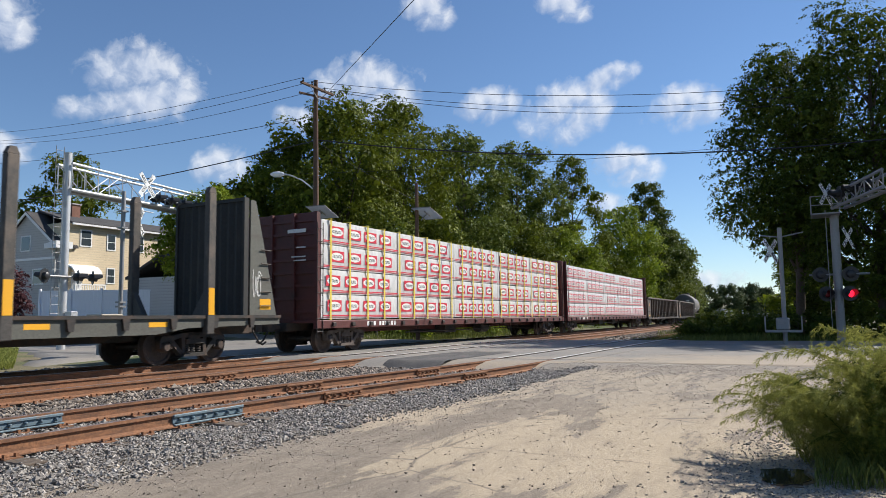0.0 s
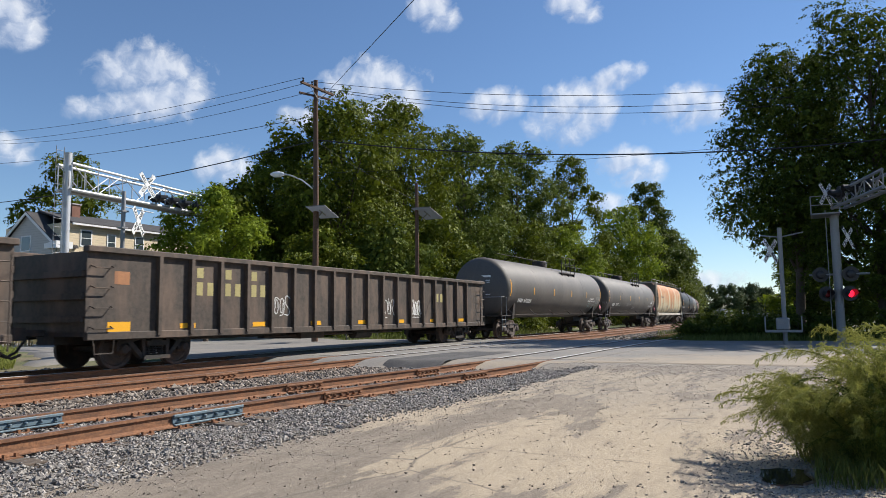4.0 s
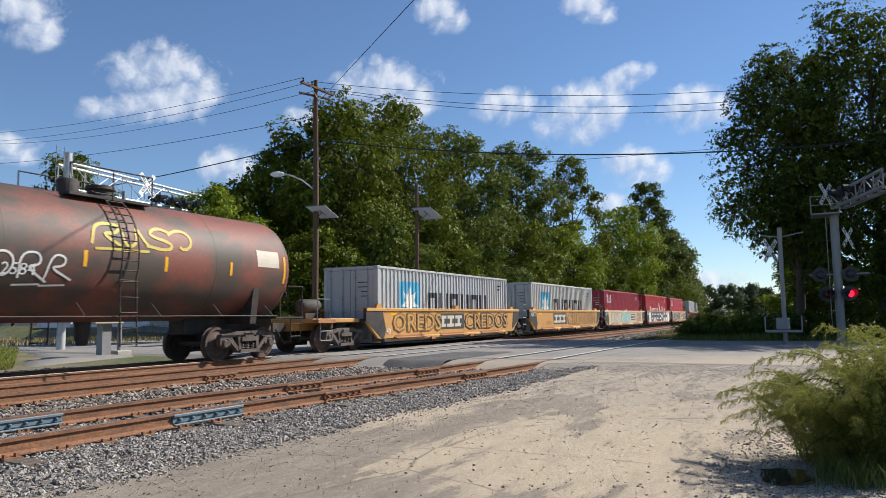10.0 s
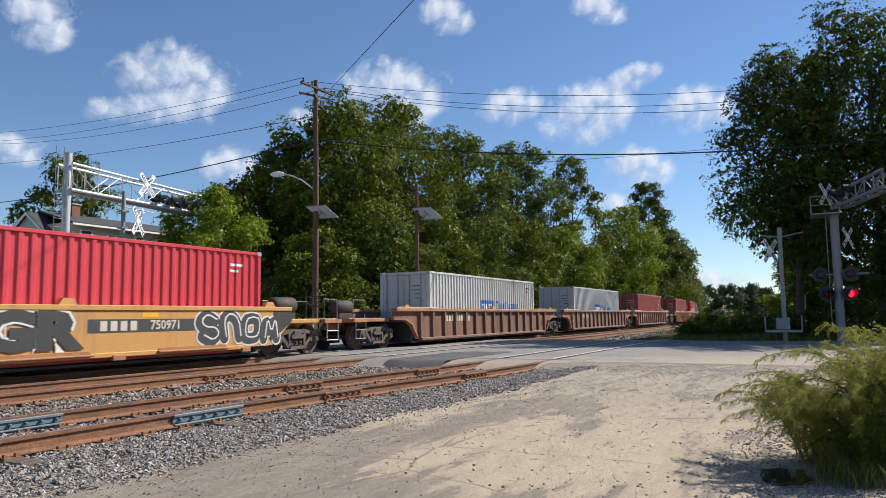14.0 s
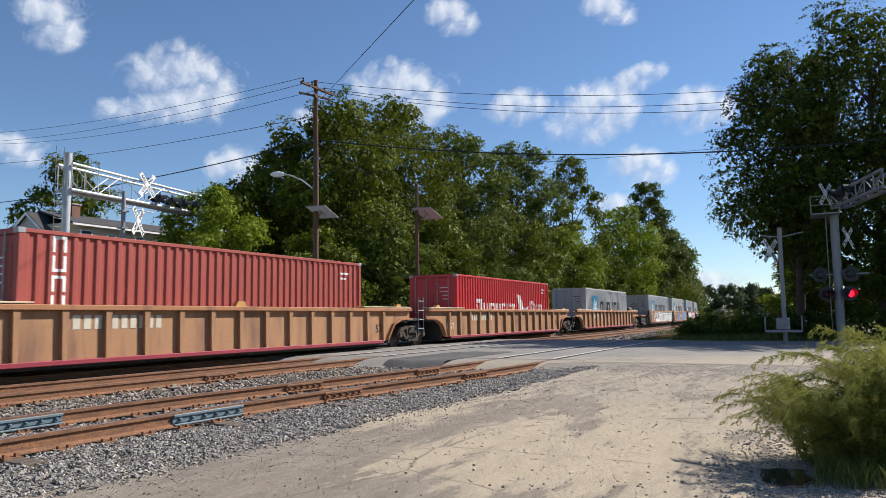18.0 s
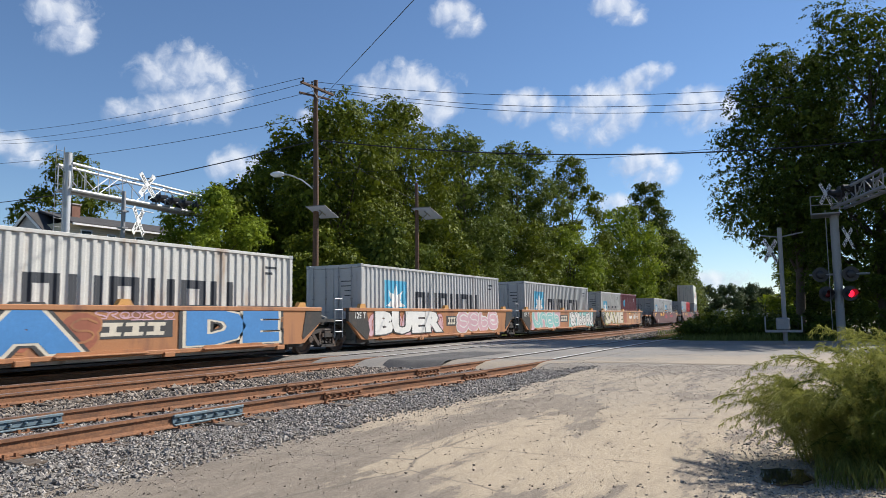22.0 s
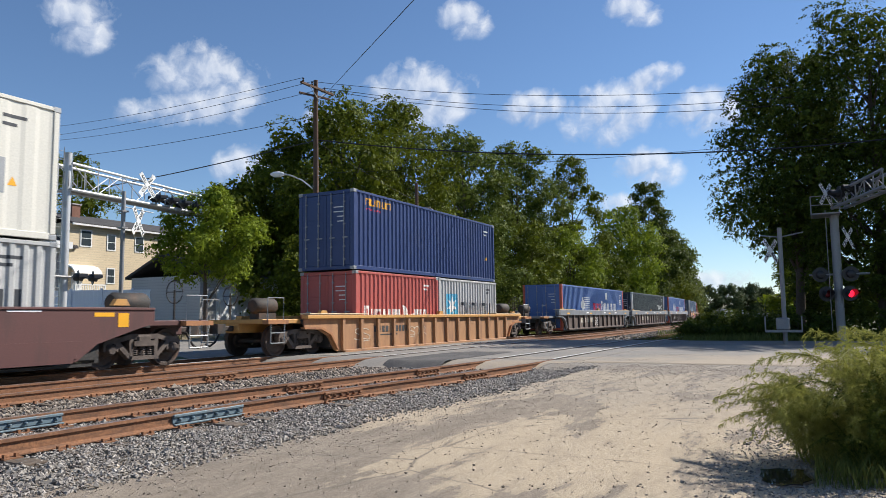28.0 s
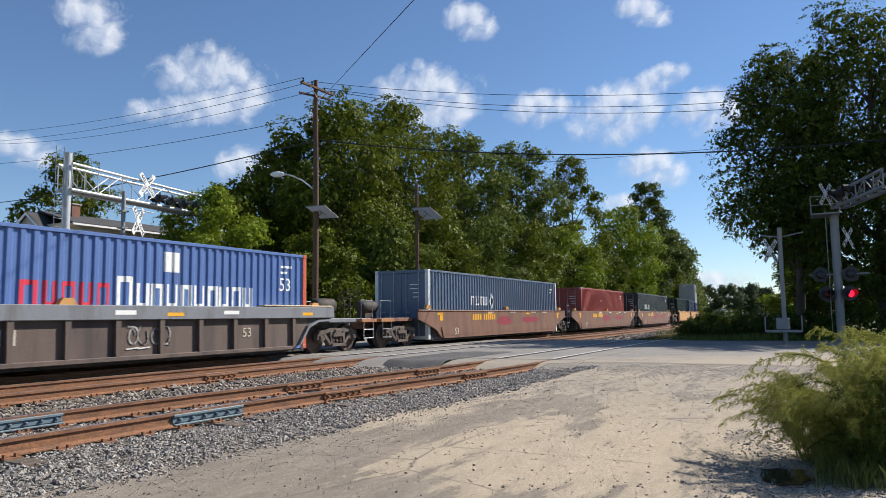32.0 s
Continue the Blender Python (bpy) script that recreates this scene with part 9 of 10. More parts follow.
def bulkhead_flat(s, L):
    t = thing("bulkhead_flatcar", "empty grey bulkhead flatcar with tall side stakes", "flatcar", group="cars of the freight train")
    hl = L / 2
    part("deck", Build().box(-hl, -1.35, 1.1, hl, 1.35, 1.2), IRON, t)
    for u in (-1, 1):
        sb = Build().prism([(-hl, 1.18), (hl, 1.18), (hl, 0.98), (hl - 3.4, 0.92), (hl - 4.4, 0.78), (-hl + 4.4, 0.78), (-hl + 3.4, 0.92), (-hl, 0.98)], min(u * 1.36, u * 1.44), max(u * 1.36, u * 1.44))
        sd = part("side_sill", sb, FLAT_GREY, t, "grey-green fish-bellied side sill")
        part("rub_rail", Build().box(-hl, min(u * 1.36, u * 1.5), 1.16, hl, max(u * 1.36, u * 1.5), 1.24), IRON, sd)
        pk = cached(("pocket", u), lambda: Build().prism([(-0.1, 1.16), (0.1, 1.16), (0.06, 0.9), (-0.06, 0.9)], min(u * 1.44, u * 1.52), max(u * 1.44, u * 1.52)).mesh("stake_pocket", IRON))
        for i in range(15):
            part("stake_pocket", pk, None, sd, at=(-hl + 1.2 + (L - 2.4) * i / 14, 0, 0))
    st = cached("stake", lambda: Build().box(-0.13, -0.09, 0.75, 0.13, 0.09, 4.45, c=0.02).prism([(-0.13, 4.45), (0.13, 4.45), (0.06, 4.6), (-0.06, 4.6)], -0.08, 0.08).mesh("stake", STAKE))
    rf = cached("stake_refl", lambda: Build().box(-0.1, -0.1, 1.25, 0.1, -0.094, 1.95).mesh("reflector", ORANGE))
    for x in (hl - 2.75, hl - 8.0, hl - 13.4):
        for y in (-1.45, 1.45):
            p = part("stake", st, None, t, "tall dark steel stake", at=(x, y, 0))
            if y < 0:
                part("reflector", rf, None, p, "orange reflector")
        part("brace", Build().prism([(-1.45, 1.2), (-0.9, 1.2), (-1.42, 2.0)], x - 0.08, x + 0.08, "x").prism([(1.45, 1.2), (0.9, 1.2), (1.42, 2.0)], x - 0.08, x + 0.08, "x"), STAKE, t)
    for u in (-1, 1):
        bb = Build()
        n = 9
        v = []
        for i in range(n * 2 + 1):
            y = -1.3 + 2.6 * i / (2 * n)
            d = 0.06 if i % 2 else 0.0
            v += [(u * (hl - 1.35) + d, y, 1.2), (u * (hl - 1.35) + d, y, 4.5)]
        bb.add(v, [(2 * i, 2 * i + 2, 2 * i + 3, 2 * i + 1) for i in range(2 * n)])
        b2 = part("bulkhead", bb, BULKHEAD_BLACK, t, "black corrugated end bulkhead")
        part("post", Build().box(u * (hl - 1.35) - 0.05, -1.36, 1.2, u * (hl - 1.35) + 0.12, -1.28, 4.55), BULKHEAD_BLACK, b2)
        part("post", Build().box(u * (hl - 1.35) - 0.05, 1.28, 1.2, u * (hl - 1.35) + 0.12, 1.36, 4.55), BULKHEAD_BLACK, b2)
        part("top_beam", Build().box(u * (hl - 1.35) - 0.02, -1.3, 4.45, u * (hl - 1.35) + 0.1, 1.3, 4.55), BULKHEAD_BLACK, b2)
        for y in (-1.36, 1.3):
            gb = Build().prism([(u * (hl - 1.15), 1.2), (u * (hl - 0.05), 1.2), (u * (hl - 0.25), 2.0), (u * (hl - 0.95), 4.5), (u * (hl - 1.15), 4.5)], y, y + 0.06)
            part("gusset", gb, FLAT_GREY, b2, "grey triangular gusset plate")
        lb = Build()
        for k in range(5):
            lb.tube([(u * (hl - 0.75), -1.4, 1.5 + 0.4 * k), (u * (hl - 0.35), -1.4, 1.5 + 0.4 * k)], 0.018, 5)
        part("grab_iron", lb, IRON, b2)
        decal(t, [[(u * (hl - 0.55) - 0.2, 1.4), (u * (hl - 0.55) + 0.25, 1.4), (u * (hl - 0.55) + 0.25, 1.7), (u * (hl - 0.55) - 0.2, 1.7)]], -1.36, ORANGE, "reflector", "orange panel")
        scribble(t, u * (hl - 0.95) - 0.1, u * (hl - 0.95) + 0.25, 1.6, 2.6, -1.365, 2, PALE_TAG, 91, 0.03)
        truck(t, u * (hl - 2.9), False)
        coupler(t, u * (hl - 0.1), u)
        part("sill_end", Build().box(min(u * (hl - 3.2), u * (hl + 0.05)), -0.35, 0.7, max(u * (hl - 3.2), u * (hl + 0.05)), 0.35, 1.1, c=0.02), IRON, t)
    part("centre_sill", Build().box(-hl + 2, -0.5, 0.6, hl - 2, 0.5, 1.1), IRON, t)
    for x in (hl - 4.6, hl - 7.6, hl - 10.4):
        decal(t, [[(x, 0.96), (x + 0.55, 0.96), (x + 0.55, 1.08), (x, 1.08)]], -1.44, ORANGE, "reflector", "orange reflector")
    rides(t, s)


bulkhead_flat(5.55, 21.4)
# ---- signals, poles, houses ----
SILVER = surface("aluminium_paint", (0.5, 0.51, 0.52), 0.45, 0.35, 24, 0.12, 0.08, (0.33, 0.32, 0.31), (0.55, 0.75), 1.5)
# metal darkened so that the near masts read as shaded
GALV = surface("shade_darkened_galvanised_steel", (0.25, 0.255, 0.26), 0.55, 0.4, 24, 0.15, 0.1, (0.22, 0.2, 0.18), (0.55, 0.75), 2)
SIGN_WHITE = surface("sign_white", (0.78, 0.78, 0.76), 0.5, 0, 30, 0.05, 0.02)
SIGN_BLACK = surface("sign_black", (0.02, 0.02, 0.02), 0.5, 0, 30, 0.1, 0.02)
SIGNAL_BLACK = surface("signal_black", (0.022, 0.022, 0.024), 0.45, 0, 30, 0.2, 0.05)
POLE_WOOD = surface("brown_pole_wood", (0.12, 0.068, 0.042), 0.9, 0, 12, 0.35, 0.6, (0.07, 0.05, 0.038), (0.5, 0.7), 1.0, (3, 3, 0.2))
CABLE = surface("black_cable", (0.02, 0.02, 0.022), 0.6, 0, 30, 0.1, 0.0)
LAMP_GLASS = surface("pale_lamp_glass", (0.6, 0.66, 0.64), 0.3, 0, 20, 0.05, 0.0)
CONCRETE = surface("pale_concrete", (0.42, 0.4, 0.36), 0.9, 0, 14, 0.2, 0.3)
BEIGE_STEEL = surface("beige_steel_case", (0.42, 0.37, 0.29), 0.6, 0, 20, 0.1, 0.1, (0.3, 0.22, 0.15), (0.55, 0.7), 2)


def solar_mat():
    m, t, b = node_mat("solar_cells")
    vor = t.nodes.new("ShaderNodeTexBrick")
    vor.inputs["Scale"].default_value = 7
    vor.inputs["Color1"].default_value = vor.inputs["Color2"].default_value = (0.05, 0.07, 0.12, 1)
    vor.inputs["Mortar"].default_value = (0.3, 0.32, 0.34, 1)
    vor.inputs["Mortar Size"].default_value, vor.offset = 0.012, 0
    co = t.nodes.new("ShaderNodeTexCoord")
    t.links.new(co.outputs["Object"], vor.inputs["Vector"])
    t.links.new(vor.outputs[0], b.inputs["Base Color"])
    b.inputs["Roughness"].default_value = 0.12
    b.inputs["Specular IOR Level"].default_value = 0.8
    return m


def red_glow():
    m, t, b = node_mat("lit_red_lens")
    b.inputs["Base Color"].default_value = (0.8, 0.01, 0.02, 1)
    b.inputs["Emission Color"].default_value = (1.0, 0.01, 0.03, 1)
    b.inputs["Emission Strength"].default_value = 2.2
    return m


SOLAR, RED_LAMP = solar_mat(), red_glow()
RED_DIM = surface("unlit_red_lens", (0.18, 0.012, 0.015), 0.25, 0, 20, 0.05, 0.0)


def crossbuck(parent, at, size=1.22, w=0.23):
    """The crossed boards of a level crossing."""
    for a, word in ((50, "CROSSING"), (-50, "RAILROAD")):
        m = at @ Matrix.Rotation(radians(-a), 4, "Y")
        bd = part("board", Build().box(-size / 2, -0.012 + (0.014 if a > 0 else 0), -w / 2, size / 2, 0.0 + (0.014 if a > 0 else 0), w / 2, c=0.004), SIGN_WHITE, parent, "white crossbuck board", at=m)
        me = lettering(word, 0.2, SIGN_BLACK, 0.001, 0.004, 1.0)
        k = 0.0 if a > 0 else -0.016
        if word == "CROSSING":
            part("lettering", me, None, bd, "black letters", at=(0, -0.016 + 0.014, 0))
        else:
            half = lettering("RAIL", 0.2, SIGN_BLACK, 0.001, 0.004)
            rest = lettering("ROAD", 0.2, SIGN_BLACK, 0.001, 0.004)
            part("lettering", half, None, bd, "black letters", at=(-0.36, -0.016, 0))
            part("lettering", rest, None, bd, "black letters", at=(0.36, -0.016, 0))


def lamp_head(parent, at, lit=None):
    """A round flashing-light unit: dark disc, hood and lens, facing -y of its pose."""
    b = Build().lathe([(0.0, 0.0), (0.0, 0.3), (0.02, 0.3), (0.02, 0.0)], 24, "y")
    ob = part("lamp_head", b, SIGNAL_BLACK, parent, "black round signal background", at=at)
    hb = Build()
    n, v = 12, []
    for y, q in ((0.0, 0.155), (-0.36, 0.165)):
        v += [(q * math.cos(a), y if math.sin(a) > -0.3 else y * 0.45, q * math.sin(a)) for a in [2 * math.pi * i / n for i in range(n)]]
    hb.add(v, [(i, (i + 1) % n, n + (i + 1) % n, n + i) for i in range(n)])
    part("hood", hb, SIGNAL_BLACK, ob)
    part("lens", Build().lathe([(-0.05, 0.0), (-0.045, 0.08), (-0.01, 0.15), (0.01, 0.15)], 18, "y"), lit or RED_DIM, ob, "red lens", True)
    part("lamp_case", Build().lathe([(0.02, 0.17), (0.16, 0.15), (0.2, 0.08), (0.2, 0.0)], 14, "y"), SIGNAL_BLACK, ob, "", True)
    return ob


def truss_arm(parent, p0, p1, h0, h1, deep, material):
    """A four-chord arm from p0 to p1 (along its top), of height h0 tapering to h1."""
    p0, p1 = Vector(p0), Vector(p1)
    d = (p1 - p0)
    side = Vector((-d.y, d.x, 0)).normalized() * deep
    n = 6
    for k, (sx, low) in enumerate(((0, 0), (1, 0), (0, 1), (1, 1))):
        a = p0 + side * sx - Vector((0, 0, h0 * low))
        b = p1 + side * sx - Vector((0, 0, h1 * low))
        part("chord", Build().tube([a, b], 0.06 if low == 0 else 0.07, 8), material, parent, "", True)
    for i in range(n + 1):
        u = i / n
        q = p0 + d * u
        h = h0 + (h1 - h0) * u
        for sx in (0, 1):
            a = q + side * sx
            part("web_bar", Build().tube([a, a - Vector((0, 0, h))], 0.025, 6), material, parent)
            if i < n:
                q2 = p0 + d * (i + 1) / n + side * sx
                h2 = h0 + (h1 - h0) * (i + 1) / n
                part("web_bar", Build().tube([a - Vector((0, 0, h)), q2] if i % 2 else [a, q2 - Vector((0, 0, h2))], 0.02, 6), material, parent)
        part("cross_bar", Build().tube([q - Vector((0, 0, h)), q + side - Vector((0, 0, h))], 0.022, 6), material, parent)


def ring_ladder(parent, x, y, z0, z1, material):
    b = Build()
    ladder(b, x, y, z0, z1, 0.36, round((z1 - z0) / 0.36), 0.014)
    part("ladder", b, material, parent, "steel ladder up the mast")


# the cantilever beyond the tracks
MX, MY = 18.9, 28.0
cl = thing("cantilever_signal", "silver cantilever crossing signal with truss arm over the road", "crossing signal", (0, 0, -0.2))
part("mast", Build().tube([(MX, MY, -0.2), (MX, MY, 8.45)], 0.17, 18), SILVER, cl, "thick silver mast", True)
part("mast_cap", Build().lathe([(8.45, 0.18), (8.5, 0.18), (8.54, 0.0)], 16, "z", (MX, MY, 0)), SILVER, cl)
part("footing", Build().box(MX - 0.45, MY - 0.45, -0.3, MX + 0.45, MY + 0.45, 0.12, c=0.03), CONCRETE, cl, "concrete footing")
ring_ladder(cl, MX - 0.42, MY - 0.1, 0.4, 8.7, GALV)
truss_arm(cl, (MX, MY - 0.3, 8.02), (27.6, 29.3, 8.02), 1.12, 0.95, 0.75, SILVER)
part("walkway", Build().box(0, 0, 0, 8.7, 0.72, 0.03), GALV, cl, "grated walkway", at=pose(MX, MY - 0.28, 6.92, 0, 0, 10.4))
for i in range(6):
    part("rail_post", Build().tube([(MX - 0.4 + 0.2 * i, MY - 0.4, 7.0), (MX - 0.4 + 0.2 * i, MY - 0.4, 7.6)], 0.015, 5), GALV, cl)
crossbuck(cl, pose(23.25, 28.33, 7.85, 0, 0, 4), 1.36, 0.25)
for x, y in ((24.1, 28.6), (25.0, 28.75), (25.9, 28.9), (26.9, 29.1)):
    lamp_head(cl, pose(x, y - 0.15, 7.35, 0, 0, 62))
    lamp_head(cl, pose(x + 0.2, y + 0.35, 7.35, 0, 0, 242))
part("lamp_bar", Build().tube([(23.9, 28.65, 7.35), (27.2, 29.2, 7.35)], 0.05, 8), GALV, cl)
for x, r in ((MX - 1.0, 200), (MX + 0.5, 65), (MX + 1.2, 65)):
    lamp_head(cl, pose(x, MY - 0.25, 3.2, 0, 0, r))
part("lamp_bar", Build().tube([(MX - 1.1, MY - 0.2, 3.2), (MX + 1.3, MY - 0.2, 3.2)], 0.05, 8), GALV, cl)
part("junction_box", Build().box(MX - 0.02, MY - 0.6, 1.2, MX + 0.3, MY - 0.2, 1.75, c=0.02), SILVER, cl, "small silver junction box")

# the gate mast in front of it
gm = thing("gate_mast", "grey gate mast with white crossbuck sign", "crossing signal")
GX, GY = 16.9, 21.8
part("mast", Build().tube([(GX, GY, -0.2), (GX, GY, 5.75)], 0.075, 12), GALV, gm, "", True)
part("footing", Build().box(GX - 0.3, GY - 0.3, -0.3, GX + 0.3, GY + 0.3, 0.1, c=0.03), CONCRETE, gm)
crossbuck(gm, pose(GX + 0.55, GY - 0.12, 4.72, 0, 0, 25))
part("sign_arm", Build().tube([(GX, GY, 5.2), (GX + 1.25, GY - 0.05, 5.12)], 0.02, 6), GALV, gm)
for z in (1.6, 1.75, 4.4, 5.0):
    part("bracket", Build().box(GX - 0.13, GY - 0.12, z, GX + 0.13, GY + 0.12, z + 0.06), GALV, gm)
gc = thing("gate_case", "low beige gate mechanism case on a concrete pad", "signal case")
part("case", Build().box(15.7, 21.5, 1.02, 16.85, 22.2, 1.3, c=0.03), BEIGE_STEEL, gc)
part("lid", Build().box(15.9, 21.45, 1.3, 16.75, 22.25, 1.36, c=0.02), BEIGE_STEEL, gc)
part("stand", Build().box(16.15, 21.7, -0.3, 16.5, 22.0, 1.02), GALV, gc)

# signals on the near side, in the shade, which their darker metal colour imitates
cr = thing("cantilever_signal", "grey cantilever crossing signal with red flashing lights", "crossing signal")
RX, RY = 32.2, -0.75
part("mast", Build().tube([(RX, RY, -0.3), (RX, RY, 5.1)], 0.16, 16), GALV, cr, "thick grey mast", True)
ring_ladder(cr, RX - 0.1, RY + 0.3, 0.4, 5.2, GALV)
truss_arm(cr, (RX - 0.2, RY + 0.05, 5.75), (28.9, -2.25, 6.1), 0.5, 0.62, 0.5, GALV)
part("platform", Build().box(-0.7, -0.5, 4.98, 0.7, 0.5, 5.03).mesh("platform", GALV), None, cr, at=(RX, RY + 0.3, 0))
pb = Build()
for x, y in ((-0.7, 0.5), (0.7, 0.5), (-0.7, -0.5), (0.0, 0.5)):
    pb.tube([(RX + x, RY + 0.3 + y, 5.0), (RX + x, RY + 0.3 + y, 5.7)], 0.022, 6)
for z in (5.35, 5.7):
    pb.tube([(RX - 0.7, RY - 0.2, z), (RX - 0.7, RY + 0.8, z), (RX + 0.7, RY + 0.8, z)], 0.02, 6)
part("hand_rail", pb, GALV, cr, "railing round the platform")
crossbuck(cr, pose(RX - 0.75, RY + 0.25, 5.75, 0, 0, 325), 1.05, 0.18)
crossbuck(cr, pose(RX + 0.3, RY - 0.45, 4.1, 0, 0, 325), 0.95, 0.17)
for i, (y, z) in enumerate(((RY - 0.2, 6.0), (RY - 0.65, 6.1), (RY - 1.1, 6.2))):
    lamp_head(cr, pose(RX - 1.0 - 0.35 * i, y, z - 0.3, 0, 0, 200))
lamp_head(cr, pose(RX - 0.2, RY + 0.42, 1.85, 0, 0, 292), RED_DIM)
lamp_head(cr, pose(RX - 0.25, RY - 0.38, 1.85, 0, 0, 292), RED_LAMP)
part("lamp_bar", Build().tube([(RX - 0.1, RY + 0.5, 1.85), (RX - 0.1, RY - 0.5, 1.85)], 0.04, 8), GALV, cr)
lamp_head(cr, pose(RX - 0.05, RY - 0.45, 2.62, 0, 0, 100))
lamp_head(cr, pose(RX - 0.05, RY + 0.6, 2.62, 0, 0, 100))
part("lamp_bar", Build().tube([(RX, RY + 1.0, 2.62), (RX, RY - 1.1, 2.62)], 0.04, 8), GALV, cr)

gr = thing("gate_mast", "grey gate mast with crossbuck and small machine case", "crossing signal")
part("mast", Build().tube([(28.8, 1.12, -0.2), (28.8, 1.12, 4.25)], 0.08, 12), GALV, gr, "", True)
crossbuck(gr, pose(28.7, 1.45, 3.4, 0, 0, 325), 1.05, 0.18)
part("sign_arm", Build().tube([(28.8, 1.75, 4.0), (28.8, 1.12, 3.9), (28.6, 0.35, 4.02)], 0.025, 6), GALV, gr)
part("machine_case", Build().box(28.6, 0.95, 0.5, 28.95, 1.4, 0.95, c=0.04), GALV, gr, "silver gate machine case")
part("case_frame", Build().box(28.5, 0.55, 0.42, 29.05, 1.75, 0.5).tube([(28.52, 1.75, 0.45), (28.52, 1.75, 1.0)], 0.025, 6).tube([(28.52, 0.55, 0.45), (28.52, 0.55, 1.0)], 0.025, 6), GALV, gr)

# ---- poles and wires ----
def solar_panel(parent, at, w=1.9, h=1.05):
    p = part("solar_panel", Build().box(-w / 2, -h / 2, 0, w / 2, h / 2, 0.035), GALV, parent, "tilted solar panel frame", at=at)
    part("cells", Build().box(-w / 2 + 0.03, -h / 2 + 0.03, 0.0355, w / 2 - 0.03, h / 2 - 0.03, 0.038), SOLAR, p, "dark blue solar cells")
    part("underside", Build().box(-w / 2 + 0.03, -h / 2 + 0.03, -0.004, w / 2 - 0.03, h / 2 - 0.03, -0.001), GREY_PANEL, p, "grey panel back")
    part("bracket", Build().tube([(0, 0, 0), (0.0, 0.35, -0.35)], 0.03, 6).tube([(-0.4, 0, -0.01), (0.4, 0, -0.01)], 0.03, 6), GALV, p)


GREY_PANEL = surface("grey_panel_back", (0.5, 0.57, 0.74), 0.5, 0, 20, 0.08, 0.0)
PX, PY = 28.9, 22.6
up = thing("utility_pole", "tall brown wooden utility pole with crossarm and street lamp", "utility pole")
part("pole", Build().tube([(PX, PY, -0.4), (PX + 0.02, PY - 0.02, 7), (PX - 0.35, PY - 0.25, 13.4)], 0.17, 14, True, 0.11), POLE_WOOD, up, "", True)
PXT, PYT = PX - 0.32, PY - 0.25
part("crossarm", Build().box(-1.25, -0.06, -0.06, 1.25, 0.06, 0.06, c=0.01), POLE_WOOD, up, "wooden crossarm", at=pose(PXT, PYT - 0.1, 12.95, 0, 0, -3))
part("crossarm", Build().box(-0.9, -0.05, -0.05, 0.9, 0.05, 0.05, c=0.01), POLE_WOOD, up, "wooden crossarm", at=pose(PXT, PYT + 0.1, 12.6, 0, 0, -20))
ib = Build().lathe([(0, 0.03), (0.05, 0.06), (0.1, 0.03), (0.15, 0.055), (0.2, 0.0)], 10, "z").mesh("insulator", INK)
for q in (-1.15, -0.45, 0.6, 1.15):
    part("insulator", ib, None, up, at=(PXT + q, PYT - 0.1, 13.0))
for q in (-1, 1):
    part("brace", Build().tube([(PXT, PYT - 0.12, 12.4), (PXT + q * 0.7, PYT - 0.14, 12.93)], 0.018, 5), GALV, up)
part("lamp_arm", Build().tube([(PX - 0.1, PY + 0.1, 7.8), (PX - 0.35, PY + 0.6, 8.25), (PX - 0.65, PY + 1.15, 8.52), (PX - 0.75, PY + 1.5, 8.58)], 0.035, 8), SILVER, up, "bent lamp arm", True)
lh = part("lamp_head", Build().lathe([(-0.36, 0.0), (-0.34, 0.08), (-0.1, 0.14), (0.2, 0.13), (0.36, 0.05), (0.38, 0.0)], 14, "x"), SIGN_WHITE, up, "pale street lamp head", True, at=pose(PX - 0.85, PY + 1.8, 8.6, 0, 0, 115))
part("lamp_lens", Build().lathe([(-0.2, 0.0), (-0.18, 0.1), (0.2, 0.1), (0.22, 0.0)], 12, "x", (0, 0, -0.06)), LAMP_GLASS, lh, "pale lens", True)
solar_panel(up, pose(29.1, 22.3, 6.57, 0, 11, 14))
sp = thing("solar_pole", "wooden pole carrying a tilted solar panel", "utility pole")
SX, SY = 32.05, 18.4
part("pole", Build().tube([(SX, SY, -0.4), (SX, SY, 8.2)], 0.12, 12, True, 0.09), POLE_WOOD, sp, "", True)
solar_panel(sp, pose(32.66, 18.1, 6.61, 0, 11, 6))
part("case", Build().box(SX - 0.2, SY - 0.35, 1.4, SX + 0.2, SY - 0.1, 2.0, c=0.02), GALV, sp, "small grey equipment case")


def wire(a, b, sag, r, label, n=16):
    a, b = Vector(a), Vector(b)
    pts = [a.lerp(b, i / n) - Vector((0, 0, sag * 4 * (i / n) * (1 - i / n))) for i in range(n + 1)]
    part("wire", Build().tube(pts, r, 5), CABLE, wires)


wires = thing("overhead_wires", "black overhead wires strung between poles", "wires")
LEFT_Y, RIGHT_Y = 61.0, 0.5
for q, z0, zl, zr, sag in ((-1.15, 13.2, 16.9, 10.75, 0.5), (-0.45, 13.2, 16.25, 10.65, 0.55), (0.6, 13.15, 16.15, 10.35, 0.7), (1.15, 13.15, 16.15, 10.1, 0.75)):
    if q < 1:
        wire((PXT + q, PYT - 0.1, z0), (34.0 + 0.4 * q, LEFT_Y, zl), sag, 0.013, "")
    if q > -1:
        wire((PXT + q, PYT - 0.1, z0), (33.0 + 0.5 * q, RIGHT_Y, zr), sag, 0.013, "")
wire((PX - 0.15, PY - 0.1, 11.6), (34.1, LEFT_Y, 14.4), 0.4, 0.016, "")
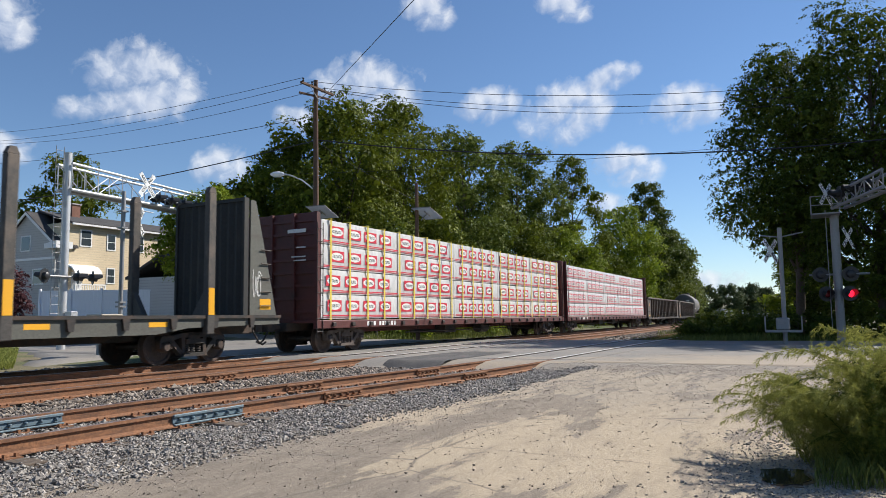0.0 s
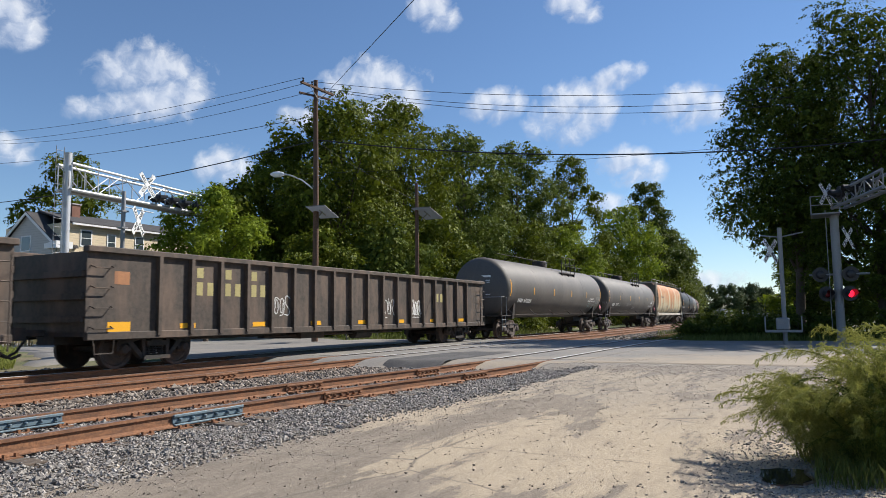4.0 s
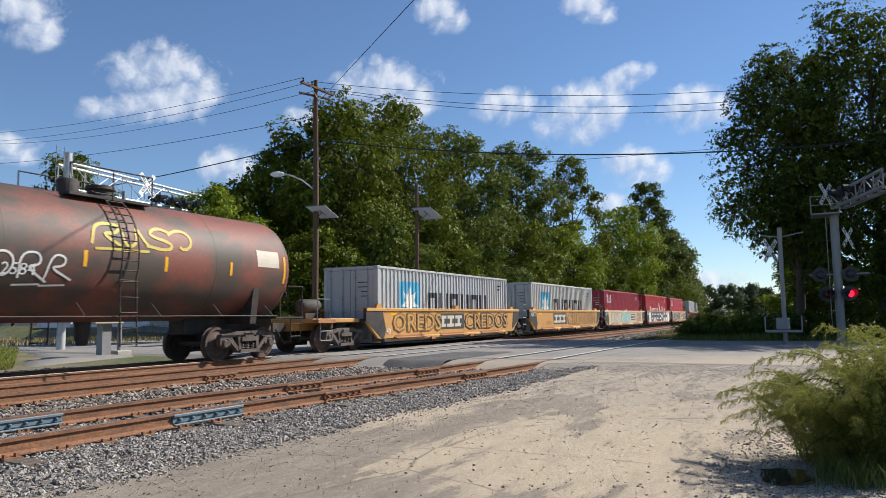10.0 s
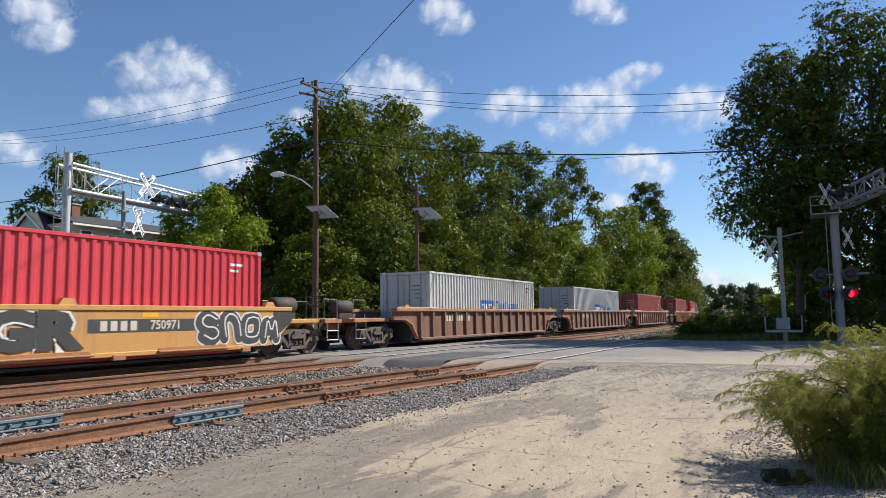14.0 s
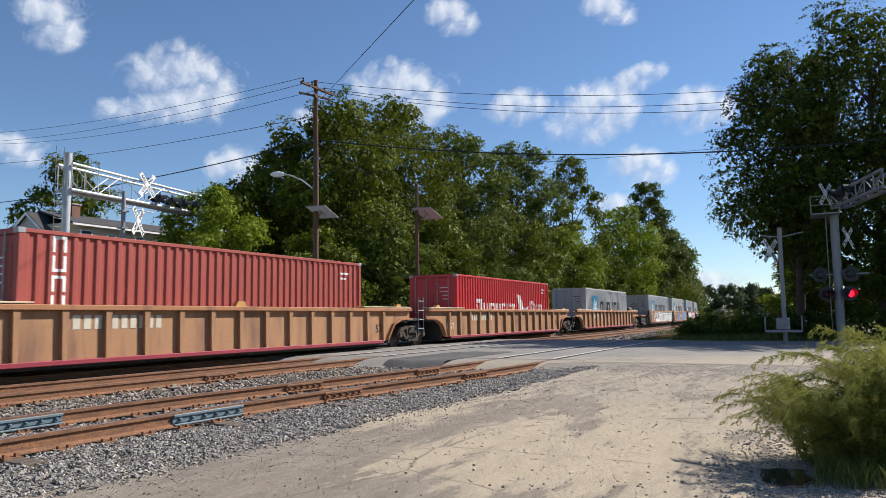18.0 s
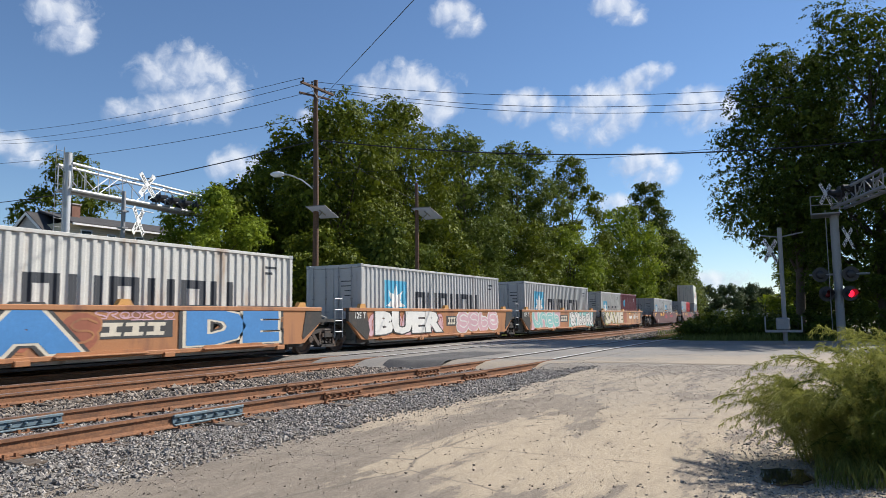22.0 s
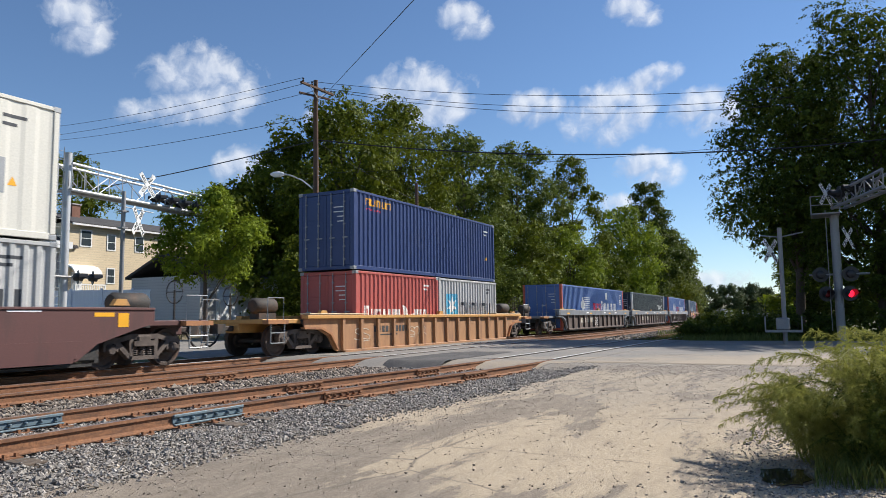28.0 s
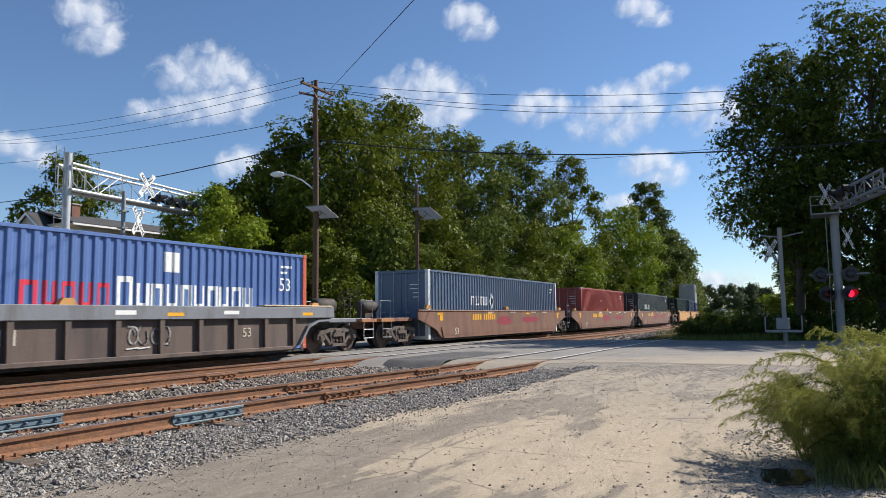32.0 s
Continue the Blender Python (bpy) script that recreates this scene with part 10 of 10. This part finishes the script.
wire((PX, PY - 0.1, 10.35), (34.2, LEFT_Y, 11.05), 0.4, 0.032, "")
wire((PX, PY - 0.1, 10.35), (34.2, 1.0, 8.35), 0.5, 0.032, "")
wire((34.2, 1.0, 8.35), (38.0, -12.0, 9.4), 0.2, 0.032, "")
wire((PXT + 0.6, PYT, 12.7), (15.73, 8.97, 9.6), 0.0, 0.013, "")
wire((15.73, 8.97, 9.6), (4.4, -2.5, 7.0), 0.0, 0.013, "")
wire((PX, PY - 0.15, 10.2), (SX, SY, 7.2), 0.1, 0.01, "")
wire((36.0, 30.0, 10.6), (39.0, -2.0, 9.6), 0.3, 0.01, "")

# ---- the house behind the fence ----
def siding_mat(name, color):
    m, t, b = node_mat(name)
    co = t.nodes.new("ShaderNodeTexCoord")
    sep = t.nodes.new("ShaderNodeSeparateXYZ")
    t.links.new(co.outputs["Object"], sep.inputs[0])
    saw = math_node(t, "FRACT", math_node(t, "MULTIPLY", sep.outputs["Z"], 5.0))
    big = tex_noise(t, 0.6, 4, 0.6)
    col = ramp(t, saw, [(0.0, shade(color, 0.55)), (0.1, shade(color, 0.9)), (0.2, color), (1.0, shade(color, 1.06))])
    col = mix(t, ramp(t, big, [(0.4, 0.0), (0.75, 0.35)]), col, shade(color, 0.8))
    t.links.new(col, b.inputs["Base Color"])
    b.inputs["Roughness"].default_value = 0.6
    bump(t, b, saw, 0.5, 0.03)
    return m


SIDING_CREAM = siding_mat("cream_siding", (0.68, 0.56, 0.38))
SIDING_GREY = siding_mat("grey_siding", (0.44, 0.43, 0.42))
ROOF = surface("dark_shingle_roof", (0.07, 0.066, 0.065), 0.95, 0, 6, 0.35, 0.5)
TRIM_WHITE = surface("white_trim_paint", (0.78, 0.78, 0.77), 0.5, 0, 20, 0.05, 0.02)
VINYL = surface("white_vinyl", (0.74, 0.76, 0.8), 0.4, 0, 10, 0.05, 0.02)
BRICK = surface("brown_brick", (0.26, 0.13, 0.09), 0.9, 0, 20, 0.3, 0.4)


def glass_mat():
    m, t, b = node_mat("window_glass")
    b.inputs["Base Color"].default_value = (0.05, 0.065, 0.075, 1)
    b.inputs["Roughness"].default_value = 0.06
    b.inputs["Specular IOR Level"].default_value = 0.9
    return m


GLASS = glass_mat()
HX, HY, GZ = 35.0, 52.65, 1.4
house = thing("house", "two-storey house with cream clapboard siding and a gable greyed for shade", "house")
part("wall", Build().box(HX + 0.6, HY, GZ - 1.4, HX + 13, HY + 8, 9.05), SIDING_CREAM, house, "cream clapboard wall")
# the gable's shade is put into its grey siding colour
part("wall", Build().prism([(HY + 0.35, GZ - 1.4), (HY + 7.6, GZ - 1.4), (HY + 7.6, 7.3), (HY + 4.0, 9.95), (HY + 0.35, 7.3)], HX, HX + 1.2, "x"), SIDING_GREY, house, "gabled wall with its shade put into grey siding")
part("roof", Build().prism([(HY - 0.35, 8.95), (HY - 0.35, 9.12), (HY + 4.0, 10.35), (HY + 8.35, 9.12), (HY + 8.35, 8.95), (HY + 4.0, 10.2)], HX + 0.9, HX + 13.4, "x"), ROOF, house, "dark shingle roof")
for u in (-1, 1):
    part("roof", Build().prism([(HY + 4.0, 9.98), (HY + 4.0, 10.14), (HY + 4.0 + u * 4.2, 7.15), (HY + 4.0 + u * 4.2, 6.98)], HX - 0.25, HX + 1.6, "x"), ROOF, house, "dark gable roof")
    part("rake_trim", Build().prism([(HY + 4.0, 9.84), (HY + 4.0, 10.08), (HY + 4.0 + u * 4.2, 7.08), (HY + 4.0 + u * 4.2, 6.86)], HX - 0.29, HX - 0.22, "x"), TRIM_WHITE, house, "white rake board")
part("gutter", Build().box(HX + 0.9, HY - 0.45, 8.88, HX + 13.4, HY - 0.33, 9.02), TRIM_WHITE, house, "white gutter")
part("belt_trim", Build().box(HX - 0.03, HY + 0.35, 6.1, HX, HY + 7.6, 6.28), TRIM_WHITE, house, "white belt board")
part("porch_roof", Build().prism([(HY - 0.5, 6.9), (HY + 1.0, 6.9), (HY + 1.0, 7.3), (HY - 0.5, 7.45)], HX - 0.5, HX + 0.9, "x"), TRIM_WHITE, house, "small white porch roof")
ch = part("chimney", Build().box(HX + 2.85, HY + 2.6, 9.3, HX + 3.6, HY + 3.4, 11.0), BRICK, house, "brown brick chimney")
part("chimney_cap", Build().box(HX + 2.78, HY + 2.52, 11.0, HX + 3.67, HY + 3.48, 11.1), CONCRETE, ch)


def house_window(x0, x1, z0, z1):
    w = part("window", Build().box(x0 - 0.1, HY - 0.05, z0 - 0.1, x1 + 0.1, HY - 0.003, z1 + 0.1), TRIM_WHITE, house, "white window frame")
    part("pane", Build().box(x0, HY - 0.062, z0, x1, HY - 0.052, (z0 + z1) / 2 - 0.03), GLASS, w, "dark pane")
    part("pane", Build().box(x0, HY - 0.062, (z0 + z1) / 2 + 0.03, x1, HY - 0.052, z1), GLASS, w, "dark pane")


for x0, x1, z0, z1 in ((36.95, 37.8, 7.3, 8.5), (39.4, 40.05, 7.15, 8.35), (42.15, 42.9, 7.2, 8.4), (39.45, 40.05, 4.35, 5.5), (42.85, 43.6, 4.15, 5.45)):
    house_window(x0, x1, z0, z1)
for y0, y1, z0, z1 in ((HY + 3.6, HY + 4.7, 6.95, 8.05), (HY + 1.8, HY + 3.0, 4.2, 5.3)):
    w = part("window", Build().box(HX - 0.05, y0 - 0.1, z0 - 0.1, HX - 0.003, y1 + 0.1, z1 + 0.1), TRIM_WHITE, house, "white window frame")
    part("pane", Build().box(HX - 0.062, y0, z0, HX - 0.052, y1, z1), GLASS, w, "dark pane")
aw = part("awning", Build().prism([(HY - 1.2, 4.95), (HY - 1.15, 5.1), (HY - 0.7, 5.5), (HY, 5.7), (HY, 5.55), (HY - 0.7, 5.35)], HX + 0.7, HX + 3.1, "x"), TRIM_WHITE, house, "white rounded awning")
part("door", Build().box(HX + 1.2, HY - 0.05, 3.1, HX + 2.1, HY - 0.002, 5.1), TRIM_WHITE, house, "white door")
deck = part("deck", Build().box(HX + 0.5, HY - 1.5, 2.9, HX + 3.2, HY, 3.08), TRIM_WHITE, house, "white porch deck")
for x in [HX + 0.55 + 0.16 * i for i in range(17)]:
    part("baluster", Build().box(x, HY - 1.5, 3.08, x + 0.05, HY - 1.45, 4.0), TRIM_WHITE, deck)
part("top_rail", Build().box(HX + 0.45, HY - 1.53, 4.0, HX + 3.25, HY - 1.42, 4.1), TRIM_WHITE, deck)
for x in (HX + 0.5, HX + 3.1):
    part("post", Build().box(x, HY - 1.52, 1.2, x + 0.12, HY - 1.4, 4.1), TRIM_WHITE, deck)

fence = thing("vinyl_fence", "white vinyl privacy fence round the yard", "fence")
a, b = Vector((29.2, 45.6)), Vector((34.2, 36.2))
n = 42
for i in range(n):
    p, q = a.lerp(b, i / n), a.lerp(b, (i + 1) / n)
    d = (q - p)
    ang = math.degrees(math.atan2(d.y, d.x))
    part("board", Build().box(0, -0.015, 0.0, d.length - 0.008, 0.015, 2.4), VINYL, fence, at=pose(p.x, p.y, 0.75, 0, 0, ang))
    if i % 8 == 0:
        part("post", Build().box(-0.07, -0.09, 0.0, 0.07, 0.05, 2.55, c=0.01), VINYL, fence, at=pose(p.x, p.y, 0.75, 0, 0, ang))
ang = math.degrees(math.atan2((b - a).y, (b - a).x))
for z in (0.95, 3.08):
    part("rail", Build().box(0, -0.04, 0, (b - a).length, 0.03, 0.12), VINYL, fence, at=pose(a.x, a.y, z, 0, 0, ang))

garage = thing("garage", "pale grey garage with white roll-up door behind the tree", "garage")
part("wall", Build().box(32.6, 34.6, 0.0, 40.0, 41.0, 4.0), SIDING_GREY, garage, "pale clapboard wall")
part("roof", Build().prism([(34.3, 3.9), (34.3, 4.05), (37.8, 5.6), (41.3, 4.05), (41.3, 3.9), (37.8, 5.4)], 32.3, 40.3, "x"), ROOF, garage)
gd = part("door", Build().box(34.0, 34.55, 0.3, 37.0, 34.6, 3.1), TRIM_WHITE, garage, "white panelled garage door")
for k in range(4):
    part("panel", Build().box(34.1, 34.53, 0.4 + 0.68 * k, 36.9, 34.55, 0.98 + 0.68 * k), TRIM_WHITE, gd)

# small cabinets and parked vans far down the line
for i, (x, y, w, h, lab) in enumerate(((196, 22.5, 3.0, 2.6, "pale equipment cabinet far beside the line"), (190, 18.5, 4.6, 2.2, "white van parked far beside the line"), (205, 14.5, 6.0, 1.4, "low grey wall far beside the line"))):
    c = thing(("cabinet", "van", "low_wall")[i], lab, ("cabinet", "van", "wall")[i], (x, y, -0.3))
    part("body", Build().box(-1, -w / 2, 0.3, 1, w / 2, h, c=0.15), (GALV, SIGN_WHITE, CONCRETE)[i], c)
    if i == 1:
        part("windscreen", Build().box(-1.02, -w / 2 + 0.4, h * 0.55, -1.0, w / 2 - 0.4, h * 0.85), GLASS, c)
        for q in (-1.6, 1.6):
            part("wheel", Build().lathe([(-1.05, 0.34), (-0.8, 0.34)], 14, "x", (0, q, 0.34)), DARK_RUBBER, c)
    else:
        part("base", Build().box(-1.05, -w / 2 - 0.05, -0.2, 1.05, w / 2 + 0.05, 0.3), CONCRETE, c)

# low rail fence behind the far side of the road
rf = thing("rail_fence", "low dark metal rail fence beyond the far track", "fence")
for i in range(10):
    x = 33.6 + 1.6 * i
    part("post", Build().box(x - 0.05, 24.0, -0.3, x + 0.05, 24.1, 1.05), SIGNAL_BLACK, rf)
for z in (0.45, 0.95):
    part("rail", Build().tube([(33.4, 24.05, z), (48.2, 24.05, z)], 0.035, 6), SIGNAL_BLACK, rf)


# ---- all that moves ----
def roll_rows(s):
    """Rows for a thing that rolls along the far track at the train's steady speed."""
    spots = [BEND - 5 + 10 * k for k in range(14)] + [165 + 25 * k for k in range(26)]
    times = sorted({0.0, CLIP} | {round((s - a) / SPEED * FPS) / FPS for a in spots if 0.05 < (s - a) / SPEED < CLIP - 0.05})
    return [(t, track_pose(s - SPEED * t)) for t in times]


def wheel_rows(home, s):
    """Rows for a wheelset that turns while it passes near by, in its bogie's space."""
    turn = SPEED / 0.457
    t0, t1 = (s - 30.0) / SPEED, (s - 5.0) / SPEED
    t0, t1 = max(0.0, round(t0 * 30) / 30), min(CLIP, round(t1 * 30) / 30)
    rows, a, k = [], 0.0, 0
    if t1 <= 0 or t0 >= CLIP:
        return []
    if t0 > 0:
        rows.append((0.0, home))
    n = int(round((t1 - t0) * 30))
    for k in range(n + 1):
        rows.append((t0 + k / 30, home @ Matrix.Rotation(-turn * k / 30, 4, "Y")))
    if t1 < CLIP:
        rows.append((CLIP, rows[-1][1]))
    return rows


LEAN = ((0, 0), (1, 1.6), (2, 1.8), (3, 0.2), (6, -2.2), (7, -0.6), (8, 0.2), (9, -4.5), (10, -0.8), (11, 0.6), (12, -7.0), (13, -2.6), (14, -0.4), (17, 1.8), (18, 1.2), (19, 0.6), (20, 1.8), (21, 1.4), (22, 2.8), (23, 3.2), (24, 2.6), (25, 1.8), (28, 2.4), (29, 0.4), (30, 2.0), (31, 0.8), (32, 1.6))


def wind(t):
    for (a, u), (b, w) in zip(LEAN, LEAN[1:]):
        if a <= t <= b:
            return u + (w - u) * smooth_step(t, a, b)
    return 0.0


def sway_rows(m, phase, pace):
    """Rows for a branch that leans with the wind and quivers a little."""
    foot = Matrix.Translation(m.translation)
    rows = []
    for i in range(81):
        t = 0.4 * i
        a = 1.1 * wind(t) + 1.6 * math.sin(phase + 6.28 * pace * t) + 0.8 * math.sin(2 * phase + 3.1 * pace * t)
        tip = 0.9 * math.sin(phase * 1.7 + 4.4 * pace * t)
        rot = Matrix.Rotation(radians(-a), 4, Vector((0.885, 0.466, 0))) @ Matrix.Rotation(radians(tip), 4, Vector((0.466, -0.885, 0)))
        rows.append((t, foot @ rot @ foot.inverted() @ m))
    return rows


def motions():
    for ob, m0, d in DRIFT:
        walk(ob, [(0.0, m0), (CLIP, Matrix.Translation(d) @ m0)])
    for ob, m, phase, pace, _ in SWAY:
        walk(ob, sway_rows(m, phase, pace))
    where = {ob: s for ob, s in MOVES}
    for ob, s in MOVES:
        walk(ob, roll_rows(s))
    for w, u, car, x in ROLLING:
        rows = wheel_rows(Matrix.Translation((u, 0, 0.457)), where[car] + x)
        if len(rows) > 1:
            walk(w, rows)


motions()
